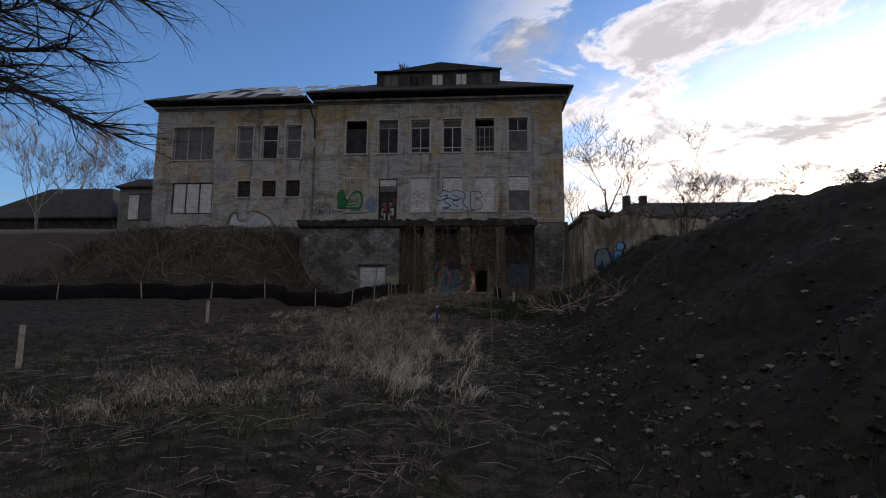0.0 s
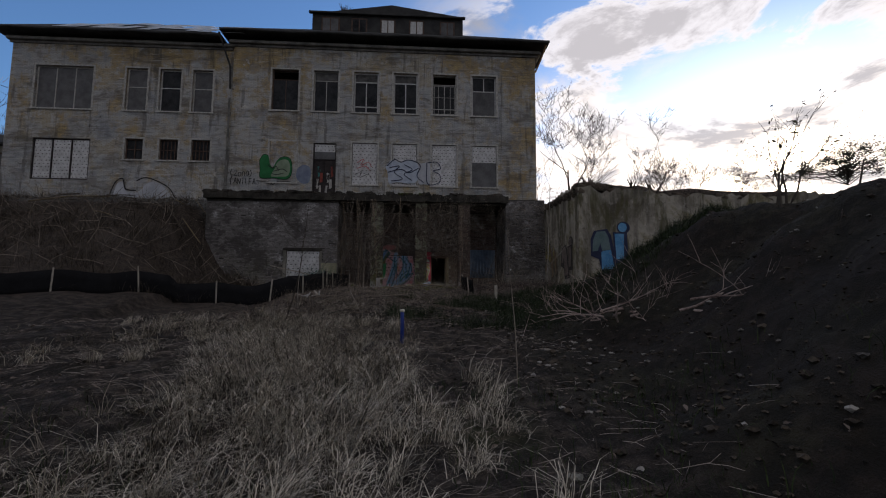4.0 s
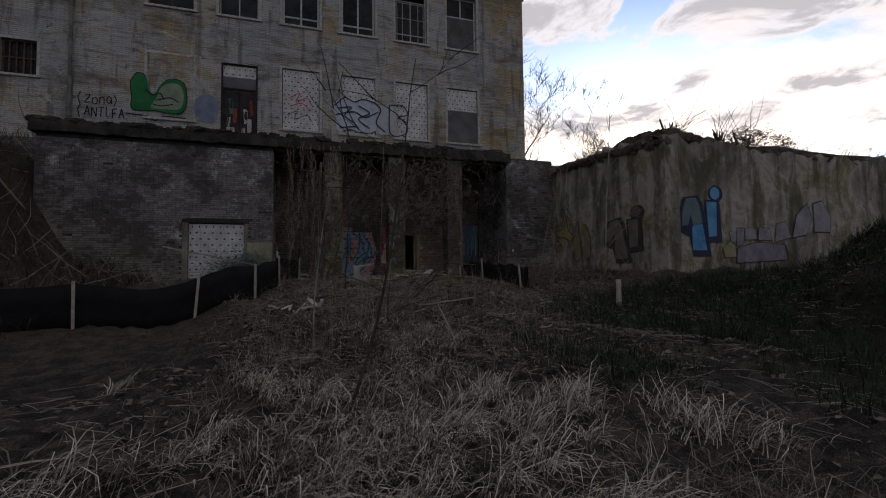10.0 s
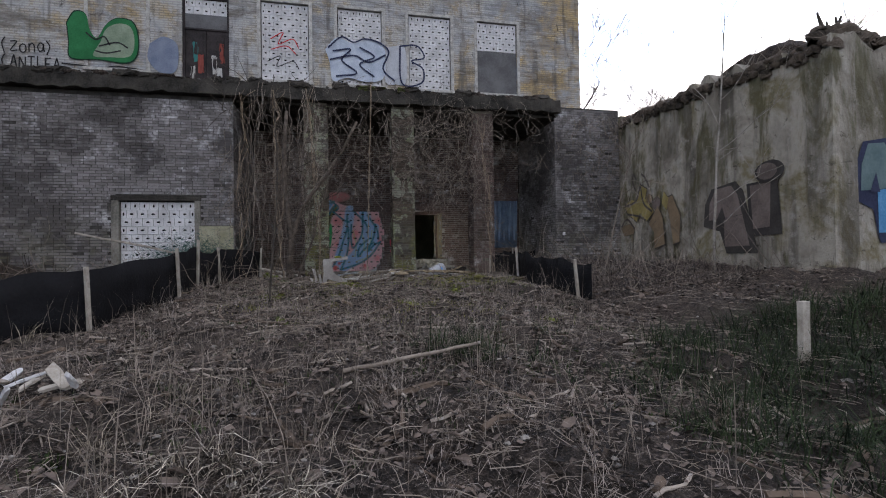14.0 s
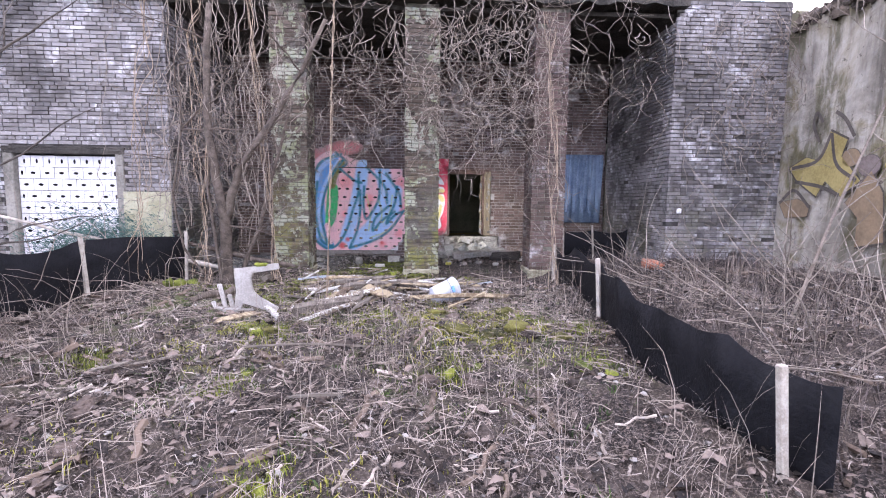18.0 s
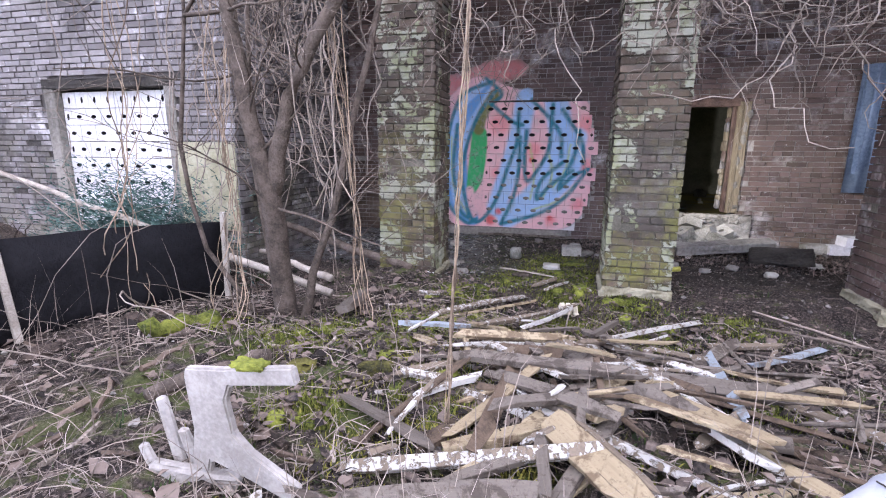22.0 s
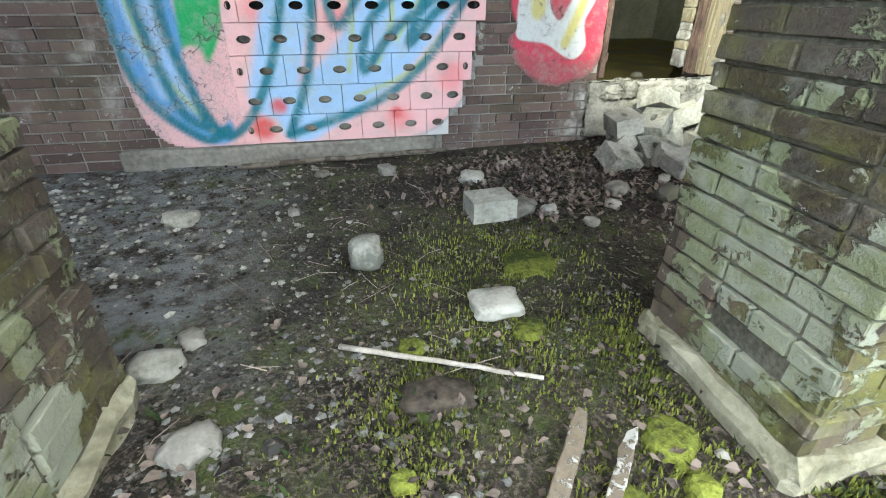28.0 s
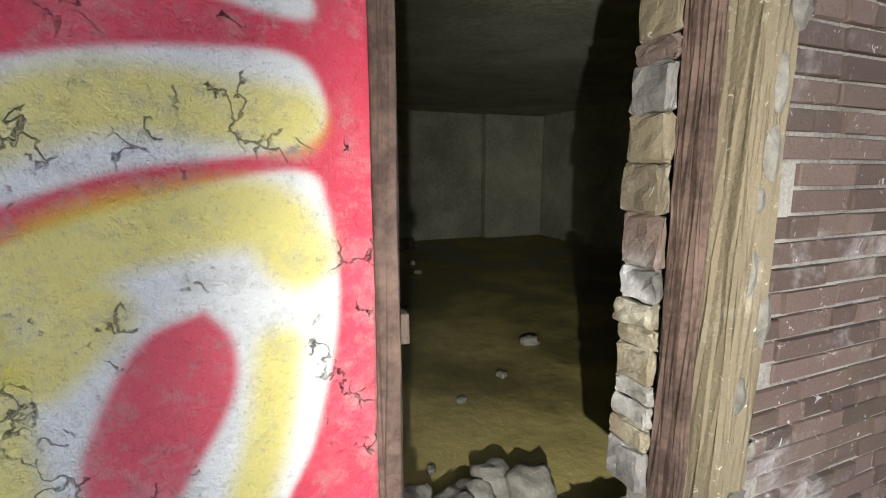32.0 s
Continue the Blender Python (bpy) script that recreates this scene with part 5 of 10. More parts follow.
# wing windows
for i, (a, b) in enumerate(WING_UP):
    w = next_window("tall upper window of the long wing with dull panes")
    surround(w, a, b, 12.78, 15.46, 34.3)
    step_ = (b - a) / 3 if i == 0 else (b - a)
    frame_bars(w, a, b, 12.78, 15.46, 34.46, 0.07, FRAME_PALE if i != 2 else FRAME_WHITE, [(a + step_, 12.8, 15.4), (a + 2 * step_, 12.8, 15.4)] if i == 0 else [], [] if i == 0 else [(14.3, a, b)])
    plain_pane(w, a + 0.05, b - 0.05, 12.83, 15.4, 34.5, BOARD_GREY if i in (0, 1, 3) else GLASS_DARK, "board" if i in (1, 3) else "pane")
for i, (a, b, z0, z1) in enumerate(WING_LOW):
    w = next_window("wide wing window walled up with white blocks in three bays" if i == 0 else "small square wing window with an iron grille")
    if i == 0:
        for k in range(3):
            u0, u1 = a + (b - a) * k / 3 + 0.06, a + (b - a) * (k + 1) / 3 - 0.06
            fill_with_blocks(w, u0, u1, z0 + 0.06, z1 - 0.06, 34.4, WHITE_BLOCK, 90 + k)
        frame_bars(w, a, b, z0, z1, 34.37, 0.09, DOOR_PAINT, [(a + (b - a) / 3, z0, z1), (a + 2 * (b - a) / 3, z0, z1)])
    else:
        surround(w, a, b, z0, z1, 34.3)
        frame_bars(w, a, b, z0, z1, 34.42, 0.06, FRAME_DARK, [(a + (b - a) * k / 5, z0, z1) for k in range(1, 5)] if i > 1 else [((a + b) / 2, z0, z1)], [((z0 + z1) / 2, a, b)])
        plain_pane(w, a + 0.05, b - 0.05, z0 + 0.05, z1 - 0.05, 34.5, GLASS_DARK)

# cornices, gutters, pipe
CORNICE = material("sooty_cornice", grained((0.09, 0.09, 0.085), (0.26, 0.25, 0.23), 1.5, 20, 0.004))
trim = tagged(new("trim_cornice"), "sooty moulded cornice under the eaves", "cornice", kind="structure")
for x0, x1, y, z in ((-12.45, 6.75, WALL_Y, 16.95), (-25.65, -12.46, 34.3, 16.8)):
    part("moulding", box_bm((x0, y - 0.10, z), (x1, y + 0.02, z + 0.14), 0.02), CORNICE, trim)
    part("moulding", box_bm((x0 - 0.1, y - 0.28, z + 0.145), (x1 + 0.1, y + 0.02, z + 0.34), 0.03), CORNICE, trim)
part("moulding", box_bm((6.62, WALL_Y - 0.2, 17.1), (6.95, 47, 17.29), 0.03), CORNICE, trim)
for x0, x1, y, z in ((-12.9, 7.3, 33.25, 17.62), (-26.1, -13.0, 33.45, 17.36)):
    g = thing("gutter", "dark sagging roof gutter along the eaves", "gutter")
    part("trough", mesh_of("trough", *tube([(x0 + (x1 - x0) * k / 14, y, z + 0.03 * math.sin(k * 1.7)) for k in range(15)], 0.075, 8), [ROOF_DARK]), None, g)
    for k in range(0, 14, 2):
        part("bracket", box_bm((x0 + (x1 - x0) * (k + 1) / 15, y - 0.02, z - 0.1), (x0 + (x1 - x0) * (k + 1) / 15 + 0.03, y + 0.4, z - 0.075)), ROOF_DARK, g)
pipe = thing("downpipe", "broken grey downpipe between house and wing", "pipe")
part("pipe", mesh_of("pipe", *tube([(-13.0, 33.4, 17.5), (-12.75, 33.7, 16.6), (-12.45, 33.97, 15.6), (-12.4, 33.97, 14.2)], 0.06, 8), [ROOF_DARK]), None, pipe)
part("pipe", mesh_of("pipe", *tube([(-12.4, 33.97, 13.6), (-12.38, 33.97, 8.2)], 0.06, 8), [CORNICE]), None, pipe)
corner_pipe = thing("downpipe", "rusty downpipe at the corner of the house", "pipe")
part("pipe", mesh_of("pipe", *tube([(7.15, 33.4, 17.5), (6.9, 33.75, 16.7), (6.62, 34.1, 16.0)], 0.055, 8), [material("rust_brown_pipe", grained((0.10, 0.06, 0.03), (0.26, 0.15, 0.07)))]), None, corner_pipe)

# roofs
roof = tagged(new("roof_main"), "dark tarred hipped roof of the main house", "roof", kind="structure")


def hip(x0, x1, y0, y1, z, top, inset_x, inset_y, thick=0.14):
    v = [(x0, y0, z), (x1, y0, z), (x1, y1, z), (x0, y1, z), (x0 + inset_x, y0 + inset_y, top), (x1 - inset_x, y0 + inset_y, top), (x1 - inset_x, y1 - inset_y, top), (x0 + inset_x, y1 - inset_y, top)]
    v += [(x0, y0, z - thick), (x1, y0, z - thick), (x1, y1, z - thick), (x0, y1, z - thick)]
    f = [(0, 1, 5, 4), (1, 2, 6, 5), (2, 3, 7, 6), (3, 0, 4, 7), (4, 5, 6, 7), (0, 8, 9, 1), (1, 9, 10, 2), (2, 10, 11, 3), (3, 11, 8, 0), (11, 10, 9, 8)]
    return mesh_of("slope", v, f)


part("slope", hip(-12.95, 7.35, 33.25, 48.0, 17.72, 20.3, 5.2, 4.2), ROOF_DARK, roof)
roof_w = tagged(new("roof_wing"), "hipped wing roof with bare zinc sheets", "roof", kind="structure")
part("slope", hip(-26.2, -12.96, 33.45, 48.0, 17.45, 20.5, 5.4, 4.6), ROOF_DARK, roof_w)
r = random.Random(8)
for row in range(4):
    for k in range(17):
        s0, s1 = row / 4, (row + 1) / 4
        x = -23.4 + 0.70 * k + 0.6 * row
        if r.random() < (0.28 if row < 3 else 0.1) or x < -24.2 + 5.2 * s0:
            continue
        y0, y1 = 33.45 + 4.6 * s0, 33.45 + 4.6 * s1
        z0, z1 = 17.47 + 3.05 * s0, 17.47 + 3.05 * s1
        bm = bmesh.new()
        lift = r.uniform(0.02, 0.05)
        vs = [bm.verts.new(q) for q in ((x, y0, z0 + lift), (x + 0.66, y0, z0 + lift), (x + 0.66, y1, z1 + lift), (x, y1, z1 + lift), (x, y0, z0 + lift + 0.02), (x + 0.66, y0, z0 + lift + 0.02), (x + 0.66, y1, z1 + lift + 0.02), (x, y1, z1 + lift + 0.02))]
        for q in ((3, 2, 1, 0), (4, 5, 6, 7), (0, 1, 5, 4), (1, 2, 6, 5), (2, 3, 7, 6), (3, 0, 4, 7)):
            bm.faces.new([vs[i] for i in q])
        part("zinc_sheet", bm, ROOF_PALE, roof_w)
dormer = thing("dormer", "long dark dormer with five small windows", "dormer")
bm = bmesh.new()
prof = [(-7.9, 18.4), (-7.9, 20.15), (-2.7, 20.95), (2.05, 20.3), (2.05, 18.4)]
fr = [bm.verts.new((x, 35.3, z)) for x, z in prof]
bk = [bm.verts.new((x, 40.5, z)) for x, z in prof]
bm.faces.new(fr)
bm.faces.new(bk[::-1])
for i in range(5):
    bm.faces.new((fr[i], bk[i], bk[(i + 1) % 5], fr[(i + 1) % 5]))
part("body", bm, ROOF_DARK, dormer)
for x0, x1, m in ((-7.3, -6.1, BOARD_GREY), (-5.35, -4.3, GLASS_DARK), (-3.45, -2.45, FRAME_WHITE), (-1.55, -0.55, FRAME_WHITE), (0.5, 1.5, BOARD_GREY)):
    pw = part("window", box_bm((x0, 35.24, 18.85), (x1, 35.29, 19.9), 0.02), FRAME_DARK, dormer)
    part("pane", box_bm((x0 + 0.1, 35.22, 18.95), (x1 - 0.1, 35.235, 19.8)), m, pw)
    part("mullion", box_bm(((x0 + x1) / 2 - 0.03, 35.2, 18.9), ((x0 + x1) / 2 + 0.03, 35.218, 19.85)), FRAME_DARK, pw)
part("eave_board", box_bm((-8.1, 35.05, 20.08), (2.2, 35.28, 20.2), 0.02), ROOF_DARK, dormer)

# low annex beyond the wing and a house far behind the retaining wall
annex = thing("annex", "low dark annex with a tarred roof and a blocked window", "building")
part("wall", box_bm((-44, 38, 5.5), (-25.6, 46, 8.9)), SLAB_DARK, annex)
part("wall", box_bm((-31.2, 37.95, 5.5), (-25.55, 42, 11.6)), CONCRETE, annex)
part("roof", hip(-44.6, -31.25, 37.4, 46.5, 8.9, 12.4, 3.5, 4.0), ROOF_DARK, annex)
part("roof", hip(-31.3, -25.52, 37.5, 42.4, 11.6, 12.6, 1.0, 1.5), ROOF_DARK, annex)
aw = part("window", box_bm((-30.3, 37.9, 8.6), (-28.0, 38.0, 11.0), 0.02), FRAME_DARK, annex)
part("pane", box_bm((-30.2, 37.86, 8.7), (-29.3, 37.895, 10.85)), WHITE_BLOCK, aw)
part("pane", box_bm((-29.15, 37.86, 8.7), (-28.1, 37.895, 10.85)), BOARD_GREY, aw)
far_house = thing("far_house", "long low house with a dark hipped roof and chimneys", "house")
part("wall", box_bm((18, 63, 4), (64, 78, 12.6)), CONCRETE, far_house)
part("roof", hip(17, 65, 62, 79, 12.6, 16.3, 6.0, 6.0), ROOF_DARK, far_house)
for x in (21.5, 23.8):
    part("chimney", box_bm((x, 67, 14.8), (x + 0.9, 68, 17.2), 0.05), ROOF_DARK, far_house)
for k in range(10):
    part("window", box_bm((20 + 4.3 * k, 62.9, 9), (21.4 + 4.3 * k, 63.05, 11), 0.03), GLASS_DARK, far_house)

# ---- sprayed letters and figures on facade and retaining wall ----
def sprayed(name, label, colour, lines, width, y=None, x=None, closed=False):
    """Flat sprayed bands along lines on a wall facing -y (given y) or -x (given x)."""
    pieces = []
    for line in lines:
        c = curve_through([*line, line[0]] if closed else line, 6)
        d = np.gradient(c, axis=0)
        d /= np.maximum(np.hypot(*d.T)[:, None], 1e-6)
        s = np.stack([-d[:, 1], d[:, 0]], -1) * width / 2
        put = (lambda q: (q[0], y, q[1])) if x is None else (lambda q: (x, q[0], q[1]))
        vs = [put(q) for q in c + s] + [put(q) for q in c - s]
        n = len(c)
        pieces.append((vs, [(i, i + 1, n + i + 1, n + i) for i in range(n - 1)]))
    m = bpy.data.materials.get(colour[0]) or material(colour[0], grained(*colour[1:], 2, 25, 0.0))
    return mesh_of(name, *gather(pieces), [m])


def patch(name, colour, pts, y=None, x=None):
    c = curve_through([*pts, pts[0]], 6)[:-1]
    put = (lambda q: (q[0], y, q[1])) if x is None else (lambda q: (x, q[0], q[1]))
    m = bpy.data.materials.get(colour[0]) or material(colour[0], grained(*colour[1:], 2, 25, 0.0))
    return mesh_of(name, [put(q) for q in c], [tuple(range(len(c)))], [m])


SPRAY_BLACK, SPRAY_GREEN, SPRAY_BLUE = ("black_spray", (0.012, 0.012, 0.014), (0.03, 0.03, 0.032)), ("green_spray", (0.015, 0.12, 0.04), (0.03, 0.20, 0.07)), ("blue_spray", (0.05, 0.20, 0.42), (0.16, 0.38, 0.62))
SPRAY_PALE, SPRAY_YELLOW, SPRAY_RED = ("pale_spray", (0.38, 0.40, 0.44), (0.6, 0.62, 0.66)), ("ochre_spray", (0.21, 0.17, 0.06), (0.38, 0.315, 0.13)), ("red_line_spray", (0.4, 0.03, 0.03), (0.55, 0.06, 0.06))
fy = WALL_Y - 0.022
g = thing("graffiti", "green sprayed figure with an outlined head", "graffiti")
shape_ = [(-10.45, 9.75), (-10.25, 10.1), (-9.95, 10.05), (-9.85, 9.6), (-9.65, 9.35), (-9.42, 9.76), (-9.1, 10.0), (-8.66, 9.9), (-8.52, 9.3), (-8.62, 8.8), (-8.95, 8.64), (-9.59, 8.70), (-10.34, 8.70), (-10.40, 9.2)]
part("outline", patch("outline", ("dark_green_spray", (0.006, 0.025, 0.015), (0.012, 0.045, 0.025)), [(-9.5 + (a + 9.5) * 1.035, 9.35 + (b - 9.35) * 1.05) for a, b in shape_], fy), None, g)
part("fill", patch("fill", SPRAY_GREEN, shape_, fy - 0.004), None, g)
part("highlight", patch("highlight", ("grey_green_spray", (0.16, 0.22, 0.15), (0.30, 0.37, 0.27)), [(-9.55, 9.25), (-9.4, 9.65), (-9.05, 9.85), (-8.72, 9.75), (-8.62, 9.3), (-8.75, 8.85), (-9.3, 8.78), (-9.75, 8.8)], fy - 0.008), None, g)
part("scrawl", sprayed("scrawl", "", SPRAY_BLACK, [[(-9.95, 9.5), (-9.7, 9.3), (-9.45, 9.4), (-9.3, 9.15)], [(-9.6, 9.1), (-9.1, 9.25), (-8.8, 9.1)], [(-9.7, 8.95), (-9.4, 8.9), (-9.0, 9.0)], [(-10.6, 8.5), (-9.9, 8.45), (-9.6, 8.3), (-9.2, 8.5), (-8.2, 8.42)]], 0.045, fy - 0.012), None, g)
g = thing("graffiti", "white and blue bubble letters sprayed across two windows", "graffiti")
part("fill", patch("fill", ("ice_blue_spray", (0.36, 0.42, 0.52), (0.62, 0.68, 0.76)), [(-2.85, 9.55), (-2.45, 9.98), (-1.9, 9.82), (-1.4, 10.0), (-0.85, 9.75), (-0.86, 8.75), (-1.4, 8.52), (-2.1, 8.62), (-2.6, 8.5), (-2.7, 9.1)], fy + 0.001), None, g)
part("fill", patch("fill", SPRAY_PALE, [(-0.80, 9.75), (-0.45, 9.85), (-0.12, 9.8), (-0.1, 8.6), (-0.45, 8.5), (-0.82, 8.6)], fy - 0.002), None, g)
part("outline", sprayed("outline", "", ("navy_spray", (0.02, 0.025, 0.06), (0.04, 0.05, 0.10)), [[(-2.75, 9.6), (-2.3, 10.0), (-1.9, 9.85), (-1.5, 10.0), (-1.0, 9.9), (-0.7, 9.6), (-0.9, 9.0), (-0.5, 8.6)], [(-2.6, 9.5), (-2.0, 9.6), (-2.3, 9.2), (-1.8, 8.8), (-2.5, 8.65)], [(-1.7, 9.7), (-1.2, 9.4), (-1.7, 9.1), (-1.2, 8.7)], [(-0.3, 9.85), (0.3, 9.9), (0.55, 9.5), (0.1, 9.35), (0.5, 9.1), (0.45, 8.6), (-0.25, 8.55), (-0.3, 9.85)], [(-2.7, 9.2), (-1.9, 9.4), (-1.4, 9.2), (-0.8, 9.5)]], 0.055, fy - 0.03), None, g)
g = thing("graffiti", "pale cloud-shaped tag with a black outline", "graffiti")
part("outline", sprayed("outline", "", SPRAY_BLACK, [[(-19.2, 7.5), (-18.9, 8.3), (-18.5, 8.5), (-18.3, 7.9), (-17.7, 7.8)], [(-17.7, 8.4), (-17.2, 8.6), (-16.5, 8.4), (-15.8, 8.0), (-15.4, 7.4)]], 0.06, 34.275), None, g)
part("fill", patch("fill", SPRAY_PALE, [(-19.0, 7.5), (-18.8, 8.2), (-18.45, 8.3), (-18.3, 7.8), (-17.6, 7.7), (-17.0, 8.3), (-16.3, 8.2), (-15.7, 7.5), (-17.0, 7.3)], 34.282), None, g)
g = thing("graffiti", "thin red and black scrawl on white blocks", "graffiti")
part("scrawl", sprayed("scrawl", "", SPRAY_RED, [[(-4.6, 9.75), (-4.2, 10.0), (-4.35, 9.6), (-3.9, 9.8), (-3.7, 9.5)], [(-4.6, 9.4), (-4.1, 9.55), (-3.8, 9.3)]], 0.035, fy - 0.004), None, g)
part("scrawl", sprayed("scrawl", "", SPRAY_BLACK, [[(-4.7, 9.0), (-4.3, 9.2), (-4.4, 8.85), (-3.9, 9.05), (-3.7, 8.8)]], 0.03, fy - 0.004), None, g)
g = thing("graffiti", "blue grey sprayed cloud beside the terrace door", "graffiti")
part("fill", patch("fill", ("slate_blue_spray", (0.13, 0.16, 0.24), (0.24, 0.28, 0.36)), [(-8.2, 9.3), (-7.8, 9.55), (-7.4, 9.3), (-7.45, 8.5), (-7.9, 8.4), (-8.25, 8.8)], fy), None, g)
# readable words on the facade, drawn by hand
STROKES = {
    "z": [[(0, 0.7), (0.5, 0.72), (0.02, 0.0), (0.55, 0.02)]], "o": [[(0.3, 0.7), (0.05, 0.5), (0.05, 0.15), (0.3, 0.0), (0.52, 0.2), (0.5, 0.55), (0.3, 0.7)]],
    "n": [[(0.05, 0.0), (0.06, 0.7)], [(0.06, 0.5), (0.3, 0.72), (0.48, 0.5), (0.5, 0.0)]], "a": [[(0.5, 0.6), (0.25, 0.72), (0.03, 0.4), (0.2, 0.02), (0.45, 0.2), (0.5, 0.65)], [(0.5, 0.65), (0.52, 0.25), (0.6, 0.0)]],
    "A": [[(0, 0), (0.15, 0.5), (0.28, 1.0)], [(0.28, 1.0), (0.42, 0.5), (0.52, 0.0)], [(0.1, 0.36), (0.46, 0.4)]], "N": [[(0.02, 0), (0.04, 1.0)], [(0.04, 1.0), (0.3, 0.5), (0.5, 0.02)], [(0.5, 0.02), (0.52, 0.5), (0.53, 1.02)]],
    "T": [[(0, 0.96), (0.3, 1.0), (0.6, 0.98)], [(0.3, 1.0), (0.29, 0.5), (0.27, 0.0)]], "I": [[(0.12, 1.0), (0.1, 0.5), (0.11, 0.0)]], "F": [[(0.04, 0), (0.06, 1.0)], [(0.06, 1.0), (0.3, 1.0), (0.5, 1.03)], [(0.05, 0.52), (0.22, 0.53), (0.4, 0.55)]],
    "(": [[(0.3, 1.1), (0.05, 0.6), (0.25, -0.2)]], ")": [[(0.0, 1.1), (0.3, 0.6), (0.05, -0.1)]],
}
for word, u0, v0, s, wide in (("(zona)", -12.15, 8.78, 0.37, 0.62), ("(ANTIFA", -12.15, 8.28, 0.37, 0.60)):
    tag_ = thing("sprayed_word", "black hand-sprayed word on the stained render", "graffiti")
    for i, ch in enumerate(word):
        part("letter", sprayed("letter", "", SPRAY_BLACK, [[(u0 + s * (wide * i + a * 0.85), v0 + s * b + 0.03 * math.sin(i * 2.1)) for a, b in line] for line in STROKES[ch]], 0.036, fy), None, tag_)
# retaining wall: blue letter with a ring, its dark twin, pink letters, yellow stars, white tag
ry, rx = 24.03, 5.60


def flat_shape(g, name, colour, pts, put, lift=0.0):
    m = bpy.data.materials.get(colour[0]) or material(colour[0], grained(*colour[1:], 2, 25, 0.0))
    part(name, mesh_of(name, [tuple(Vector(put(u, v)) + put_out * lift) for u, v in pts], [tuple(range(len(pts)))]), m, g)


def oval(cx, cz, a, b, n=20):
    return [(cx + a * math.cos(k * 2 * math.pi / n), cz + b * math.sin(k * 2 * math.pi / n)) for k in range(n)]


def big_tag(label, dark, fill, fade, put):
    """A slanting letter and a dotted one, each with a heavy dark edge."""
    g = thing("graffiti", label, "graffiti")
    flat_shape(g, "shadow", dark, [(6.22, 4.31), (6.77, 4.40), (6.93, 4.14), (7.16, 2.84), (7.20, 2.60), (6.54, 2.60), (6.40, 3.17), (6.00, 3.33), (6.05, 3.92)], put)
    flat_shape(g, "fill", fade, [(6.32, 4.28), (6.68, 4.31), (6.81, 4.07), (6.90, 3.56), (6.50, 3.50), (6.14, 3.48), (6.17, 3.92)], put, 0.006)
    flat_shape(g, "fill", fill, [(6.50, 3.49), (6.905, 3.55), (7.04, 2.78), (6.51, 2.77)], put, 0.006)
    flat_shape(g, "notch", dark, [(6.33, 3.46), (6.47, 3.80), (6.55, 3.46)], put, 0.012)
    flat_shape(g, "shadow", dark, [(7.0, 4.27), (7.58, 4.27), (7.64, 3.02), (7.10, 3.00), (7.03, 3.62)], put, 0.003)
    flat_shape(g, "fill", fill, [(7.07, 4.21), (7.46, 4.21), (7.43, 3.20), (7.12, 3.17)], put, 0.009)
    flat_shape(g, "ring", dark, oval(7.44, 4.46, 0.27, 0.25), put, 0.012)
    flat_shape(g, "fill", fill, oval(7.40, 4.47, 0.185, 0.19), put, 0.018)


put_out = Vector((0, -1, 0))
big_tag("large blue sprayed letters with dark outline and a ring", ("navy_spray", (0.012, 0.016, 0.035), (0.03, 0.035, 0.07)), SPRAY_BLUE, ("teal_grey_spray", (0.07, 0.12, 0.13), (0.14, 0.20, 0.21)), lambda u, v: (u, ry, v))
put_out = Vector((-1, 0, 0))
big_tag("large faded dark sprayed letters on the side of the wall", ("soft_black_spray", (0.035, 0.032, 0.03), (0.07, 0.064, 0.06)), ("faded_grey_pink_spray", (0.11, 0.09, 0.08), (0.22, 0.18, 0.165)), ("faded_grey_pink_spray", (0.11, 0.09, 0.08), (0.22, 0.18, 0.165)), lambda u, v: (rx + 0.0825 * (26.8 - (u - 6.3) * 1.3 - 24.05), 26.8 - (u - 6.3) * 1.3, 2.5 + (v - 2.66) * 0.85))
put_out = Vector((0, -1, 0))
put_out = Vector((-1, 0, 0))
g = thing("graffiti", "faded yellow and brown letters with dark outlines", "graffiti")
on_side = lambda u, v: (rx + 0.0825 * (u - 24.05), u, v)  # noqa: E731
BROWN_SPRAY = ("brown_spray", (0.17, 0.125, 0.08), (0.29, 0.215, 0.135))
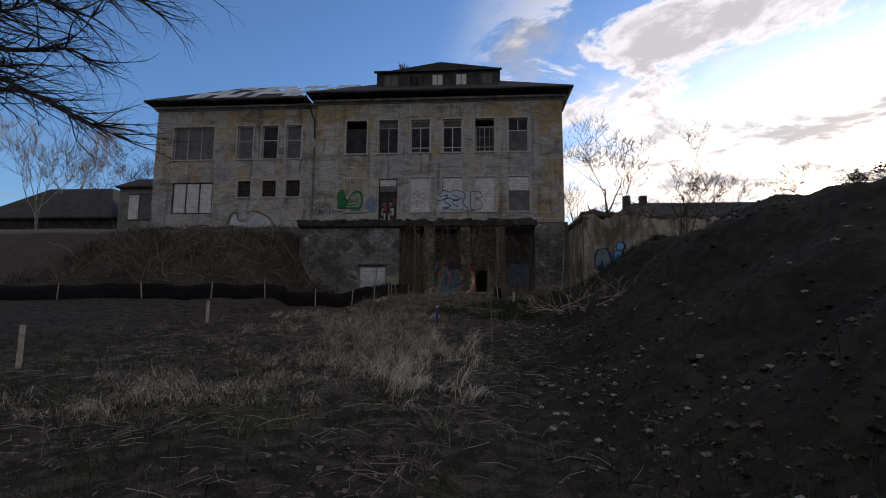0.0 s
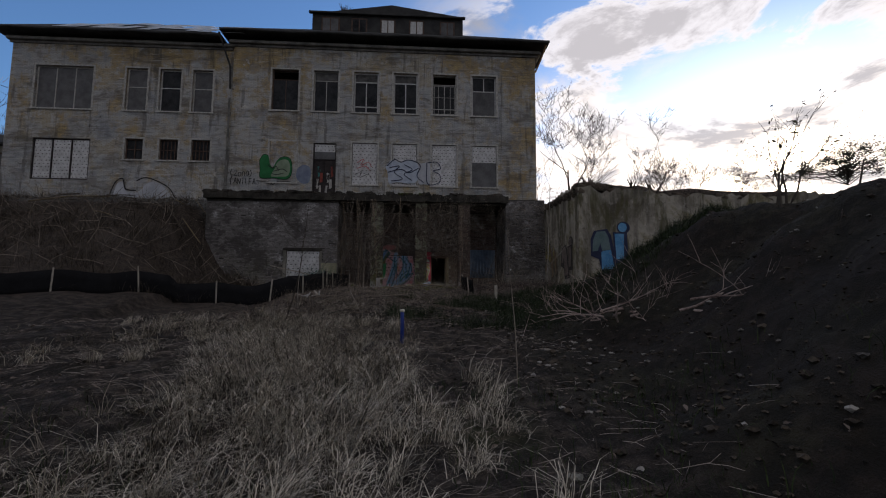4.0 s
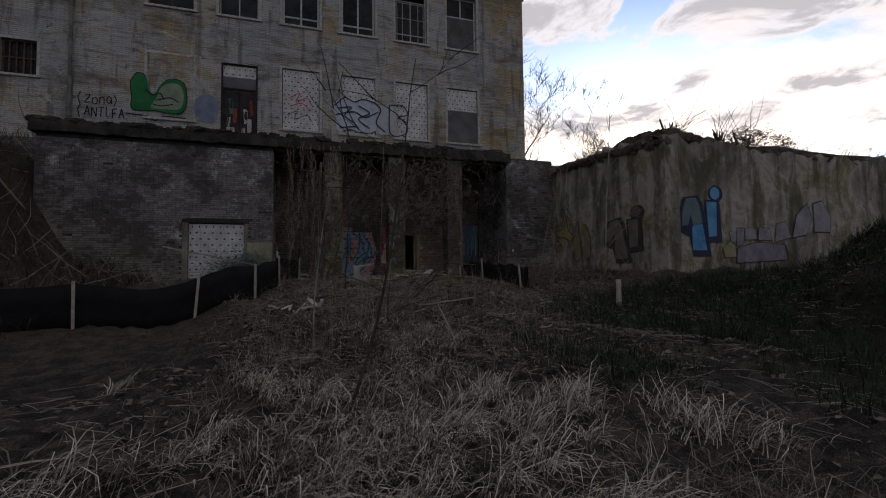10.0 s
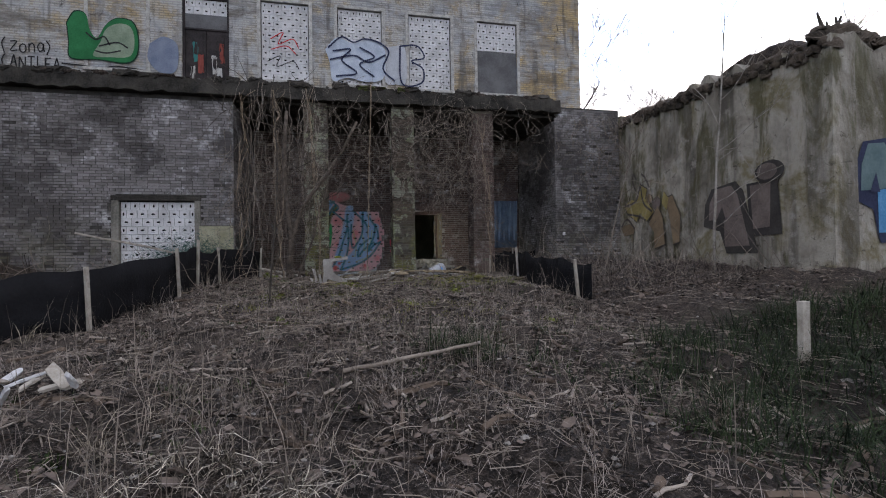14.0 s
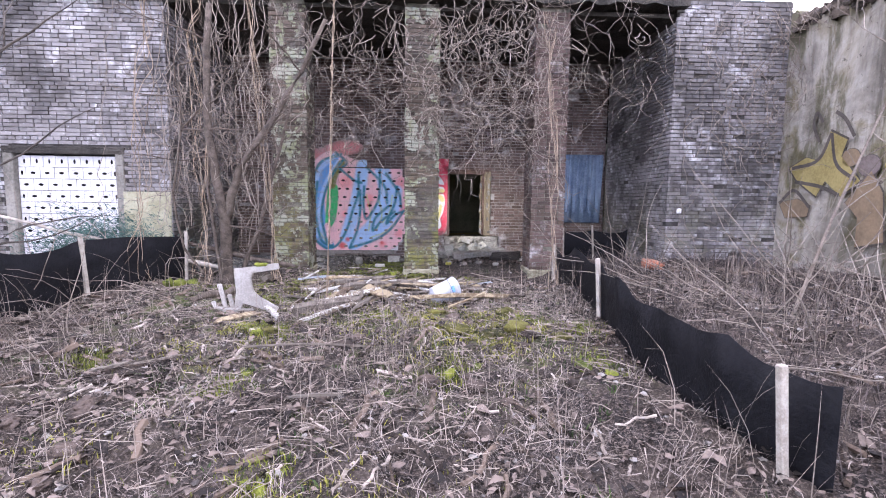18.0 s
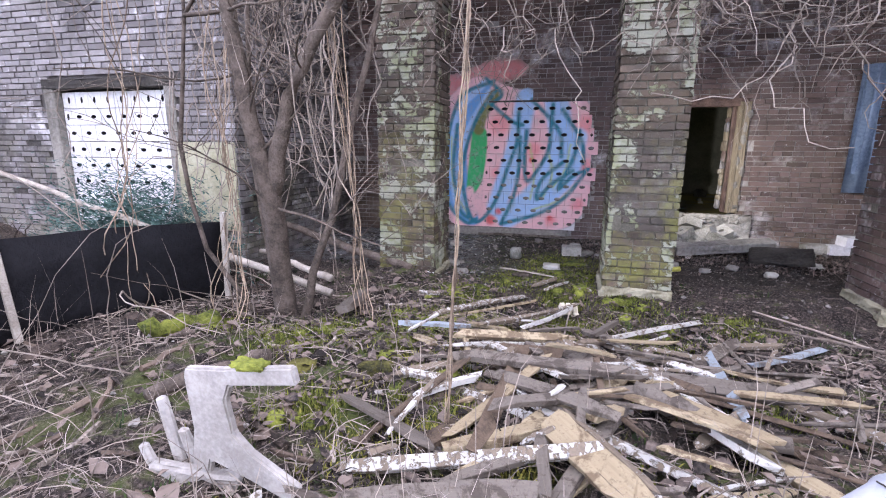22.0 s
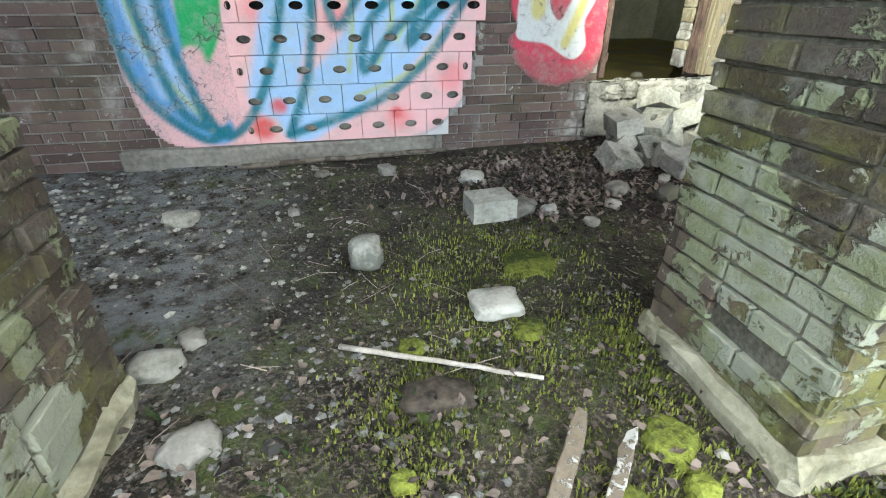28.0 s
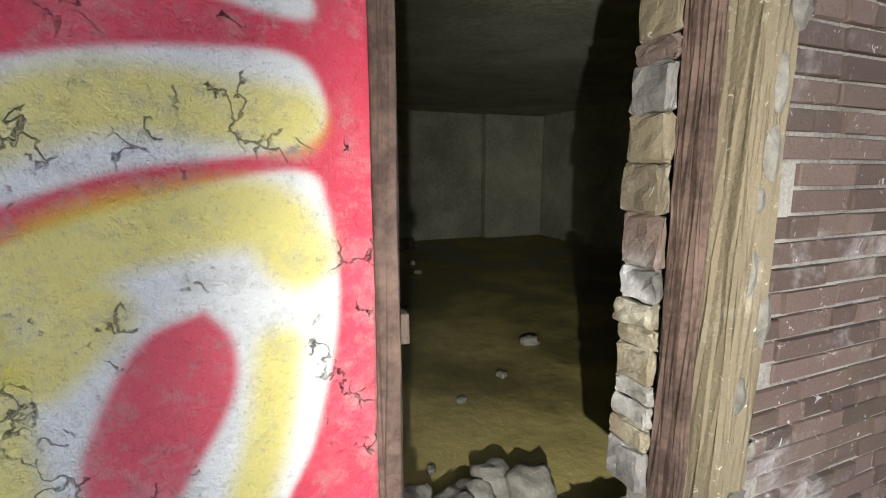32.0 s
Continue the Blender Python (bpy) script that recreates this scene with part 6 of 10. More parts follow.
for pts, col in (([(29.78, 4.45), (29.43, 4.27), (29.52, 4.02), (29.13, 3.61), (29.47, 3.38), (29.81, 3.64), (29.98, 3.39), (30.45, 3.67), (30.67, 3.91), (30.27, 4.07), (29.98, 3.99), (29.88, 4.21)], SPRAY_YELLOW), ([(30.88, 3.29), (30.4, 3.35), (30.1, 3.23), (30.15, 3.04), (30.68, 3.0)], BROWN_SPRAY), ([(29.15, 3.52), (28.95, 3.75), (28.73, 3.42), (28.65, 2.71), (29.12, 2.6), (29.12, 3.05), (29.37, 3.28)], BROWN_SPRAY), (oval(29.34, 3.98, 0.17, 0.14, 14), BROWN_SPRAY), (oval(29.0, 3.83, 0.19, 0.16, 14), ("faded_grey_pink_spray", (0.11, 0.09, 0.08), (0.22, 0.18, 0.165))), ([(28.6, 3.9), (28.3, 3.95), (28.0, 3.4), (28.05, 2.75), (28.3, 2.7), (28.4, 3.3)], BROWN_SPRAY), ([(28.65, 4.1), (28.75, 3.8), (28.55, 3.6), (28.45, 3.9)], SPRAY_YELLOW)):
    mu, mv = sum(p[0] for p in pts) / len(pts), sum(p[1] for p in pts) / len(pts)
    flat_shape(g, "outline", ("faint_dark_spray", (0.06, 0.052, 0.045), (0.12, 0.105, 0.09)), [(mu + (a - mu) * 1.06, mv + (b - mv) * 1.06) for a, b in pts], on_side, 0.02)
    flat_shape(g, "fill", col, pts, on_side, 0.026)
for line in ([(29.2, 3.62), (29.6, 3.9), (29.75, 4.42)], [(29.75, 4.42), (30.0, 4.0), (30.6, 3.9)], [(29.5, 3.4), (29.9, 3.55), (30.5, 3.66)], [(30.1, 3.2), (30.5, 3.5), (30.85, 3.28)], [(29.3, 4.3), (29.5, 4.6), (29.7, 4.75)], [(30.0, 4.3), (30.15, 4.6), (30.1, 4.8), (29.95, 4.62)]):
    c = curve_through(line, 8)
    d = np.gradient(c, axis=0)
    d /= np.maximum(np.hypot(*d.T)[:, None], 1e-6)
    w = np.stack([-d[:, 1], d[:, 0]], -1) * 0.03
    vs = [tuple(Vector(on_side(*q)) + put_out * 0.03) for q in [*(c + w), *(c - w)]]
    part("stroke", mesh_of("stroke", vs, [(q, q + 1, len(c) + q + 1, len(c) + q) for q in range(len(c) - 1)], [bpy.data.materials["faint_dark_spray"]]), None, g)
put_out = Vector((0, -1, 0))
g = thing("graffiti", "row of pale violet block letters with dark outlines", "graffiti")
side_put = lambda u, v: (u, ry, v)  # noqa: E731
PALE_VIOLET, OCHRE_GREY = ("violet_grey_spray", (0.17, 0.16, 0.18), (0.34, 0.325, 0.355)), ("ochre_grey_spray", (0.20, 0.18, 0.10), (0.34, 0.30, 0.18))
for pts, col in (([(7.66, 2.84), (7.95, 3.05), (8.14, 3.0), (8.16, 2.58), (7.73, 2.56)], OCHRE_GREY), ([(7.93, 3.3), (8.02, 3.38), (8.12, 3.3), (8.16, 2.95), (8.0, 3.0)], PALE_VIOLET), ([(8.22, 2.9), (8.24, 3.45), (8.47, 3.45), (8.47, 2.98)], PALE_VIOLET), ([(8.56, 3.1), (8.56, 3.42), (8.72, 3.48), (8.99, 3.43), (9.03, 3.12)], PALE_VIOLET), ([(9.1, 3.1), (9.15, 3.5), (9.6, 3.45), (9.65, 3.1)], PALE_VIOLET), ([(8.2, 2.4), (8.25, 2.84), (8.9, 3.0), (9.4, 3.02), (10.2, 2.95), (10.3, 2.5)], ("slate_violet_spray", (0.13, 0.12, 0.15), (0.28, 0.26, 0.31))), ([(9.8, 3.05), (9.9, 3.6), (10.3, 3.7), (10.5, 3.2)], PALE_VIOLET), ([(10.6, 3.2), (10.8, 3.9), (11.3, 4.3), (11.5, 3.8), (11.2, 3.3)], PALE_VIOLET), ([(11.6, 3.4), (11.6, 4.3), (12.0, 4.4), (12.4, 3.9), (12.3, 3.4)], PALE_VIOLET)):
    mx, mz = sum(p[0] for p in pts) / len(pts), sum(p[1] for p in pts) / len(pts)
    flat_shape(g, "outline", ("soft_black_spray", (0.035, 0.032, 0.03), (0.07, 0.064, 0.06)), [(mx + (a - mx) * 1.08, mz + (b - mz) * 1.08) for a, b in pts], side_put)
    flat_shape(g, "fill", col, pts, side_put, 0.006)

# ---- the window and the room behind it ----
LIME_COAT = material("dirty_lime_coat", grained((0.10, 0.095, 0.08), (0.36, 0.345, 0.30), 6, 45, 0.006, 0.4))
win = tagged(new("window_porch"), "open window hole with rotten brown frame and broken sill", "window", kind="structure")
PEELING = material("peeling_cream_wood", brick_look((0.10, 0.08, 0.055), (0.24, 0.20, 0.13), (0.50, 0.48, 0.39), 0.10))
part("frame_left", box_bm((0.015, WALL_Y - 0.03, 2.40), (0.062, WALL_Y + 0.14, 4.05), 0.006, 0.003, 6, 1), FRAME_DARK, win, "rotten brown frame board")
part("frame_strip", box_bm((0.062, WALL_Y + 0.03, 2.42), (0.078, WALL_Y + 0.12, 4.03), 0.004, 0.002, 6, 2), FRAME_DARK, win)
part("frame_head", box_bm((0.015, WALL_Y - 0.02, 3.94), (1.06, WALL_Y + 0.14, 4.05), 0.006, 0.003, 6, 3), FRAME_DARK, win)
for k, (x0, x1, y0, y1) in enumerate(((0.915, 0.95, 0.06, 0.16), (0.953, 1.00, -0.03, 0.10), (1.003, 1.10, -0.02, 0.05))):
    part("frame_right", box_bm((x0, WALL_Y + y0, 2.40), (x1, WALL_Y + y1, 4.0), 0.006, 0.006, 9, 10 + k), (FRAME_DARK, PEELING, PEELING)[k], win, "split and peeling frame board" if k else "")
r = random.Random(77)
z = 2.44
while z < 3.98:
    h = r.uniform(0.06, 0.16)
    part("broken_brick", box_bm((0.868 + r.uniform(-0.016, 0.014), WALL_Y + 0.15, z), (0.905, WALL_Y + 0.29, min(z + h, 4.0) - 0.006), 0.008, 0.006, 2, int(z * 100)), (PEELING if r.random() < 0.8 else BRICK_PALE) if r.random() < 0.6 else BRICK_BACK, win)
    z += h
for k in range(9):
    z = 2.5 + 0.165 * k + r.uniform(-0.03, 0.03)
    bm = bmesh.new()
    n, wide_, tall_ = 11, r.uniform(0.022, 0.05), r.uniform(0.03, 0.085)
    c = bm.verts.new((1.05 + r.uniform(-0.04, 0.06), WALL_Y - 0.036, z))
    ring = [bm.verts.new((c.co.x + math.cos(q * 2 * math.pi / n) * wide_ * r.uniform(0.72, 1.12), WALL_Y - 0.022, z + math.sin(q * 2 * math.pi / n) * tall_ * r.uniform(0.72, 1.12))) for q in range(n)]
    for q in range(n):
        bm.faces.new((c, ring[q], ring[(q + 1) % n]))
    part("plaster_flake", bm, CONCRETE, win)
for k in range(7):
    x = 0.06 + 0.155 * k
    part("sill_stone", box_bm((x, WALL_Y - 0.05 + r.uniform(-0.03, 0.03), 2.22 + r.uniform(-0.02, 0.02)), (x + 0.17, WALL_Y + 0.16 + r.uniform(-0.05, 0.08), 2.345 + r.uniform(-0.04, 0.03)), 0.03, 0.014, 4, 30 + k), LIME_COAT, win)
part("sill_plaster", box_bm((-0.05, WALL_Y - 0.03, 1.93), (1.30, WALL_Y + 0.008, 2.37), 0.010, 0.013, 16, 5), LIME_COAT, win, "lumpy pale lime coat below the window", smooth=True)
ROOM = material("damp_room_plaster", grained((0.32, 0.33, 0.26), (0.60, 0.61, 0.50), 1.3, 18, 0.01))
room_floor = tagged(new("floor_room"), "wet olive mud floor with puddles and stones", "floor", kind="structure")
def mud_look(t, pos, bsdf):
    a = noise_tex(t, pos, 0.9, 5, 0.6)
    b = noise_tex(t, pos, 12, 4, 0.6)
    col = mix_rgb(t, step01(t, a, 0.38, 0.62), (0.16, 0.14, 0.055), (0.42, 0.36, 0.14))
    rgh = math_node(t, "ADD", math_node(t, "MULTIPLY", step01(t, a, 0.4, 0.6), 0.5), 0.35)
    t.links.new(rgh, bsdf.inputs["Roughness"])
    return col, b, 0.01
part("mud", box_bm((-3.0, WALL_Y + 0.43, 1.9), (6.1, 46.5, 2.02)), material("wet_olive_mud", mud_look), room_floor)
for nm, lo, hi in (("wall_room_back", (-3.0, 42.2, 2.02), (6.1, 42.4, 4.6)), ("wall_room_left", (-3.0, WALL_Y + 0.43, 2.02), (-2.8, 42.2, 4.6)), ("wall_room_right", (5.75, WALL_Y + 0.43, 2.02), (5.95, 42.2, 4.6))):
    tagged(new(nm, None), "damp grey-green plaster wall of the cellar room", "wall", kind="structure")
    part("plaster", box_bm(lo, hi), ROOM, bpy.data.objects[nm])
tagged(new("ceiling_room", mesh_of("ceiling_room", [(x, y, z) for z in (4.6, 4.8) for x, y in ((-3.0, WALL_Y + 0.43), (6.1, WALL_Y + 0.43), (6.1, 46.5), (-3.0, 46.5))], [(3, 2, 1, 0), (4, 5, 6, 7), (0, 1, 5, 4), (1, 2, 6, 5), (2, 3, 7, 6), (3, 0, 4, 7)], [ROOM])), "grey board-marked concrete ceiling of the cellar room", "ceiling", kind="structure")
pil = thing("pilaster", "shallow plaster pilaster in the cellar room", "pilaster")
part("shaft", box_bm((4.35, 41.95, 2.02), (5.74, 42.19, 4.59), 0.02), ROOM, pil)
# corrugated sheet
sheet = thing("corrugated_sheet", "blue-grey corrugated metal sheet fixed over the wall", "metal sheet")
bm = bmesh.new()
cols = []
for k in range(65):
    x = 2.34 + 1.56 * k / 64
    y = WALL_Y - 0.06 + 0.018 * math.sin(k * 2 * math.pi / 8)
    cols.append([bm.verts.new((x + 0.05 * (z > 3), y, z)) for z in (2.75, 4.45)] + [bm.verts.new((x, y + 0.004, z)) for z in (2.75, 4.45)])
for a, b in zip(cols, cols[1:]):
    bm.faces.new((a[0], b[0], b[1], a[1]))
    bm.faces.new((b[2], a[2], a[3], b[3]))
    bm.faces.new((a[2], b[2], b[0], a[0]))
    bm.faces.new((a[1], b[1], b[3], a[3]))
part("sheet", bm, material("blue_grey_sheet_metal", grained((0.12, 0.17, 0.25), (0.26, 0.34, 0.44), 2, 30, 0.002), rough=0.5, metal=0.2), sheet, smooth=True)

# ---- plants: dead grass, litter, moss ----
RNG = np.random.default_rng(17)


def blade_mesh(name, x, y, length, width, bend, mat, heading=None, lift=0.0):
    """Arching blades: two strips and a tip each, rooted on the ground."""
    n = len(x)
    z = ground_z(x, y) + lift
    h = RNG.uniform(0, 2 * math.pi, n) if heading is None else heading
    turn = RNG.normal(0, 0.35, n)
    root = np.stack([x, y, z - 0.02], -1)
    rows, p = [], root
    for k, (lean, w) in enumerate(((0.0, 1.0), (0.45, 0.9), (1.0, 0.7), (1.55, 0.0))):
        hk = h + turn * k
        if k:
            a = np.minimum(bend * lean, 2.3)
            p = p + (length / 3)[:, None] * np.stack([np.cos(hk) * np.sin(a), np.sin(hk) * np.sin(a), np.cos(a)], -1)
            p[:, 2] = np.maximum(p[:, 2], z + 0.006 * k + 0.004)
        s = np.stack([-np.sin(hk), np.cos(hk), np.zeros(n)], -1) * (width * w / 2)[:, None]
        rows += [p - s, p + s] if w else [p]
    V = np.stack(rows, 1).reshape(-1, 3)
    k = np.arange(n)[:, None] * 7
    F = [tuple(q) for f in ((0, 1, 3, 2), (2, 3, 5, 4), (4, 5, 6)) for q in (k + np.array(f)).tolist()]
    return mesh_of(name, V.tolist(), F, [mat])


def tufts(count, per, x0, x1, y0, y1, wide=0.06, keep=None):
    """Roots and headings of blades in tufts that splay outwards."""
    cx, cy = RNG.uniform(x0, x1, count), RNG.uniform(y0, y1, count)
    if keep is not None:
        k = keep(cx, cy)
        cx, cy = cx[k], cy[k]
    n = len(cx) * per
    size = np.repeat(RNG.uniform(0.55, 1.3, len(cx)), per)
    h = RNG.uniform(0, 2 * math.pi, n)
    rad = np.abs(RNG.normal(0, wide, n))
    drift = np.repeat(RNG.normal(0, 0.05, (len(cx), 2)), per, 0)
    return np.repeat(cx, per) + np.cos(h) * rad + drift[:, 0], np.repeat(cy, per) + np.sin(h) * rad + drift[:, 1], h + np.repeat(RNG.normal(0, 0.5, len(cx)), per), size


def limb(start, way, length, radius, r, bend=0.25, droop=0.0, n=7):
    pts, rad = [Vector(start)], [radius]
    d = Vector(way).normalized()
    for k in range(1, n):
        d = (d + Vector((r.uniform(-1, 1), r.uniform(-1, 1), r.uniform(-1, 1) - droop)) * bend).normalized()
        pts.append(pts[-1] + d * length / (n - 1))
        rad.append(radius * (1 - 0.75 * k / (n - 1)))
    return pts, rad, d


def stuff(name, me, label, category):
    return tagged(new(name, me), label, category, kind="stuff")


def clumped(n, x0, x1, y0, y1, clumps, spread):
    cx, cy = RNG.uniform(x0, x1, clumps), RNG.uniform(y0, y1, clumps)
    k = RNG.integers(0, clumps, n)
    far = RNG.random(n) < 0.14
    x = np.where(far, RNG.uniform(x0, x1, n), cx[k] + RNG.normal(0, spread, n))
    y = np.where(far, RNG.uniform(y0, y1, n), cy[k] + RNG.normal(0, spread, n))
    return x, y


def off_path(x, y, keep):
    return x[keep], y[keep]


GRASS_DARK = material("dull_green_grass", grained((0.010, 0.019, 0.006), (0.048, 0.075, 0.02), 2, 30, 0.0, 0.8))
MOSS = material("bright_moss", grained((0.030, 0.042, 0.008), (0.215, 0.24, 0.040), 6, 60, 0.012, 0.8), rough=0.95)
LEAF_DEAD = material("dead_leaf", grained((0.013, 0.010, 0.008), (0.19, 0.15, 0.125), 3, 40, 0.002, 1.4), rough=0.8)
LITTER = material("brown_litter", grained((0.014, 0.011, 0.009), (0.30, 0.255, 0.215), 4, 50, 0.0, 1.5), rough=0.9)
STRAW_DULL = material("matted_dull_straw", grained((0.018, 0.015, 0.011), (0.16, 0.135, 0.105), 2, 30, 0.0, 1.2))
TWIG_PALE = material("bleached_twig", grained((0.15, 0.125, 0.11), (0.44, 0.38, 0.335), 5, 50, 0.002, 0.9))
LEAF_DARK = material("small_dark_leaf", grained((0.012, 0.014, 0.008), (0.05, 0.05, 0.025), 4, 40, 0.001, 0.7))

def straw_patch(x, y):
    """How thickly the pale straw grows: one broad swath slanting over the lot, small patches nearer."""
    middle = np.interp(y, [12.5, 15.5, 17.5, 19.0], [-2.45, -2.75, -3.6, -3.7])
    return np.exp(-((x - middle) / 1.4) ** 4 - ((y - 14.6) / 4.2) ** 2) + 0.22 * np.exp(-((x + 4.4) / 2.4) ** 4 - ((y - 15.8) / 1.8) ** 2) + 0.35 * np.exp(-((x + 1.5) / 1.3) ** 2 - ((y - 7.4) / 1.2) ** 2) + 0.5 * np.exp(-((x + 4.6) / 1.2) ** 2 - ((y - 6.6) / 0.9) ** 2) + 0.35 * np.exp(-((x + 2.2) / 2.6) ** 2 - ((y - 10.5) / 1.6) ** 2)


def lot(x, y):
    """Where the dry grass stands: in drifts, thin towards the sides."""
    drift = np.sin(x * 0.7 + 1) * np.sin(y * 0.55 + 0.5) + 0.6 * np.sin(x * 1.7 - y * 0.9) + RNG.normal(0, 0.25, len(x))
    return (x < 0.1 - 0.6 * np.sin(y * 0.8)) & ~((x > -6) & (x < -0.5) & (y < 4)) & (drift > -0.25 + 0.5 * smooth01(-5.0, -8.0, x) + 0.5 * smooth01(-0.5, 1.0, x))


x, y, h, size = tufts(1700, 42, -10.5, 1.6, 2.0, 23.5, 0.13, lambda x, y: lot(x, y) & (RNG.random(len(x)) < 0.05 + straw_patch(x, y)))
n = len(x)
stuff("dry_grass", blade_mesh("dry_grass", x, y, size * RNG.uniform(0.15, 0.6, n) * np.interp(y, [0, 12, 18, 24], [1, 1, 0.75, 0.6]), RNG.uniform(0.002, 0.0055, n), RNG.uniform(0.5, 2.2, n), STRAW, h), "arching pale dry grass in tufts", "grass")
x, y, h, size = tufts(1500, 18, -10.5, 1.2, 3.0, 21.5, 0.16, lambda x, y: lot(x, y) & (RNG.random(len(x)) < 0.3 + straw_patch(x, y)))
n = len(x)
stuff("dry_grass", blade_mesh("dry_grass", x, y, size * RNG.uniform(0.15, 0.5, n), RNG.uniform(0.005, 0.010, n), RNG.uniform(1.0, 2.2, n), STRAW_DULL, h), "matted dull dry grass", "grass")
# long swept straw in heavy drooping tufts
def swathe(x, y):
    d = np.sin(x * 1.1 + 0.7) * np.sin(y * 0.8 + 1.9) + 0.5 * np.sin(x * 2.3 + y * 1.4) + RNG.normal(0, 0.3, len(x))
    return (d > -0.45) & (RNG.random(len(x)) < 1.25 * straw_patch(x, y))


x, y, h, size = tufts(2600, 64, -8.5, 1.2, 5.0, 20.5, 0.11, swathe)
n = len(x)
sweep = 0.9 * np.sin(x * 0.9 + 2.0) + 0.8 * np.cos(y * 0.7) - 0.6
h = sweep + RNG.normal(0, 0.85, n)
stuff("dry_grass", blade_mesh("dry_grass", x, y, size * RNG.uniform(0.28, 0.68, n) * np.interp(y, [5, 12, 16, 20], [0.9, 1.0, 0.75, 0.5]), RNG.uniform(0.004, 0.0085, n), RNG.uniform(0.75, 1.7, n), material("bleached_long_straw", grained((0.06, 0.05, 0.037), (0.72, 0.65, 0.535), 2.5, 30, 0.0, 1.6)), h), "long bleached straw drooping in heavy tufts", "grass")
x, y = clumped(9000, -12, 3.5, 1.0, 12, 160, 0.3)
n = len(x)
stuff("low_grass", blade_mesh("low_grass", x, y, RNG.uniform(0.10, 0.3, n), RNG.uniform(0.005, 0.010, n), RNG.uniform(0.2, 1.2, n), GRASS_DARK), "short dark green grass", "grass")
x, y, h, size = tufts(1700, 24, -1.8, 7.0, 16.0, 22.6, 0.12, lambda x, y: np.sin(x * 1.9 + 0.6) * np.sin(y * 1.3) + RNG.normal(0, 0.3, len(x)) > 0.35 - 1.1 * smooth01(-0.6, 1.6, x))
n = len(x)
stuff("low_grass", blade_mesh("low_grass", x, y, size * RNG.uniform(0.14, 0.42, n), RNG.uniform(0.004, 0.010, n), RNG.uniform(0.3, 1.5, n), material("deep_green_grass", grained((0.008, 0.014, 0.006), (0.038, 0.058, 0.022), 2, 30, 0.0, 1.2)), h), "dark green grass at the foot of the rubble heap", "grass")
# litter on the rise before the porch
FENCE_LINE = [(1.80, 30.55), (1.52, 28.8), (1.31, 27.3), (1.10, 26.4), (1.07, 25.6), (1.13, 24.95), (1.36, 24.42)]


def fence_gap(x, y):
    """True off the strip under the film fence beside the weeds."""
    return (np.abs(x - np.interp(y, [p[1] for p in FENCE_LINE[::-1]], [p[0] for p in FENCE_LINE[::-1]])) > 0.08) | (y < 24.2)


x, y = clumped(26000, -5.5, 5.4, 17.8, 30.6, 900, 0.22)


def littered(x, y):
    """Where dead stems lie: the whole rise, thinning out towards the green foot of the heap."""
    return fence_gap(x, y) & ((y > 24.5) | (x < np.interp(y, [17.8, 20.5, 24.5], [-1.6, 0.0, 1.6]) + RNG.normal(0, 0.5, len(x))))


x, y = off_path(x, y, littered(x, y) & (y < 30.8))
n = len(x)
stuff("dead_stems", blade_mesh("dead_stems", x, y, RNG.uniform(0.05, 0.24, n), RNG.uniform(0.004, 0.011, n), RNG.uniform(0.9, 2.2, n), LITTER), "flattened brown stems and rotted straw", "dead stems")
x, y, h, size = tufts(950, 24, -5.2, 5.2, 17.8, 28.0, 0.09, littered)
n = len(x)
stuff("dead_stems", blade_mesh("dead_stems", x, y, size * RNG.uniform(0.08, 0.34, n), RNG.uniform(0.0015, 0.004, n), RNG.uniform(0.6, 1.9, n), TWIG_PALE, h), "bleached tufts of dead grass", "dead stems")
x, y = clumped(2600, -5.5, 5.4, 17.5, 28.5, 220, 0.35)
x, y = off_path(x, y, littered(x, y))
n = len(x)
stuff("dead_stems", blade_mesh("dead_stems", x, y, RNG.uniform(0.2, 0.75, n), RNG.uniform(0.003, 0.006, n), RNG.uniform(0.0, 0.8, n), TWIG), "upright thin dead weed stems", "dead stems")
x, y = clumped(9500, 1.5, 5.5, 24.2, 30.9, 110, 0.3)
keep = (x > 1.45) & (x < 5.5) & (y < 30.9) & fence_gap(x, y)
x, y = off_path(x, y, keep)
n = len(x)
stuff("dead_stems", blade_mesh("dead_stems", x, y, RNG.uniform(0.12, 0.5, n), RNG.uniform(0.003, 0.007, n), RNG.uniform(0.3, 1.8, n), material("dark_dead_weed", grained((0.012, 0.010, 0.009), (0.125, 0.10, 0.09), 4, 50, 0.0, 1.4))), "tangled dark dead weeds beyond the film fence", "dead stems")
# bark, rotten branches and wood chips strewn over the rise
def chunk_mesh(name, count, x0, x1, y0, y1, length, radius, mat, seed):
    r_, pieces = random.Random(seed), []
    for k in range(count):
        x, y = r_.uniform(x0, x1), r_.uniform(y0, y1)
        if not fence_gap(np.array([x]), np.array([y]))[0] or (y < 24 and x > 1.4):
            continue
        L, a = r_.uniform(*length), r_.uniform(0, 6.28)
        pts = []
        for q in range(5):
            f = q / 4 - 0.5
            px, py = x + L * f * math.cos(a) + r_.uniform(-0.06, 0.06) * L, y + L * f * math.sin(a) + r_.uniform(-0.06, 0.06) * L
            pts.append((px, py, gz(px, py) + 0.012 + 0.08 * L * r_.random() * (q == 4)))
        R = r_.uniform(*radius)
        pieces.append(tube(pts, [R * r_.uniform(0.7, 1.1) for _ in range(5)], 5))
    return mesh_of(name, *gather(pieces), [mat], False)


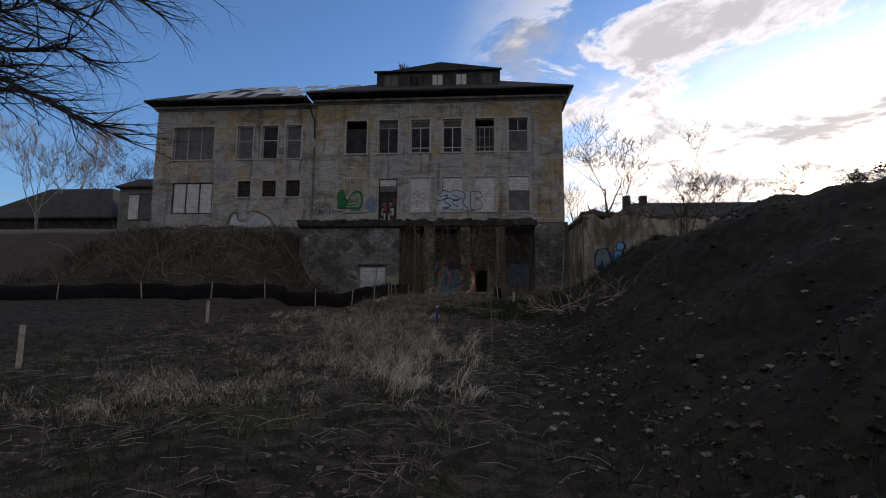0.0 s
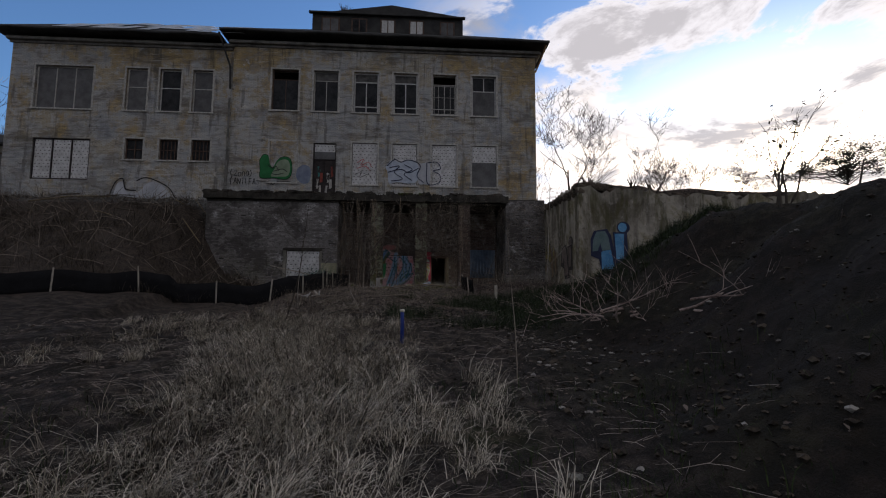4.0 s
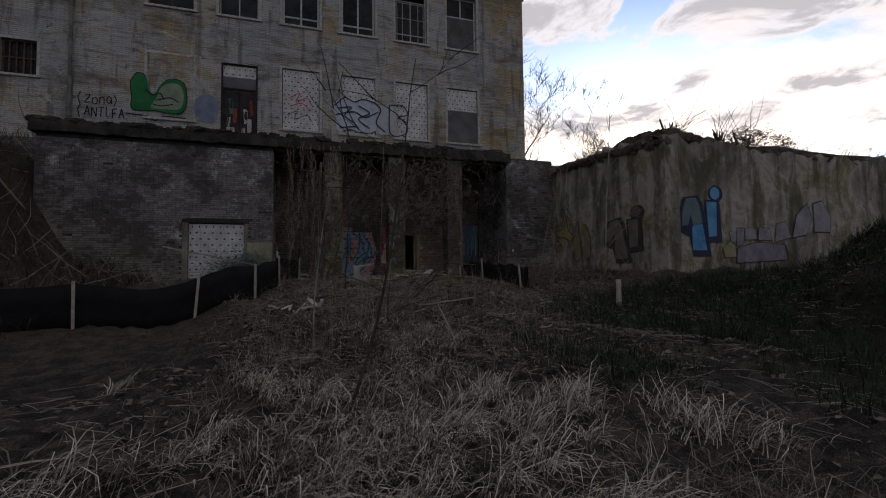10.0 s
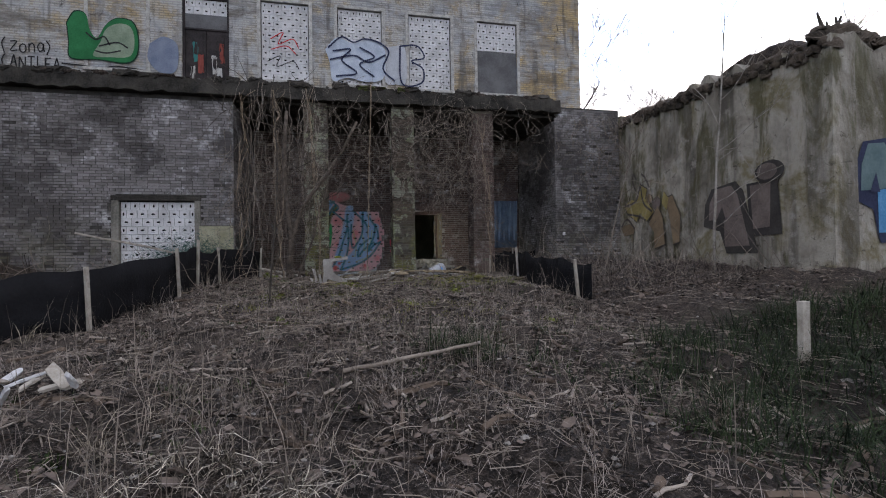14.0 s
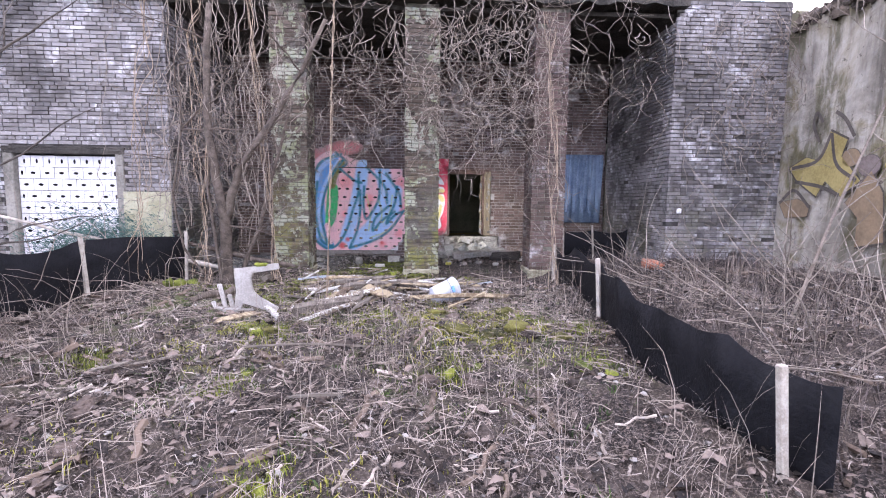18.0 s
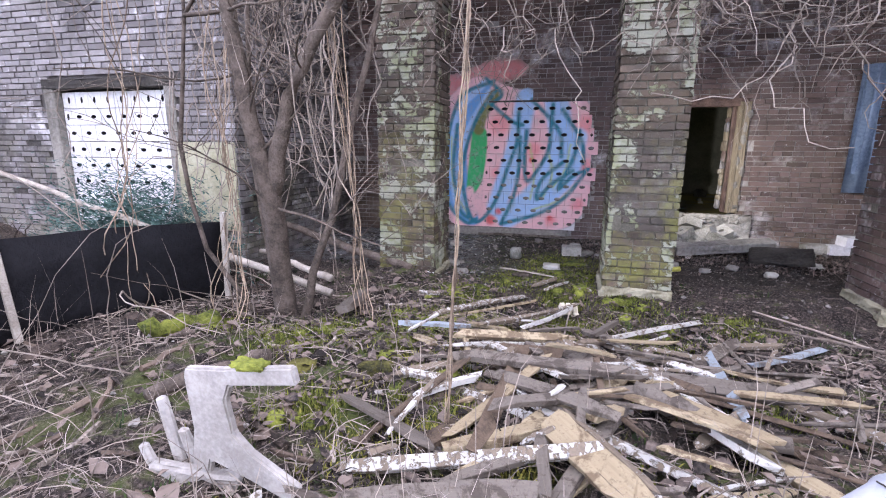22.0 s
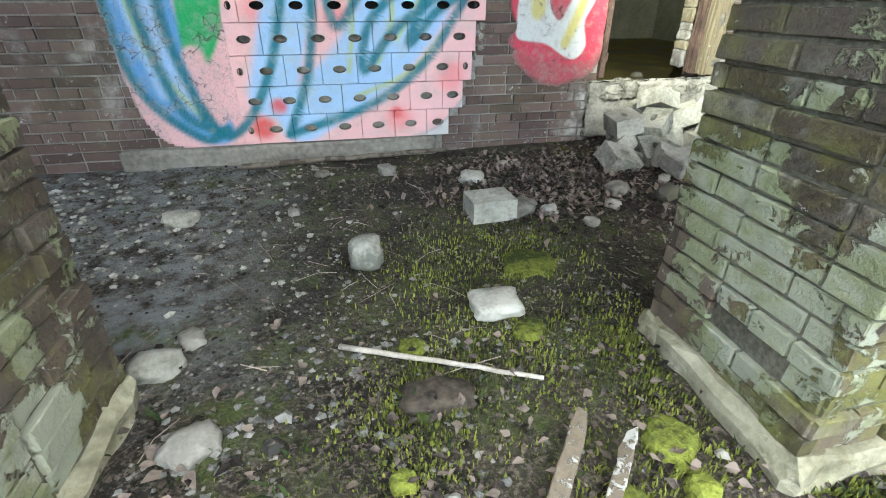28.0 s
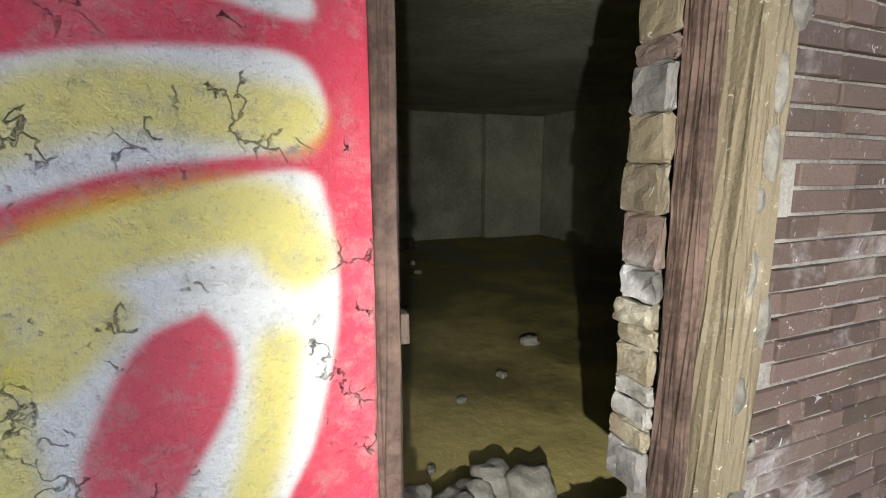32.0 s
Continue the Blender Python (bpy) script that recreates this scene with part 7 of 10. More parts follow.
CHUNK = material("rotten_bark_chunk", grained((0.022, 0.016, 0.012), (0.16, 0.12, 0.09), 9, 60, 0.006, 1.2))
CHUNK_PALE = material("bleached_wood_chip", grained((0.14, 0.115, 0.09), (0.46, 0.40, 0.34), 9, 60, 0.004, 0.9))
stuff("bark_litter", chunk_mesh("bark_litter", 620, -5.2, 4.8, 17.6, 29.6, (0.08, 0.45), (0.008, 0.028), CHUNK, 5), "dark rotten branches and bark on the rise", "bark")
stuff("wood_chips", chunk_mesh("wood_chips", 420, -5.0, 1.2, 18.5, 30.3, (0.05, 0.30), (0.005, 0.016), CHUNK_PALE, 6), "bleached wood chips and sticks on the rise", "wood chips")
# small green weeds among the litter
x, y, h, size = tufts(420, 14, -4.6, 1.0, 20.5, 31.6, 0.07, fence_gap)
n = len(x)
stuff("low_weeds", blade_mesh("low_weeds", x, y, size * RNG.uniform(0.03, 0.10, n), RNG.uniform(0.006, 0.014, n), RNG.uniform(0.4, 1.5, n), GRASS_DARK, h), "low green weeds among the litter", "weeds")
x, y, h, size = tufts(120, 30, -2.8, 1.2, 25.2, 30.2, 0.08, fence_gap)
n = len(x)
stuff("low_weeds", blade_mesh("low_weeds", x, y, size * RNG.uniform(0.015, 0.06, n), RNG.uniform(0.0025, 0.005, n), RNG.uniform(0.3, 1.6, n), material("fresh_green_blade", grained((0.03, 0.055, 0.012), (0.13, 0.19, 0.04), 3, 30, 0.0, 0.8)), h), "tufts of fresh green grass", "grass")
YELLOW_MOSS = material("yellow_green_moss", grained((0.05, 0.055, 0.010), (0.30, 0.29, 0.055), 5, 50, 0.0, 1.0))
for cx, cy, sx, sy, count in ((-1.75, 28.2, 0.45, 0.35, 5200), (-0.7, 27.2, 0.5, 0.3, 3000), (-2.5, 26.6, 0.35, 0.3, 1800), (-0.2, 26.2, 0.4, 0.35, 1800), (-3.2, 24.9, 0.4, 0.3, 1500), (-1.2, 24.2, 0.5, 0.3, 1500), (-2.1, 29.3, 0.4, 0.35, 3000), (-0.4, 26.75, 0.28, 0.22, 3200), (0.15, 26.6, 0.22, 0.2, 2200)):
    x, y = RNG.normal(cx, sx, count), RNG.normal(cy, sy, count)
    k = np.sin(x * 9 + cy) * np.sin(y * 8 + cx) + RNG.normal(0, 0.3, count) > -0.1
    x, y = x[k], y[k]
    stuff("moss", blade_mesh("moss", x, y, RNG.uniform(0.02, 0.075, len(x)), RNG.uniform(0.004, 0.009, len(x)), RNG.uniform(0.1, 1.4, len(x)), YELLOW_MOSS), "yellow-green moss and short grass between the timbers", "moss")
# clods of earth and mossy stones in the rise
def clod_mesh(name, spots, mat):
    pieces = []
    for k, (px, py, s) in enumerate(spots):
        bm = stone_bm(s, s * (0.6 + 0.35 * ((k * 7) % 5) / 4), s * 0.38, 4000 + k, 0.4, 0.34)
        a, z = k * 2.4, gz(px, py) - s * 0.12
        bm.verts.index_update()
        pieces.append(([(px + v.co.x * math.cos(a) - v.co.y * math.sin(a), py + v.co.x * math.sin(a) + v.co.y * math.cos(a), z + v.co.z) for v in bm.verts], [tuple(v.index for v in f.verts) for f in bm.faces]))
        bm.free()
    return mesh_of(name, *gather(pieces), [mat], True)


r = random.Random(83)
spots = [(r.uniform(-4.6, 0.95), r.uniform(21.5, 29.6), 0.02 + 0.075 * r.random() ** 2) for _ in range(190)]
stuff("earth_clods", clod_mesh("earth_clods", spots, material("crumbly_brown_earth", grained((0.016, 0.012, 0.009), (0.12, 0.092, 0.075), 7, 60, 0.02, 0.8), rough=0.95)), "crumbly brown clods of earth among the litter", "earth clods")
spots = [(-0.51, 27.08, 0.10), (-0.35, 26.55, 0.12), (0.17, 27.0, 0.10), (0.21, 26.55, 0.13), (-0.02, 26.46, 0.11), (-2.13, 26.74, 0.10), (0.55, 26.3, 0.09), (-2.9, 28.6, 0.09), (-2.39, 28.63, 0.10), (-0.75, 26.9, 0.08)]
stuff("mossy_clods", clod_mesh("mossy_clods", spots, material("olive_moss_crust", grained((0.022, 0.022, 0.008), (0.15, 0.14, 0.035), 9, 70, 0.02, 0.6), rough=0.95)), "moss-crusted clods before the wood heap", "mossy clods")
# bank before the wing: brown bramble and weeds
x, y = clumped(16000, -26, -8.2, 22.3, 33.3, 260, 0.4)
keep = (x < -8) & (y < 33.4) & (y > 22) & ~((x > -12.2) & (y > 30.9))
x, y = off_path(x, y, keep)
n = len(x)
stuff("bank_weeds", blade_mesh("bank_weeds", x, y, RNG.uniform(0.2, 0.75, n), RNG.uniform(0.008, 0.018, n), RNG.uniform(0.3, 1.7, n), material("dark_bramble_straw", grained((0.018, 0.014, 0.010), (0.095, 0.075, 0.055), 2, 20, 0.0, 1.1))), "dark dead weeds on the bank", "weeds")
# fallen branches and brush along the bank
r = random.Random(64)
t = []
for k in range(420):
    x, y = r.uniform(-25.5, -9.0), r.uniform(24.0, 33.0)
    if x > -12.3 and y > 30.3:
        continue
    pts, rad, _ = limb((x, y, gz(x, y) + 0.02), (r.uniform(-1, 1), r.uniform(-1, 0.4), r.uniform(0.0, 0.9)), r.uniform(0.5, 2.2), r.uniform(0.006, 0.022), r)
    t.append(tube(pts, rad, 4))
stuff("brushwood", mesh_of("brushwood", *gather(t), [TWIG]), "fallen dead branches along the bank", "brushwood")
# moss cushions
centres = [(-2.06, 29.74, 0.42), (-2.45, 29.6, 0.3), (-1.26, 30.13, 0.28), (-0.65, 30.02, 0.3), (-2.27, 29.42, 0.3), (-1.37, 30.88, 0.26), (-0.76, 30.7, 0.3), (-3.06, 29.2, 0.3), (-3.86, 29.04, 0.22), (-1.4, 29.95, 0.2), (-2.24, 30.5, 0.3), (-2.35, 29.1, 0.25), (-3.24, 28.9, 0.2), (-1.86, 31.44, 0.22), (-1.5, 31.57, 0.3), (-1.31, 32.35, 0.45), (-1.15, 31.25, 0.3), (-0.75, 30.9, 0.25), (-1.96, 31.2, 0.3), (-1.59, 32.1, 0.4), (-1.05, 31.6, 0.25), (0.35, 26.88, 0.22), (-2.12, 25.64, 0.2), (-2.15, 26.8, 0.2), (-1.06, 27.27, 0.25), (0.73, 25.9, 0.22), (-0.47, 25.83, 0.2), (0.85, 26.6, 0.2), (-2.0, 28.45, 0.3), (-2.6, 28.2, 0.2), (-0.3, 28.9, 0.3), (0.1, 30.4, 0.3), (-3.5, 26.4, 0.2), (-1.5, 24.6, 0.2), (0.2, 23.4, 0.25), (-3.0, 23.5, 0.2)]


def moss_pads():
    """Lumpy low pads with a ragged rim."""
    r_, pieces = random.Random(3), []
    for cx, cy, s in centres:
        for k in range((1 if cy > 31 else 4) if cy > 28 else 2):
            px, py, rad = cx + r_.gauss(0, s * 0.5), cy + r_.gauss(0, s * 0.5), s * r_.uniform(0.10, 0.36)
            if py > 30.93 and min(abs(px + 0.65), abs(px + 3.04)) < 0.36 and py < 31.7:
                continue
            vs, fs, rings, n_ = [(px, py, gz(px, py) + 0.02 + rad * 0.05)], [], 4, 14
            for i in range(1, rings + 1):
                for j in range(n_):
                    a = 2 * math.pi * j / n_
                    d = rad * i / rings * (1 + 0.35 * noise.noise((math.cos(a) * 1.7 + px * 9, math.sin(a) * 1.7 + py * 9, k)))
                    qx, qy = px + d * math.cos(a), py + d * math.sin(a)
                    vs.append((qx, qy, gz(qx, qy) + 0.02 + rad * 0.06 * (1 - (i / rings) ** 2) - 0.035 * (i == rings) + r_.uniform(-0.006, 0.006)))
            fs += [(0, 1 + j, 1 + (j + 1) % n_) for j in range(n_)]
            for i in range(rings - 1):
                fs += [(1 + i * n_ + j, 1 + (i + 1) * n_ + j, 1 + (i + 1) * n_ + (j + 1) % n_, 1 + i * n_ + (j + 1) % n_) for j in range(n_)]
            pieces.append((vs, fs))
    return gather(pieces)


stuff("moss", mesh_of("moss", *moss_pads(), [MOSS], True), "bright green moss pads on the ground", "moss")
pts = np.array([(RNG.normal(cx, s * 0.55), RNG.normal(cy, s * 0.55)) for cx, cy, s in centres for _ in range(int(1000 * smooth01(22, 30, cy)))])
x, y = pts.T
keep = ~((np.abs(x + 0.65) < 0.36) & (y > 30.96) & (y < 31.68)) & ~((np.abs(x + 3.04) < 0.36) & (y > 30.96) & (y < 31.68))
x, y = off_path(x, y, keep)
n = len(x)
stuff("moss", blade_mesh("moss", x, y, RNG.uniform(0.03, 0.085, n) * np.interp(y, [30.6, 31.3], [0.9, 0.2]), RNG.uniform(0.004, 0.009, n), RNG.uniform(0.0, 0.9, n), MOSS), "bright green moss tips", "moss")


def leaf_mesh(name, x, y, size, mat, lift=0.01, tilt=0.5):
    """Curled dead leaves lying about: a folded lozenge each."""
    n = len(x)
    z = ground_z(x, y) + lift + RNG.uniform(0, 0.025, n)
    h = RNG.uniform(0, 2 * math.pi, n)
    a = np.stack([np.cos(h), np.sin(h), RNG.normal(0, tilt, n) * 0.6], -1) * size[:, None]
    b = np.stack([-np.sin(h), np.cos(h), RNG.normal(0, tilt, n) * 0.6], -1) * (size * RNG.uniform(0.35, 0.7, n))[:, None]
    c = np.stack([x, y, z + size * 0.25], -1)
    up = np.zeros((n, 3))
    up[:, 2] = size * RNG.uniform(0.0, 0.5, n)
    V = np.stack([c - a, c + b + up, c + a, c - b + up, c + a * 0.45 + b * 1.15 + up * 0.6, c + a * 0.45 - b * 1.15 + up * 0.6], 1).reshape(-1, 3)
    k = np.arange(n)[:, None] * 6
    F = [tuple(q) for q in (k + np.array([0, 2, 4, 1])).tolist()] + [tuple(q) for q in (k + np.array([0, 3, 5, 2])).tolist()]
    return mesh_of(name, V.tolist(), F, [mat])


x, y = clumped(24000, -5.5, 5.3, 18, 30.9, 500, 0.4)
stuff("leaf_litter", leaf_mesh("leaf_litter", x, y, RNG.uniform(0.012, 0.036, len(x)) * np.where(RNG.random(len(x)) < 0.08, 1.7, 1), LEAF_DEAD), "dead brown leaves on the rise", "leaf litter")
x, y = clumped(9500, -1.1, 3.6, 32.4, 33.8, 70, 0.24)
keep = (y < 33.95) & (x < 3.9) & (y > 31.6) & (RNG.random(len(x)) < smooth01(31.9, 33.0, y) + 0.08)
x, y = off_path(x, y, keep)
stuff("leaf_litter", leaf_mesh("leaf_litter", x, y, RNG.uniform(0.005, 0.022, len(x)), LEAF_DEAD, tilt=1.0), "dead brown leaves drifted in the porch", "leaf litter")
x, y = clumped(2600, -3.6, 1.2, 29.2, 31.6, 80, 0.3)
stuff("leaf_litter", leaf_mesh("leaf_litter", x, y, RNG.uniform(0.008, 0.022, len(x)), LEAF_DEAD), "dead leaves before the porch", "leaf litter")


def broad_leaf(x, y, seed):
    """A curled lobed leaf, lying loose."""
    r_ = random.Random(seed)
    size, turn_, n_ = r_.uniform(0.025, 0.058), r_.uniform(0, 6.28), 15
    vs, fs = [(0, 0, size * 0.12)], []
    for k in range(n_):
        a = 2 * math.pi * k / n_
        rad = size * (0.62 + 0.38 * abs(math.cos(a * 2.5 + 0.3))) * r_.uniform(0.85, 1.1)
        vs.append((rad * math.cos(a), rad * math.sin(a) * 0.85, size * (0.35 * math.sin(a * 1.0 + turn_) ** 2 + r_.uniform(-0.08, 0.12))))
    fs = [(0, 1 + k, 1 + (k + 1) % n_) for k in range(n_)]
    z = gz(x, y) + 0.025
    c, s = math.cos(turn_), math.sin(turn_)
    return [(x + p[0] * c - p[1] * s, y + p[0] * s + p[1] * c, z + p[2]) for p in vs], fs


r = random.Random(45)
spots = [(r.uniform(-3.4, 0.2), r.uniform(29.2, 30.85)) for _ in range(80)] + [(r.uniform(-0.9, 2.6), r.uniform(32.6, 33.6)) for _ in range(90)] + [(r.uniform(-4.2, -2.0), r.uniform(27.6, 29.3)) for _ in range(70)]
stuff("leaf_litter", mesh_of("leaf_litter", *gather([broad_leaf(x, y, k) for k, (x, y) in enumerate(spots)]), [material("grey_brown_leaf", grained((0.03, 0.023, 0.018), (0.155, 0.12, 0.095), 8, 60, 0.002, 0.9), rough=0.7)]), "broad lobed dead leaves on moss and earth", "leaf litter")
x, y = clumped(3500, -9, 2, 2, 19, 200, 0.4)
stuff("leaf_litter", leaf_mesh("leaf_litter", x, y, RNG.uniform(0.015, 0.045, len(x)), LEAF_DEAD), "dead leaves under the grass", "leaf litter")


def pebble_mesh(name, x, y, size, mat, sink=0.35):
    """Broken stones: a squashed, shaken octahedron with cut corners each."""
    n = len(x)
    z = ground_z(x, y) + size * (0.5 - sink)
    base = np.array([(1, 0, 0), (0, 1, 0), (-1, 0, 0), (0, -1, 0), (0.1, 0.1, 0.75), (0, 0, -0.7), (0.75, 0.75, 0.35), (-0.75, 0.7, 0.3), (-0.7, -0.75, 0.4), (0.75, -0.7, 0.3)])
    h = RNG.uniform(0, 2 * math.pi, n)
    P = base[None] * RNG.uniform(0.6, 1.15, (n, 10, 1)) * size[:, None, None]
    X = P[..., 0] * np.cos(h)[:, None] - P[..., 1] * np.sin(h)[:, None]
    Y = P[..., 0] * np.sin(h)[:, None] + P[..., 1] * np.cos(h)[:, None]
    V = np.stack([X + x[:, None], Y + y[:, None], P[..., 2] + z[:, None]], -1).reshape(-1, 3)
    tri = np.array([(0, 6, 4), (6, 1, 4), (1, 7, 4), (7, 2, 4), (2, 8, 4), (8, 3, 4), (3, 9, 4), (9, 0, 4), (0, 5, 6), (6, 5, 1), (1, 5, 7), (7, 5, 2), (2, 5, 8), (8, 5, 3), (3, 5, 9), (9, 5, 0)])
    F = (np.arange(n)[:, None, None] * 10 + tri[None]).reshape(-1, 3)
    return mesh_of(name, V.tolist(), [tuple(q) for q in F.tolist()], [mat])


RUBBLE_DARK = material("earthy_rubble", grained((0.014, 0.011, 0.008), (0.085, 0.068, 0.052), 5, 40, 0.006, 1.2), rough=0.95)
RUBBLE = material("mixed_rubble", grained((0.07, 0.062, 0.055), (0.34, 0.32, 0.29), 5, 40, 0.006, 1.0), rough=0.95)
x = np.concatenate([RNG.uniform(0.4, 9, 4200), RNG.normal(2.0, 1.2, 2200)])
y = np.concatenate([RNG.uniform(-2, 21, 4200), RNG.uniform(1, 16, 2200)])
keep = x > 0.6
x, y = off_path(x, y, keep)
pale = RNG.random(len(x)) < 0.07
stuff("rubble_stones", pebble_mesh("rubble_stones", x[pale], y[pale], RNG.uniform(0.02, 0.06, pale.sum()), RUBBLE), "pale broken stones on the earth heap", "rubble")
stuff("rubble_stones", pebble_mesh("rubble_stones", x, y, RNG.uniform(0.010, 0.032, len(x)) * np.where(RNG.random(len(x)) < 0.08, 2.2, 1), RUBBLE_DARK), "small broken stones on the earth heap", "rubble")
x, y = RNG.uniform(-4.5, 3.8, 16000), RNG.uniform(31.2, 33.95, 16000)
stuff("grit", pebble_mesh("grit", x, y, RNG.uniform(0.002, 0.010, len(x)) * np.where(RNG.random(len(x)) < 0.06, 1.8, 1), material("dusty_grit", grained((0.018, 0.017, 0.013), (0.20, 0.185, 0.16), 5, 40, 0.004, 1.4), rough=0.95), 0.1), "grit and crumbs of brick on the porch floor", "grit")
x, y = clumped(1800, -4.8, 4.5, 20, 31, 160, 0.4)
stuff("rubble_stones", pebble_mesh("rubble_stones", x, y, RNG.uniform(0.006, 0.03, len(x)), RUBBLE), "stones and brick bits among the stems", "rubble")
x, y = clumped(900, -5.0, -2.2, 32.2, 33.95, 20, 0.3)
keep = (y < 33.95) & (x > -5.1)
x, y = off_path(x, y, keep)
stuff("rubble_stones", pebble_mesh("rubble_stones", x, y, RNG.uniform(0.004, 0.022, len(x)), GREY_BLOCK, 0.2), "pale mortar crumbs along the wall", "rubble")


# crumbled plaster, chips and leaves over the porch floor
x, y = RNG.normal(-2.35, 0.5, 420), RNG.normal(31.45, 0.32, 420)
k = (x > -2.68) & (x < -1.0) & (y > 30.9) & (y < 32.6)
PLASTER_CHIP = material("crumbled_plaster_chip", grained((0.035, 0.034, 0.03), (0.22, 0.215, 0.20), 9, 60, 0.004, 1.1))
stuff("plaster_chips", pebble_mesh("plaster_chips", x[k], y[k], RNG.uniform(0.005, 0.020, k.sum()) * np.where(RNG.random(k.sum()) < 0.07, 1.9, 1.0), PLASTER_CHIP), "crumbled grey plaster chips on the porch floor", "plaster chips")
x, y = RNG.normal(-0.75, 0.55, 1500), RNG.normal(33.2, 0.33, 1500)
k = (y < 33.85) & (y > 32.2) & (x < 0.5)
stuff("leaf_litter", leaf_mesh("leaf_litter", x[k], y[k], RNG.uniform(0.010, 0.026, k.sum()), LEAF_DEAD, tilt=0.9), "dead leaves swept against the infill wall", "leaf litter")
# thin sticks lying criss-cross over the rise
def stick_mesh(name, x, y, length, rad, mat):
    n = len(x)
    h = RNG.uniform(0, 2 * math.pi, n)
    up = RNG.normal(0.04, 0.10, n)
    d = np.stack([np.cos(h), np.sin(h), up], -1) * (length / 2)[:, None]
    c = np.stack([x, y, ground_z(x, y) + 0.02 + np.abs(up) * length * 0.5], -1)
    s = np.stack([-np.sin(h), np.cos(h), np.zeros(n)], -1) * rad[:, None]
    k = np.zeros((n, 3))
    k[:, 2] = rad * 1.7
    bow = np.stack([RNG.normal(0, 0.07, n), RNG.normal(0, 0.07, n), RNG.uniform(0, 0.08, n)], -1) * length[:, None]
    rows = [np.stack([p - s, p + s, p + k], 1) for p in (c - d, c + bow, c + d)]
    V = np.concatenate(rows, 1).reshape(-1, 3)
    F = []
    for a in (0, 3):
        for i in range(3):
            j = (i + 1) % 3
            F.append((a + i, a + j, a + 3 + j, a + 3 + i))
    F = (np.arange(n)[:, None, None] * 9 + np.array(F)[None]).reshape(-1, 4)
    return mesh_of(name, V.tolist(), [tuple(q) for q in F.tolist()], [mat])


x, y = clumped(9000, -5.2, 5.2, 18.5, 30.4, 300, 0.5)
keep = (y < 30.6) & ~((x > 1.0) & (x < 1.75) & (y > 24))
x, y = off_path(x, y, keep)
stuff("twig_litter", stick_mesh("twig_litter", x, y, RNG.uniform(0.06, 0.32, len(x)), RNG.uniform(0.0008, 0.0028, len(x)), TWIG), "grey twigs lying criss-cross on the rise", "twigs")
x, y = clumped(2600, -9, 1.5, 3, 19, 160, 0.5)
stuff("twig_litter", stick_mesh("twig_litter", x, y, RNG.uniform(0.1, 0.5, len(x)), RNG.uniform(0.001, 0.003, len(x)), TWIG_PALE), "bleached stems lying in the grass", "twigs")
x, y = RNG.uniform(-2.8, 3.6, 330), RNG.uniform(31.4, 33.8, 330)
stuff("twig_litter", stick_mesh("twig_litter", x, y, RNG.uniform(0.04, 0.24, len(x)), RNG.uniform(0.0006, 0.0018, len(x)), TWIG), "straws on the porch floor", "twigs")


# ---- trees, vines, saplings ----
def grow(pieces, start, way, length, radius, depth, r, kids=4, spread=0.9, bend=0.22, sides=(7, 5, 4, 3, 3), level=0, up=0.25, least=0.006):
    pts, rad, d = limb(start, way, length, radius, r, bend)
    pieces[min(level, 2)].append(tube(pts, rad, sides[min(level, 4)], False))
    if depth == 0:
        return
    for k in range(kids):
        f = r.uniform(0.35, 1.0)
        i = min(int(f * (len(pts) - 1)), len(pts) - 2)
        p = pts[i].lerp(pts[i + 1], f * (len(pts) - 1) - i)
        side = Vector((r.uniform(-1, 1), r.uniform(-1, 1), r.uniform(-0.4, 1))).normalized()
        grow(pieces, p, d * (1 - spread * 0.5) + side * spread + Vector((0, 0, up)), length * r.uniform(0.5, 0.75), max(rad[i] * 0.62, least), depth - 1, r, kids, spread, bend, sides, level + 1, up, least)


def bare_tree(name, label, base, height, radius, seed, depth=4, kids=4, lean=(0, 0, 1), bark=None, spread=0.9, up=0.3, least=0.02):
    r = random.Random(seed)
    t = thing(name, label, "tree", at=base)
    pieces = [[], [], []]
    grow(pieces, (0, 0, -0.3), lean, height * 0.55, radius, depth, r, kids, spread, 0.16, up=up, least=least)
    part("trunk", mesh_of("trunk", *gather(pieces[0]), [bark or BARK], True), None, t)
    tagged(part("limb_mass", mesh_of("limb_mass", *gather(pieces[1]), [bark or BARK], True), None, t), kind="stuff")
    tagged(part("crown", mesh_of("crown", *gather(pieces[2]), [bark or BARK]), None, t, "fine bare twigs"), kind="stuff")
    return t


BARK_DARK = material("dark_bark", grained((0.03, 0.026, 0.022), (0.09, 0.075, 0.06), 6, 40, 0.01))
BARK_PALE = material("pale_birch_bark", grained((0.16, 0.14, 0.12), (0.42, 0.39, 0.35), 4, 40, 0.005))
bare_tree("bare_tree", "tall bare tree behind the house", (14.6, 51, 6.2), 15.0, 0.26, 4, 5, 4, (0.06, 0, 1), BARK_DARK, 0.95, 0.3, 0.018)
bare_tree("bare_tree", "slender bare tree before the far roof", (26.5, 58, 5), 14.5, 0.22, 9, 5, 4, (0.02, 0, 1), BARK_DARK, 0.95, 0.3, 0.02)
bare_tree("bare_tree", "broad bare tree on the skyline", (43, 61.5, 6), 15.5, 0.2, 14, 5, 4, (0, 0, 1), BARK_DARK, 1.0, 0.25, 0.018)
bare_tree("bare_tree", "bare tree close to the corner of the house", (11.4, 52, 6.2), 10.5, 0.16, 19, 4, 4, (-0.05, 0, 1), BARK_DARK, 0.8, 0.35, 0.014)


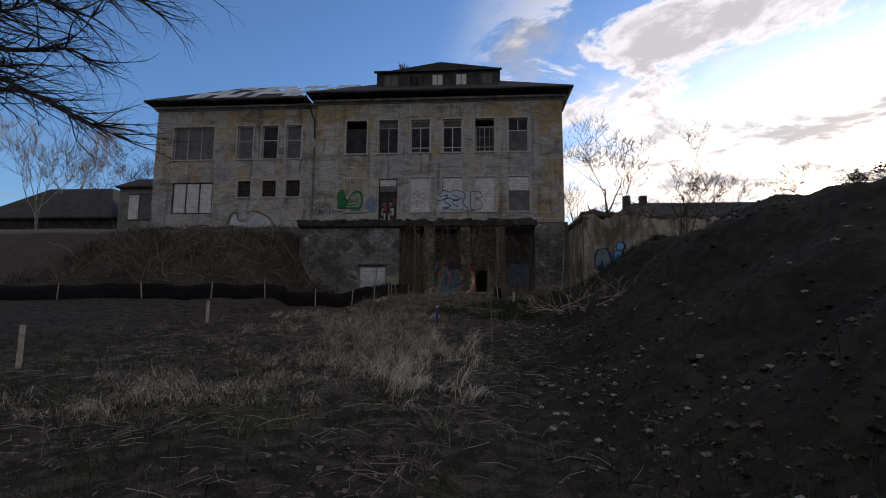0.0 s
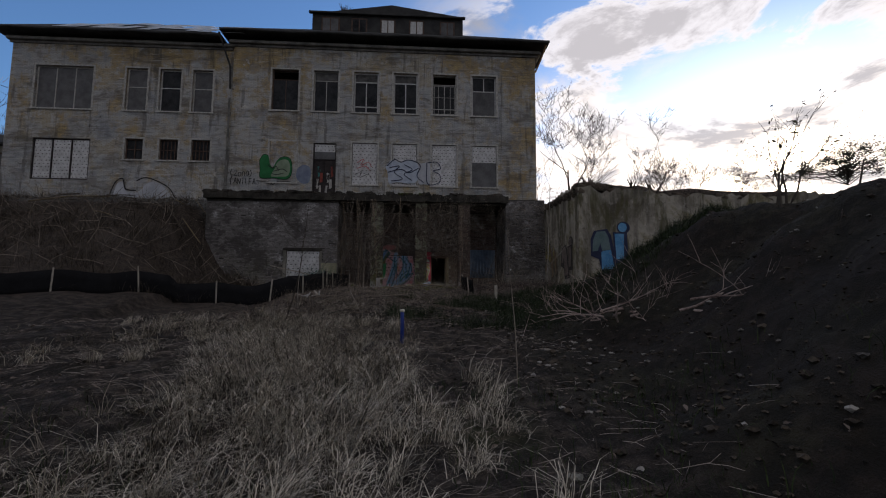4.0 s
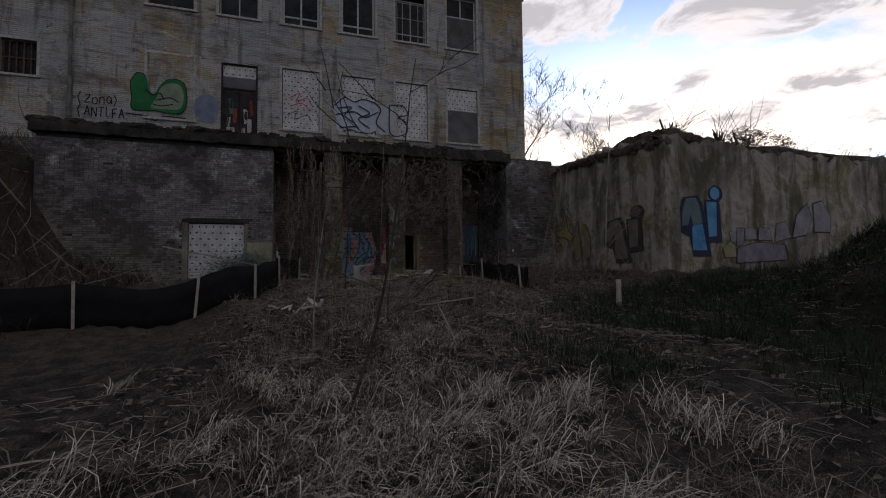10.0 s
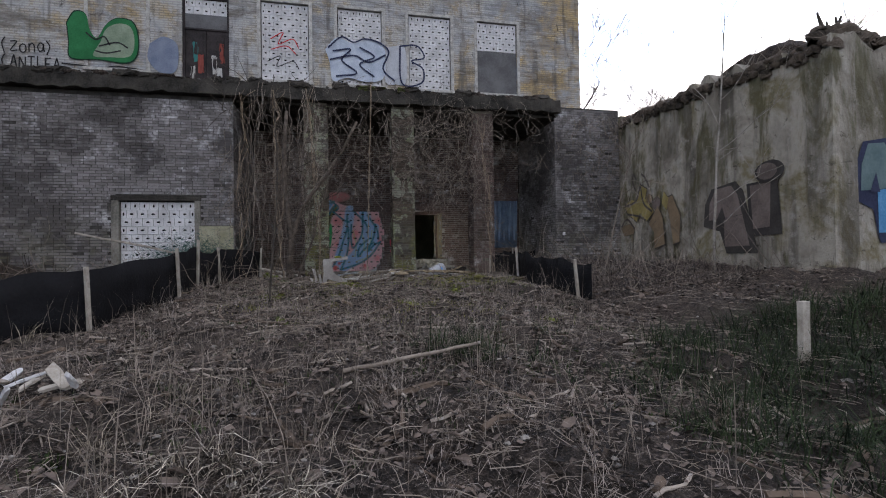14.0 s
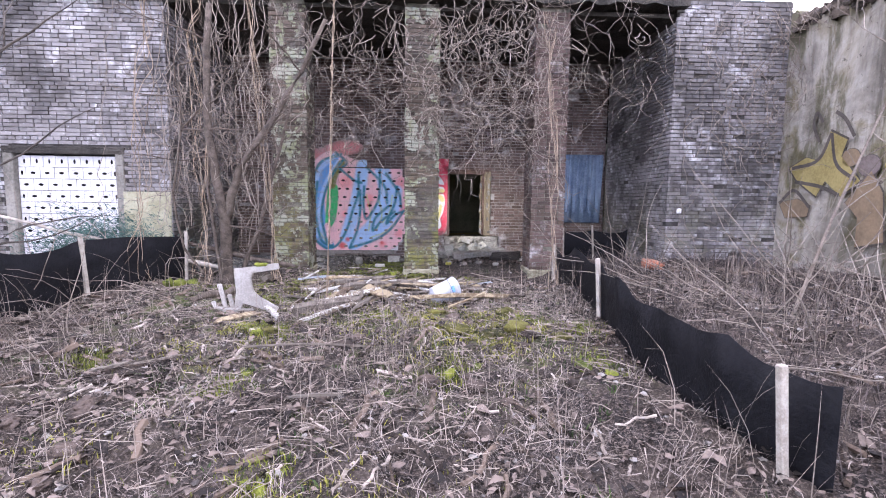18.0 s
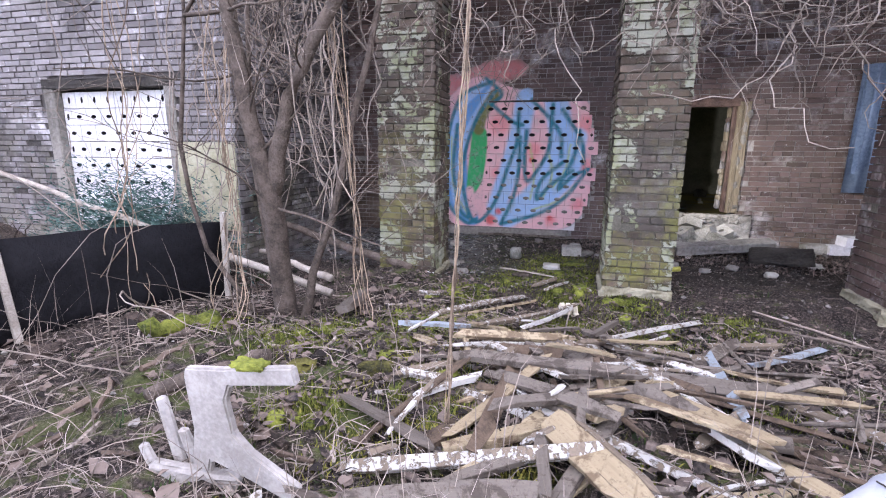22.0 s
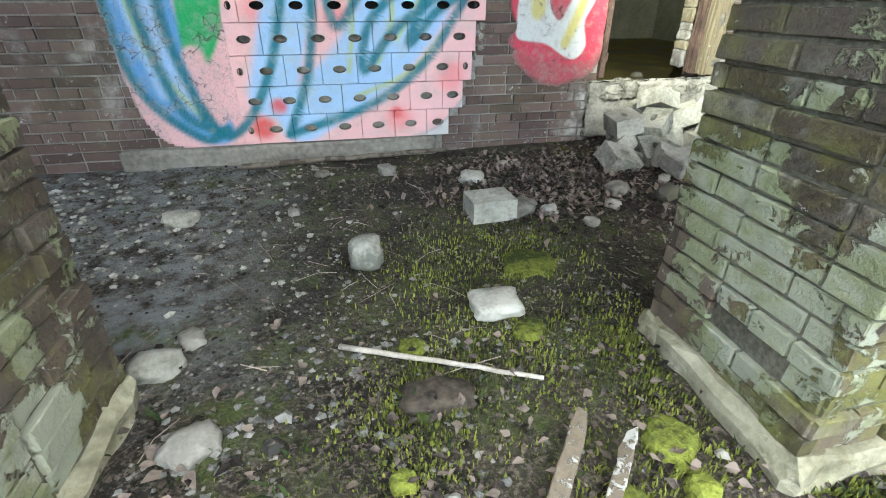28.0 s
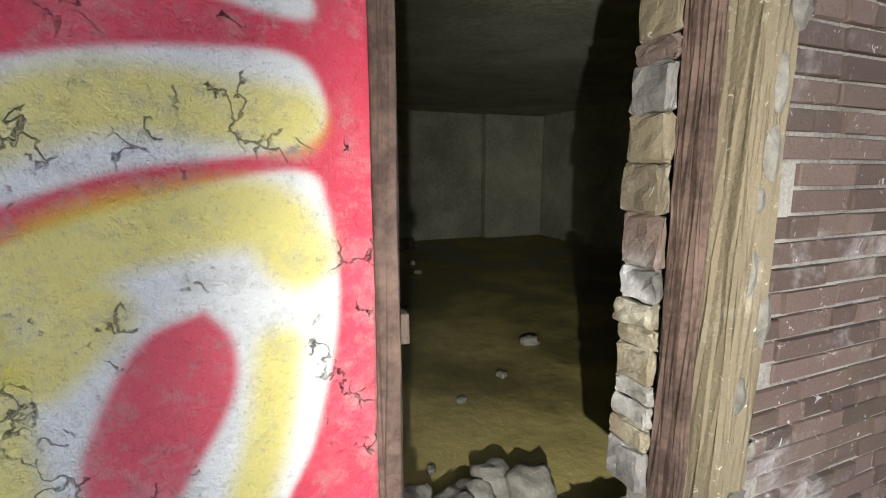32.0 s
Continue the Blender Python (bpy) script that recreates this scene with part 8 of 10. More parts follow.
def overhanging_tree():
    """A big tree whose long limbs arch out over the lot, with fine hanging twigs."""
    r = random.Random(33)
    base = Vector((-23.6, 15.5, gz(-23.6, 15.5)))
    t = thing("bare_tree", "spreading bare tree overhanging the lot", "tree", at=base)
    part("trunk", mesh_of("trunk", *tube([(0, 0, -0.4), (0.15, 0, 2.5), (0.35, 0.1, 6), (0.4, 0.1, 10), (0.5, 0.2, 15)], [0.62, 0.48, 0.42, 0.32, 0.14], 12), [BARK_DARK], True), None, t)
    fine = []
    for k in range(15):
        z0 = 6.4 + 0.58 * k
        head = radians(r.uniform(-34, 9))
        reach = r.uniform(8.8, 11.2) + 0.10 * k
        rise = r.uniform(0.4, 2.6)
        n0, pts = 15, []
        wob = r.uniform(0, 6)
        for q in range(n0):
            f = q / (n0 - 1)
            pts.append(Vector((0.38 + reach * f * math.cos(head) + 0.15 * math.sin(f * 7 + wob), reach * f * math.sin(head) + 0.3 * math.sin(f * 5 + wob), z0 + rise * math.sin(f * 2.6) - 1.0 * f ** 3 + 0.18 * math.sin(f * 11 + wob))))
        rad = [0.15 * (1 - q / n0) ** 0.8 + 0.014 for q in range(n0)]
        part("limb", mesh_of("limb", *tube(pts, rad, 7), [BARK_DARK], True), None, t)
        for q in range(4, n0):
            for w in range(3):
                d = (pts[min(q + 1, n0 - 1)] - pts[q - 1]).normalized()
                side = Vector((r.uniform(-0.2, 0.5), r.uniform(-1, 1), r.uniform(-0.55, 0.7)))
                bp, br, bd = limb(pts[q], d + side, r.uniform(1.2, 3.2), 0.034, r, 0.16, 0.05, 8)
                fine.append(tube(bp, br, 4, False))
                for e in range(1, 8):
                    tp, tr, _ = limb(bp[e], bd + Vector((r.uniform(-0.8, 0.8), r.uniform(-0.8, 0.8), r.uniform(-0.7, 0.5))), r.uniform(0.4, 1.2), 0.0105, r, 0.22, 0.1, 5)
                    fine.append(tube(tp, tr, 3, False))
    tagged(part("crown", mesh_of("crown", *gather(fine), [BARK_DARK]), None, t, "fine bare twigs"), kind="stuff")


overhanging_tree()
bare_tree("birch_tree", "pale birch beyond the annex", (-47, 50, 7), 17.0, 0.22, 41, 5, 4, (0.1, 0, 1), BARK_PALE, 0.8, 0.5)
bare_tree("birch_tree", "pale birch beside the annex", (-55, 48, 7), 18.0, 0.22, 42, 5, 4, (0.1, 0, 1), BARK_PALE, 0.8, 0.5)
bare_tree("birch_tree", "thin pale birch before the annex", (-33.5, 33, 4.5), 12.0, 0.10, 43, 4, 4, (0, 0, 1), BARK_PALE, 0.7, 0.5)
bare_tree("bare_tree", "dark bare tree beyond the annex", (-42, 56, 7), 16.0, 0.25, 44, 5, 4, (0, 0, 1), BARK_DARK)
bare_tree("sapling", "young bare tree on the dormer roof edge", (-5.7, 37.2, 19.3), 3.2, 0.035, 45, 3, 5, (0, 0, 1), BARK_DARK, 0.6, 0.6)


def leafy_shrub(label, base, height, seed, leaves, size, mat, lean=(0, 0, 1), spread=0.8):
    r = random.Random(seed)
    t = thing("shrub", label, "shrub", at=base)
    pieces = [[], [], []]
    for k in range(5):
        grow(pieces, (r.uniform(-0.2, 0.2), r.uniform(-0.2, 0.2), -0.1), Vector(lean) + Vector((r.uniform(-0.4, 0.4), r.uniform(-0.4, 0.4), 0)), height * r.uniform(0.45, 0.7), 0.03, 2, r, 4, spread, 0.2)
    part("stem_mass", mesh_of("stem_mass", *gather(pieces[0] + pieces[1]), [BARK_DARK]), None, t)
    part("twig_mass", mesh_of("twig_mass", *gather(pieces[2]), [BARK_DARK]), None, t)
    tips = [v for vs, _ in pieces[2] for v in (vs[-1], vs[len(vs) // 2])]
    vs, fs = [], []
    for k in range(leaves):
        p = Vector(r.choice(tips)) + Vector((r.gauss(0, 0.06), r.gauss(0, 0.06), r.gauss(0, 0.06)))
        a = Vector((r.uniform(-1, 1), r.uniform(-1, 1), r.uniform(-1, 1))).normalized() * size * r.uniform(0.6, 1.3)
        b = a.orthogonal().normalized() * size * 0.55
        n0 = len(vs)
        vs += [tuple(p - a), tuple(p + b), tuple(p + a), tuple(p - b)]
        fs.append((n0, n0 + 1, n0 + 2, n0 + 3))
    part("leaves", mesh_of("leaves", vs, fs, [mat]), None, t, "small dark leaves")


leafy_shrub("sparse leaning shrub with dark round leaves on the heap", (6.5, 14.7, gz(6.5, 14.7)), 2.3, 51, 150, 0.06, LEAF_DARK, (0.6, 0.1, 1))


def far_evergreen(base, height, wide, seed):
    """A tall trunk with a flat-topped crown of dark leaf clumps with gaps."""
    r = random.Random(seed)
    t = thing("evergreen_tree", "tall dark evergreen with a clumped round crown", "tree", at=base)
    pieces = [[], [], []]
    grow(pieces, (0, 0, -0.3), (0.02, 0, 1), height * 0.86, 0.28, 3, r, 7, 1.0, 0.06, up=0.25, least=0.03)
    part("trunk", mesh_of("trunk", *gather(pieces[0]), [BARK_DARK], True), None, t)
    vs, fs = [], []
    lumps = []
    for k in range(58):
        a, f = r.uniform(0, 2 * math.pi), r.random() ** 0.5
        lumps.append((Vector((math.cos(a) * f * wide, math.sin(a) * f * wide, height * (0.80 + 0.20 * (1 - f * f) * r.random()) - 0.12 * wide * f)), r.uniform(0.5, 1.3)))
    twigs = [tube([Vector((0, 0, height * r.uniform(0.62, 0.8))), c.lerp(Vector((0, 0, height * 0.75)), 0.5) + Vector((0, 0, -0.3)), c], [0.07, 0.045, 0.02], 4, False) for c, _ in lumps]
    part("limb_mass", mesh_of("limb_mass", *gather(twigs), [BARK_DARK]), None, t)
    for c, s in lumps:
        for q in range(90):
            p = c + Vector((r.gauss(0, s * 0.55), r.gauss(0, s * 0.55), r.gauss(0, s * 0.36)))
            a = Vector((r.uniform(-1, 1), r.uniform(-1, 1), r.uniform(-1, 1))).normalized() * r.uniform(0.10, 0.24)
            b = a.orthogonal().normalized() * r.uniform(0.05, 0.11)
            n0 = len(vs)
            vs += [tuple(p - a), tuple(p + b), tuple(p + a), tuple(p - b)]
            fs.append((n0, n0 + 1, n0 + 2, n0 + 3))
    tagged(part("leaves", mesh_of("leaves", vs, fs, [LEAF_DARK]), None, t, "dark leaf clumps"), kind="stuff")


far_evergreen((52, 58.5, 6.0), 15.0, 6.0, 52)
for k, (x, n_) in enumerate(((6.2, 5), (8.0, 6), (8.9, 3))):
    r = random.Random(60 + k)
    st = thing("tree_stool", "cut tree stool with short dark stems on the wall crown", "tree stump", at=(x, 24.35, 6.05))
    for q in range(n_):
        pts, rad, _ = limb((r.uniform(-0.15, 0.15), r.uniform(-0.1, 0.1), -0.1), (r.uniform(-0.5, 0.5), r.uniform(-0.2, 0.2), 1), r.uniform(0.4, 0.85), r.uniform(0.035, 0.06), r, 0.1, n=5)
        part("stem", mesh_of("stem", *tube(pts, [v * 1.3 for v in rad], 7), [BARK_DARK]), None, st)
    tw = []
    for q in range(16):
        pts, rad, _ = limb((r.uniform(-0.1, 0.5), 0, 0.3), (r.uniform(-0.4, 1.2), r.uniform(-0.5, 0.2), 0.7), r.uniform(0.7, 1.7), 0.009, r, 0.2, 0.15)
        tw.append(tube(pts, rad, 4))
    part("shoot_mass", mesh_of("shoot_mass", *gather(tw), [TWIG]), None, st, "thin whippy shoots")
# brambles and turf along the crown of the wall
tw = []
r = random.Random(70)
for q in range(260):
    x = r.uniform(5.6, 20)
    on_side = r.random() < 0.35
    p = (5.75 + 0.06 * (r.uniform(24.2, 31) - 24), r.uniform(24.2, 31), 6.3) if on_side else (x, 24.15, 6.05)
    pts, rad, _ = limb(p, (r.uniform(-1, 1), r.uniform(-1, 0.3), r.uniform(0.2, 1)), r.uniform(0.3, 0.9), 0.007, r, 0.35, 0.25)
    tw.append(tube(pts, rad, 3))
stuff("bramble", mesh_of("bramble", *gather(tw), [TWIG]), "dead bramble and roots along the wall crown", "bramble")

# the tree in the porch mouth
tree = thing("small_tree", "many-stemmed bare tree hung with dead vines before the porch", "tree", at=(-3.6, 29.5, gz(-3.6, 29.5)))
r = random.Random(81)
stems = [
    ([(0.0, 0.05, -0.15), (0.0, -0.02, 0.4), (0.04, -0.1, 0.8), (0.06, -0.2, 1.1), (0.0, -0.28, 1.6), (-0.06, -0.32, 2.2), (-0.05, -0.35, 3.0), (0.0, -0.3, 4.0)], 0.095),
    ([(0.05, -0.17, 0.98), (0.16, -0.2, 1.35), (0.3, -0.22, 1.75), (0.55, -0.28, 2.1), (0.9, -0.32, 2.55), (1.25, -0.36, 3.1), (1.6, -0.4, 3.8)], 0.065),
    ([(0.12, 0.05, -0.15), (0.27, 0.03, 0.4), (0.48, 0.0, 0.85), (0.62, 0.0, 1.4), (0.82, 0.0, 2.05), (1.02, 0.02, 2.8)], 0.038),
    ([(-0.12, 0.1, -0.15), (-0.2, 0.1, 0.7), (-0.28, 0.08, 1.5), (-0.22, 0.1, 2.5), (-0.3, 0.12, 3.6)], 0.03),
    ([(-0.1, -0.1, -0.1), (-0.5, -0.25, 0.6), (-0.6, -0.3, 1.4), (-0.45, -0.3, 2.3), (-0.5, -0.2, 3.2)], 0.022),
]
tips = []
for pts, rad in stems:
    c = [Vector(p) for p in pts]
    fine = []
    for a, b in zip(c, c[1:]):
        fine += [a, a.lerp(b, 0.5) + Vector((r.uniform(-0.02, 0.02), r.uniform(-0.02, 0.02), 0))]
    fine.append(c[-1])
    part("stem", mesh_of("stem", *tube(fine, [rad * (1 - 0.62 * i / len(fine)) * r.uniform(0.93, 1.07) for i in range(len(fine))], 10), [BARK], True), None, tree)
    tips += fine[3:]
pieces = [[], [], []]
for k in range(30):
    p = r.choice(tips)
    grow(pieces, p, (r.uniform(-1, 1), r.uniform(-0.7, 0.5), r.uniform(-0.2, 0.9)), r.uniform(0.5, 1.3), r.uniform(0.008, 0.016), 2, r, 4, 0.9, 0.26, least=0.0022)
tagged(part("branch_mass", mesh_of("branch_mass", *gather(pieces[0] + pieces[1]), [BARK], True), None, tree), kind="stuff")
tagged(part("twig_mass", mesh_of("twig_mass", *gather(pieces[2]), [TWIG]), None, tree, "fine grey twigs"), kind="stuff")


def vine(p, length, r, radius, droop=0.9, wander=0.35, n=13):
    pts = [Vector(p)]
    d = Vector((r.uniform(-0.6, 0.6), r.uniform(-0.4, 0.2), -0.6))
    for k in range(n - 1):
        d = (d + Vector((r.gauss(0, wander), r.gauss(0, wander * 0.6), r.gauss(-droop * 0.12, wander)))).normalized()
        q = pts[-1] + d * length / n
        q.y = min(q.y, 31.0)
        pts.append(q)
    return tube(pts, [radius * (1 - 0.6 * k / n) for k in range(n)], 4, False)


r = random.Random(91)
groups_ = (("dead vines hanging over the porch mouth", -5.2, -3.3, 130, 3.2, 5.8), ("tangle of dead creeper between the columns", -2.7, -0.9, 150, 4.2, 6.7), ("thick tangle of dead creeper above the window", -0.5, 1.6, 330, 4.3, 6.8), ("dead creeper on the end of the slab", 1.4, 4.0, 60, 5.2, 6.9), ("dead creeper on the end pier", 4.4, 6.3, 130, 4.2, 6.8))
for label, x0, x1, count, z0, z1 in groups_:
    t = []
    for k in range(count):
        p = (r.uniform(x0, x1), r.uniform(30.45, 30.95), r.uniform(z0, z1))
        t.append(vine(p, r.uniform(0.7, 2.2), r, r.uniform(0.003, 0.008), 0.5, 0.5))
    stuff("creeper", mesh_of("creeper", *gather(t), [TWIG]), label, "creeper")
t = []
for k in range(26):
    x = r.choice((-4.6, -4.2, -3.9, -3.5, -3.3, -3.2, -3.7, 1.0, 1.3)) + r.uniform(-0.15, 0.15)
    y = r.uniform(28.9, 30.6) if x < -3 else r.uniform(30.2, 30.9)
    pts = [Vector((x + r.uniform(-0.3, 0.3), y, 6.6))]
    while pts[-1].z > r.uniform(1.9, 3.4):
        pts.append(pts[-1] + Vector((r.gauss(0, 0.05), r.gauss(0, 0.03), -r.uniform(0.12, 0.25))))
    t.append(tube(pts, r.uniform(0.003, 0.007), 5, False))
stuff("creeper", mesh_of("creeper", *gather(t), [TWIG]), "long hanging creeper stems before the columns", "creeper")
VINE = material("tan_vine_bark", grained((0.14, 0.105, 0.075), (0.42, 0.33, 0.235), 6, 50, 0.002, 0.8))
# twisted bundles of vine stems that reach the ground
for foot, top_, count, spread_ in (((-1.86, 28.22), (-1.70, 28.24, 6.4), 6, 0.012), ((1.3, 29.0), (1.55, 30.65, 6.6), 8, 0.09), ((-2.85, 29.5), (-3.1, 29.2, 6.5), 8, 0.06), ((-3.75, 29.1), (-3.85, 29.3, 6.5), 7, 0.12), ((-4.6, 28.9), (-4.5, 29.4, 6.4), 6, 0.15)):
    v = thing("vine", "bundle of twisted dead vine stems hanging to the ground", "vine", at=(foot[0], foot[1], gz(*foot)))
    for k in range(count):
        turn_, pts = r.uniform(0, 6.28), []
        for q in range(41):
            f = q / 40
            c = Vector((0, 0, 0)).lerp(Vector((top_[0] - foot[0], top_[1] - foot[1], top_[2] - gz(*foot))), f)
            wide_ = spread_ * (0.25 + abs(f - 0.45) ** 1.4 * 2.2)
            a = turn_ + f * 15.0 + 0.6 * math.sin(f * 23 + turn_)
            pts.append(c + Vector((math.cos(a) * wide_ + spread_ * 0.6 * math.sin(f * 5 + turn_), math.sin(a) * wide_ + spread_ * 0.3 * math.sin(f * 17 + turn_ * 3), -0.02)) + Vector((r.gauss(0, 0.006), r.gauss(0, 0.006), 0)))
        part("strand", mesh_of("strand", *tube(pts, r.uniform(0.0022, 0.0048), 5, False), [VINE], True), None, v)
t = []
for k in range(120):
    x, y = r.uniform(-8.6, -3.6), r.uniform(26, 30.5)
    pts, rad, _ = limb((x, y, gz(x, y) - 0.05), (r.uniform(-1, 1), r.uniform(-0.8, 0.6), r.uniform(0.3, 1.2)), r.uniform(0.6, 2.0), r.uniform(0.003, 0.008), r, 0.28, 0.25, 11)
    t.append(tube(pts, rad, 4))
stuff("bramble", mesh_of("bramble", *gather(t), [TWIG]), "arching dead bramble beside the film fence", "bramble")
t = []
for k in range(150):
    x, y = r.uniform(1.9, 5.4), r.uniform(24.3, 30.6)
    pts, rad, _ = limb((x, y, gz(x, y) - 0.05), (r.uniform(-1.4, 0.4), r.uniform(-1, 0.6), r.uniform(0.2, 1.0)), r.uniform(0.6, 2.2), r.uniform(0.004, 0.009), r, 0.18, 0.2, 9)
    t.append(tube(pts, rad, 4))
stuff("bramble", mesh_of("bramble", *gather(t), [TWIG]), "arching dead bramble before the retaining wall", "bramble")
for base, way, length, rad, label, mat in (((-4.15, 17.5), (0.32, -0.08, 1), 3.1, 0.016, "thin leaning dark sapling in the dry grass", BARK_DARK), ((-4.3, 19.4), (0.02, 0.0, 1), 2.2, 0.012, "thin forked pale sapling in the dry grass", BARK_PALE), ((-3.35, 24.5), (0.05, 0.1, 1), 3.4, 0.017, "branching bare sapling on the rise", BARK_DARK), ((4.75, 25.7), (-0.02, 0.05, 1), 5.5, 0.03, "slender pale birch sapling at the wall", BARK_PALE), ((2.9, 26.6), (0.15, -0.2, 1), 3.0, 0.018, "thin bare sapling beyond the fence", TWIG), ((-1.9, 13.9), (0.1, 0.05, 1), 2.1, 0.009, "tall dry weed stalk", TWIG), ((0.4, 12.2), (0.05, 0.1, 1), 2.3, 0.009, "tall dry weed stalk", TWIG), ((-2.5, 19.2), (-0.35, -0.1, 1), 0.75, 0.022, "leaning dry stick in the grass", STAKE)):
    r2 = random.Random(int(base[0] * 100))
    s = thing("sapling", label, "sapling", at=(base[0], base[1], gz(*base)))
    pts, rads, _ = limb((0, 0, -0.1), way, length, rad, r2, 0.05, n=12)
    part("stem", mesh_of("stem", *tube(pts, rads, 7), [mat], True), None, s)
    if rad > 0.015 and length > 1:
        pieces = [[], [], []]
        for k in range(9):
            grow(pieces, pts[min(2 + k, 11)], (r2.uniform(-1, 1), r2.uniform(-1, 0.5), 0.6), length * 0.26, rad * 0.3, 1, r2, 3)
        tagged(part("twig_mass", mesh_of("twig_mass", *gather(pieces[0] + pieces[1] + pieces[2]), [mat]), None, s), kind="stuff")
# brush pile on the flank of the heap
BRUSH = material("cut_reddish_branch", grained((0.16, 0.115, 0.10), (0.50, 0.40, 0.36), 5, 40, 0.002, 0.7))
r = random.Random(99)
for bx, by, label, count, wide_, way_ in ((2.95, 15.1, "cut reddish branches thrown on the foot of the heap", 17, 1.0, 0.45), (3.6, 13.2, "long cut branch lying up the flank of the heap", 5, 0.5, 1.3)):
    brush = thing("brush_pile", label, "brush pile", at=(bx, by, gz(bx, by)))
    for k in range(count):
        a = r.uniform(0, 2 * math.pi)
        pieces = [[], [], []]
        start = (r.uniform(-0.5, 0.5) * wide_, r.uniform(-0.4, 0.4) * wide_, r.uniform(0.0, 0.3))
        grow(pieces, start, (math.cos(a) * 1.4 + way_, math.sin(a) * 0.8, r.uniform(-0.1, 0.55) + 0.25 * way_ * (math.cos(a) > 0)), r.uniform(0.7, 1.5), r.uniform(0.014, 0.026), 2, r, 3, 0.75, 0.16, least=0.006)
        b_ = part("branch", mesh_of("branch", *gather(pieces[0]), [BRUSH]), None, brush)
        tagged(part("twig_mass", mesh_of("twig_mass", *gather(pieces[1] + pieces[2]), [BRUSH]), None, b_), kind="stuff")
evergreen = thing("shrub", "low blue-green evergreen sprig before the blocked window", "shrub", at=(-5.95, 30.25, gz(-5.95, 30.25)))
vs, fs = [], []
for k in range(13000):
    a = r.uniform(0, 2 * math.pi)
    p = Vector((r.gauss(0, 0.48), r.gauss(0, 0.18), abs(r.gauss(0.48, 0.30))))
    d = Vector((math.cos(a), math.sin(a), r.uniform(-0.3, 0.9))) * 0.085
    q = d.orthogonal().normalized() * 0.006
    n0 = len(vs)
    vs += [tuple(p - q), tuple(p + q), tuple(p + d)]
    fs.append((n0, n0 + 1, n0 + 2))
part("needles", mesh_of("needles", vs, fs, [material("blue_green_needle", grained((0.02, 0.05, 0.043), (0.085, 0.165, 0.14), 3, 30, 0.0, 0.6))]), None, evergreen)
t = []
for k in range(14):
    pts, rad, _ = limb((r.uniform(-0.2, 0.2), r.uniform(-0.1, 0.1), -0.1), (r.uniform(-1, 1), r.uniform(-0.5, 0.5), 0.8), 0.9, 0.012, r, 0.2)
    t.append(tube(pts, rad, 4))
part("stem_mass", mesh_of("stem_mass", *gather(t), [BARK]), None, evergreen)

# ---- film fences ----
def film_fence(label, line, top, stakes=None):
    f = thing("film_fence", label, "fence")
    r = random.Random(len(line))
    c = []
    for a, b in zip(line, line[1:]):
        for k in range(8):
            c.append(Vector((*a, 0)).lerp(Vector((*b, 0)), k / 8))
    c.append(Vector((*line[-1], 0)))
    vs, n = [], len(c)
    for i, p in enumerate(c):
        g0 = gz(p.x, p.y)
        sag = 0.05 * math.sin(i % 8 / 8 * math.pi)
        for k in range(4):
            w = 0.02 * math.sin(i * 1.3 + k * 2.1)
            vs.append((p.x + w, p.y + w, g0 - 0.12 + (top - sag + 0.12) * k / 3))
    fs = [(i * 4 + k, i * 4 + 4 + k, i * 4 + 5 + k, i * 4 + 1 + k) for i in range(n - 1) for k in range(3)]
    me = mesh_of("film", vs, fs, [FILM_BLACK], True)
    ob = part("film", me, None, f, "sagging black plastic film")
    m = ob.modifiers.new("thickness", "SOLIDIFY")
    m.thickness = 0.006
    for a in stakes or line:
        h = top + r.uniform(0.04, 0.16)
        lean = pose(a[0], a[1], gz(*a), r.uniform(-5, 5), r.uniform(-6, 6), r.uniform(0, 90))
        part("stake", box_bm((-0.022, -0.06, -0.3), (0.022, -0.02, h), 0.004), STAKE, f, at=lean)


film_fence("black plastic film fence on wooden stakes along the bank", [(-4.3, 29.7), (-4.9, 28.35), (-4.95, 27.0), (-4.85, 25.7), (-5.3, 24.1), (-6.25, 23.3), (-8.0, 22.9), (-10.4, 22.4), (-12.8, 21.8), (-16, 21.3), (-20, 21.0), (-26, 20.6)], 0.72)
film_fence("black plastic film fence on wooden stakes beside the weeds", FENCE_LINE, 0.56, [(1.70, 30.5), (1.22, 27.2), (1.19, 24.58)])
film_fence("short black film screen beside the end pier", [(2.7, 33.2), (3.4, 33.1), (4.0, 32.6)], 0.72)
for x, y, h, label in ((-9.1, 15.3, 0.75, "short pale stake standing in the grass"), (-8.9, 8.6, 0.85, "pale leaning post at the edge of the lot"), (1.75, 21.4, 0.55, "weathered grey post among the weeds")):
    s = thing("stake", label, "stake", at=(x, y, gz(x, y)))
    part("post", box_bm((-0.045, -0.03, -0.2), (0.045, 0.03, h), 0.006, 0.004, 3, int(h * 100)), STAKE, s)
pole = thing("marker_pole", "blue marker pole with a white cap in the grass", "marker pole", at=(-1.22, 14.68, gz(-1.22, 14.68)))
part("tube", mesh_of("tube", *tube([(0, 0, -0.1), (0.005, 0, 0.3), (0.0, 0, 0.58)], 0.036, 14), [material("blue_plastic", grained((0.01, 0.025, 0.16), (0.02, 0.05, 0.26), 4, 40, 0.001), rough=0.5)], True), None, pole)
part("cap", mesh_of("cap", *tube([(0, 0, 0.575), (0, 0, 0.60), (0, 0, 0.625)], [0.044, 0.052, 0.036], 14), [material("chalky_white_cap", grained((0.5, 0.49, 0.42), (0.72, 0.7, 0.6)))], True), None, pole)

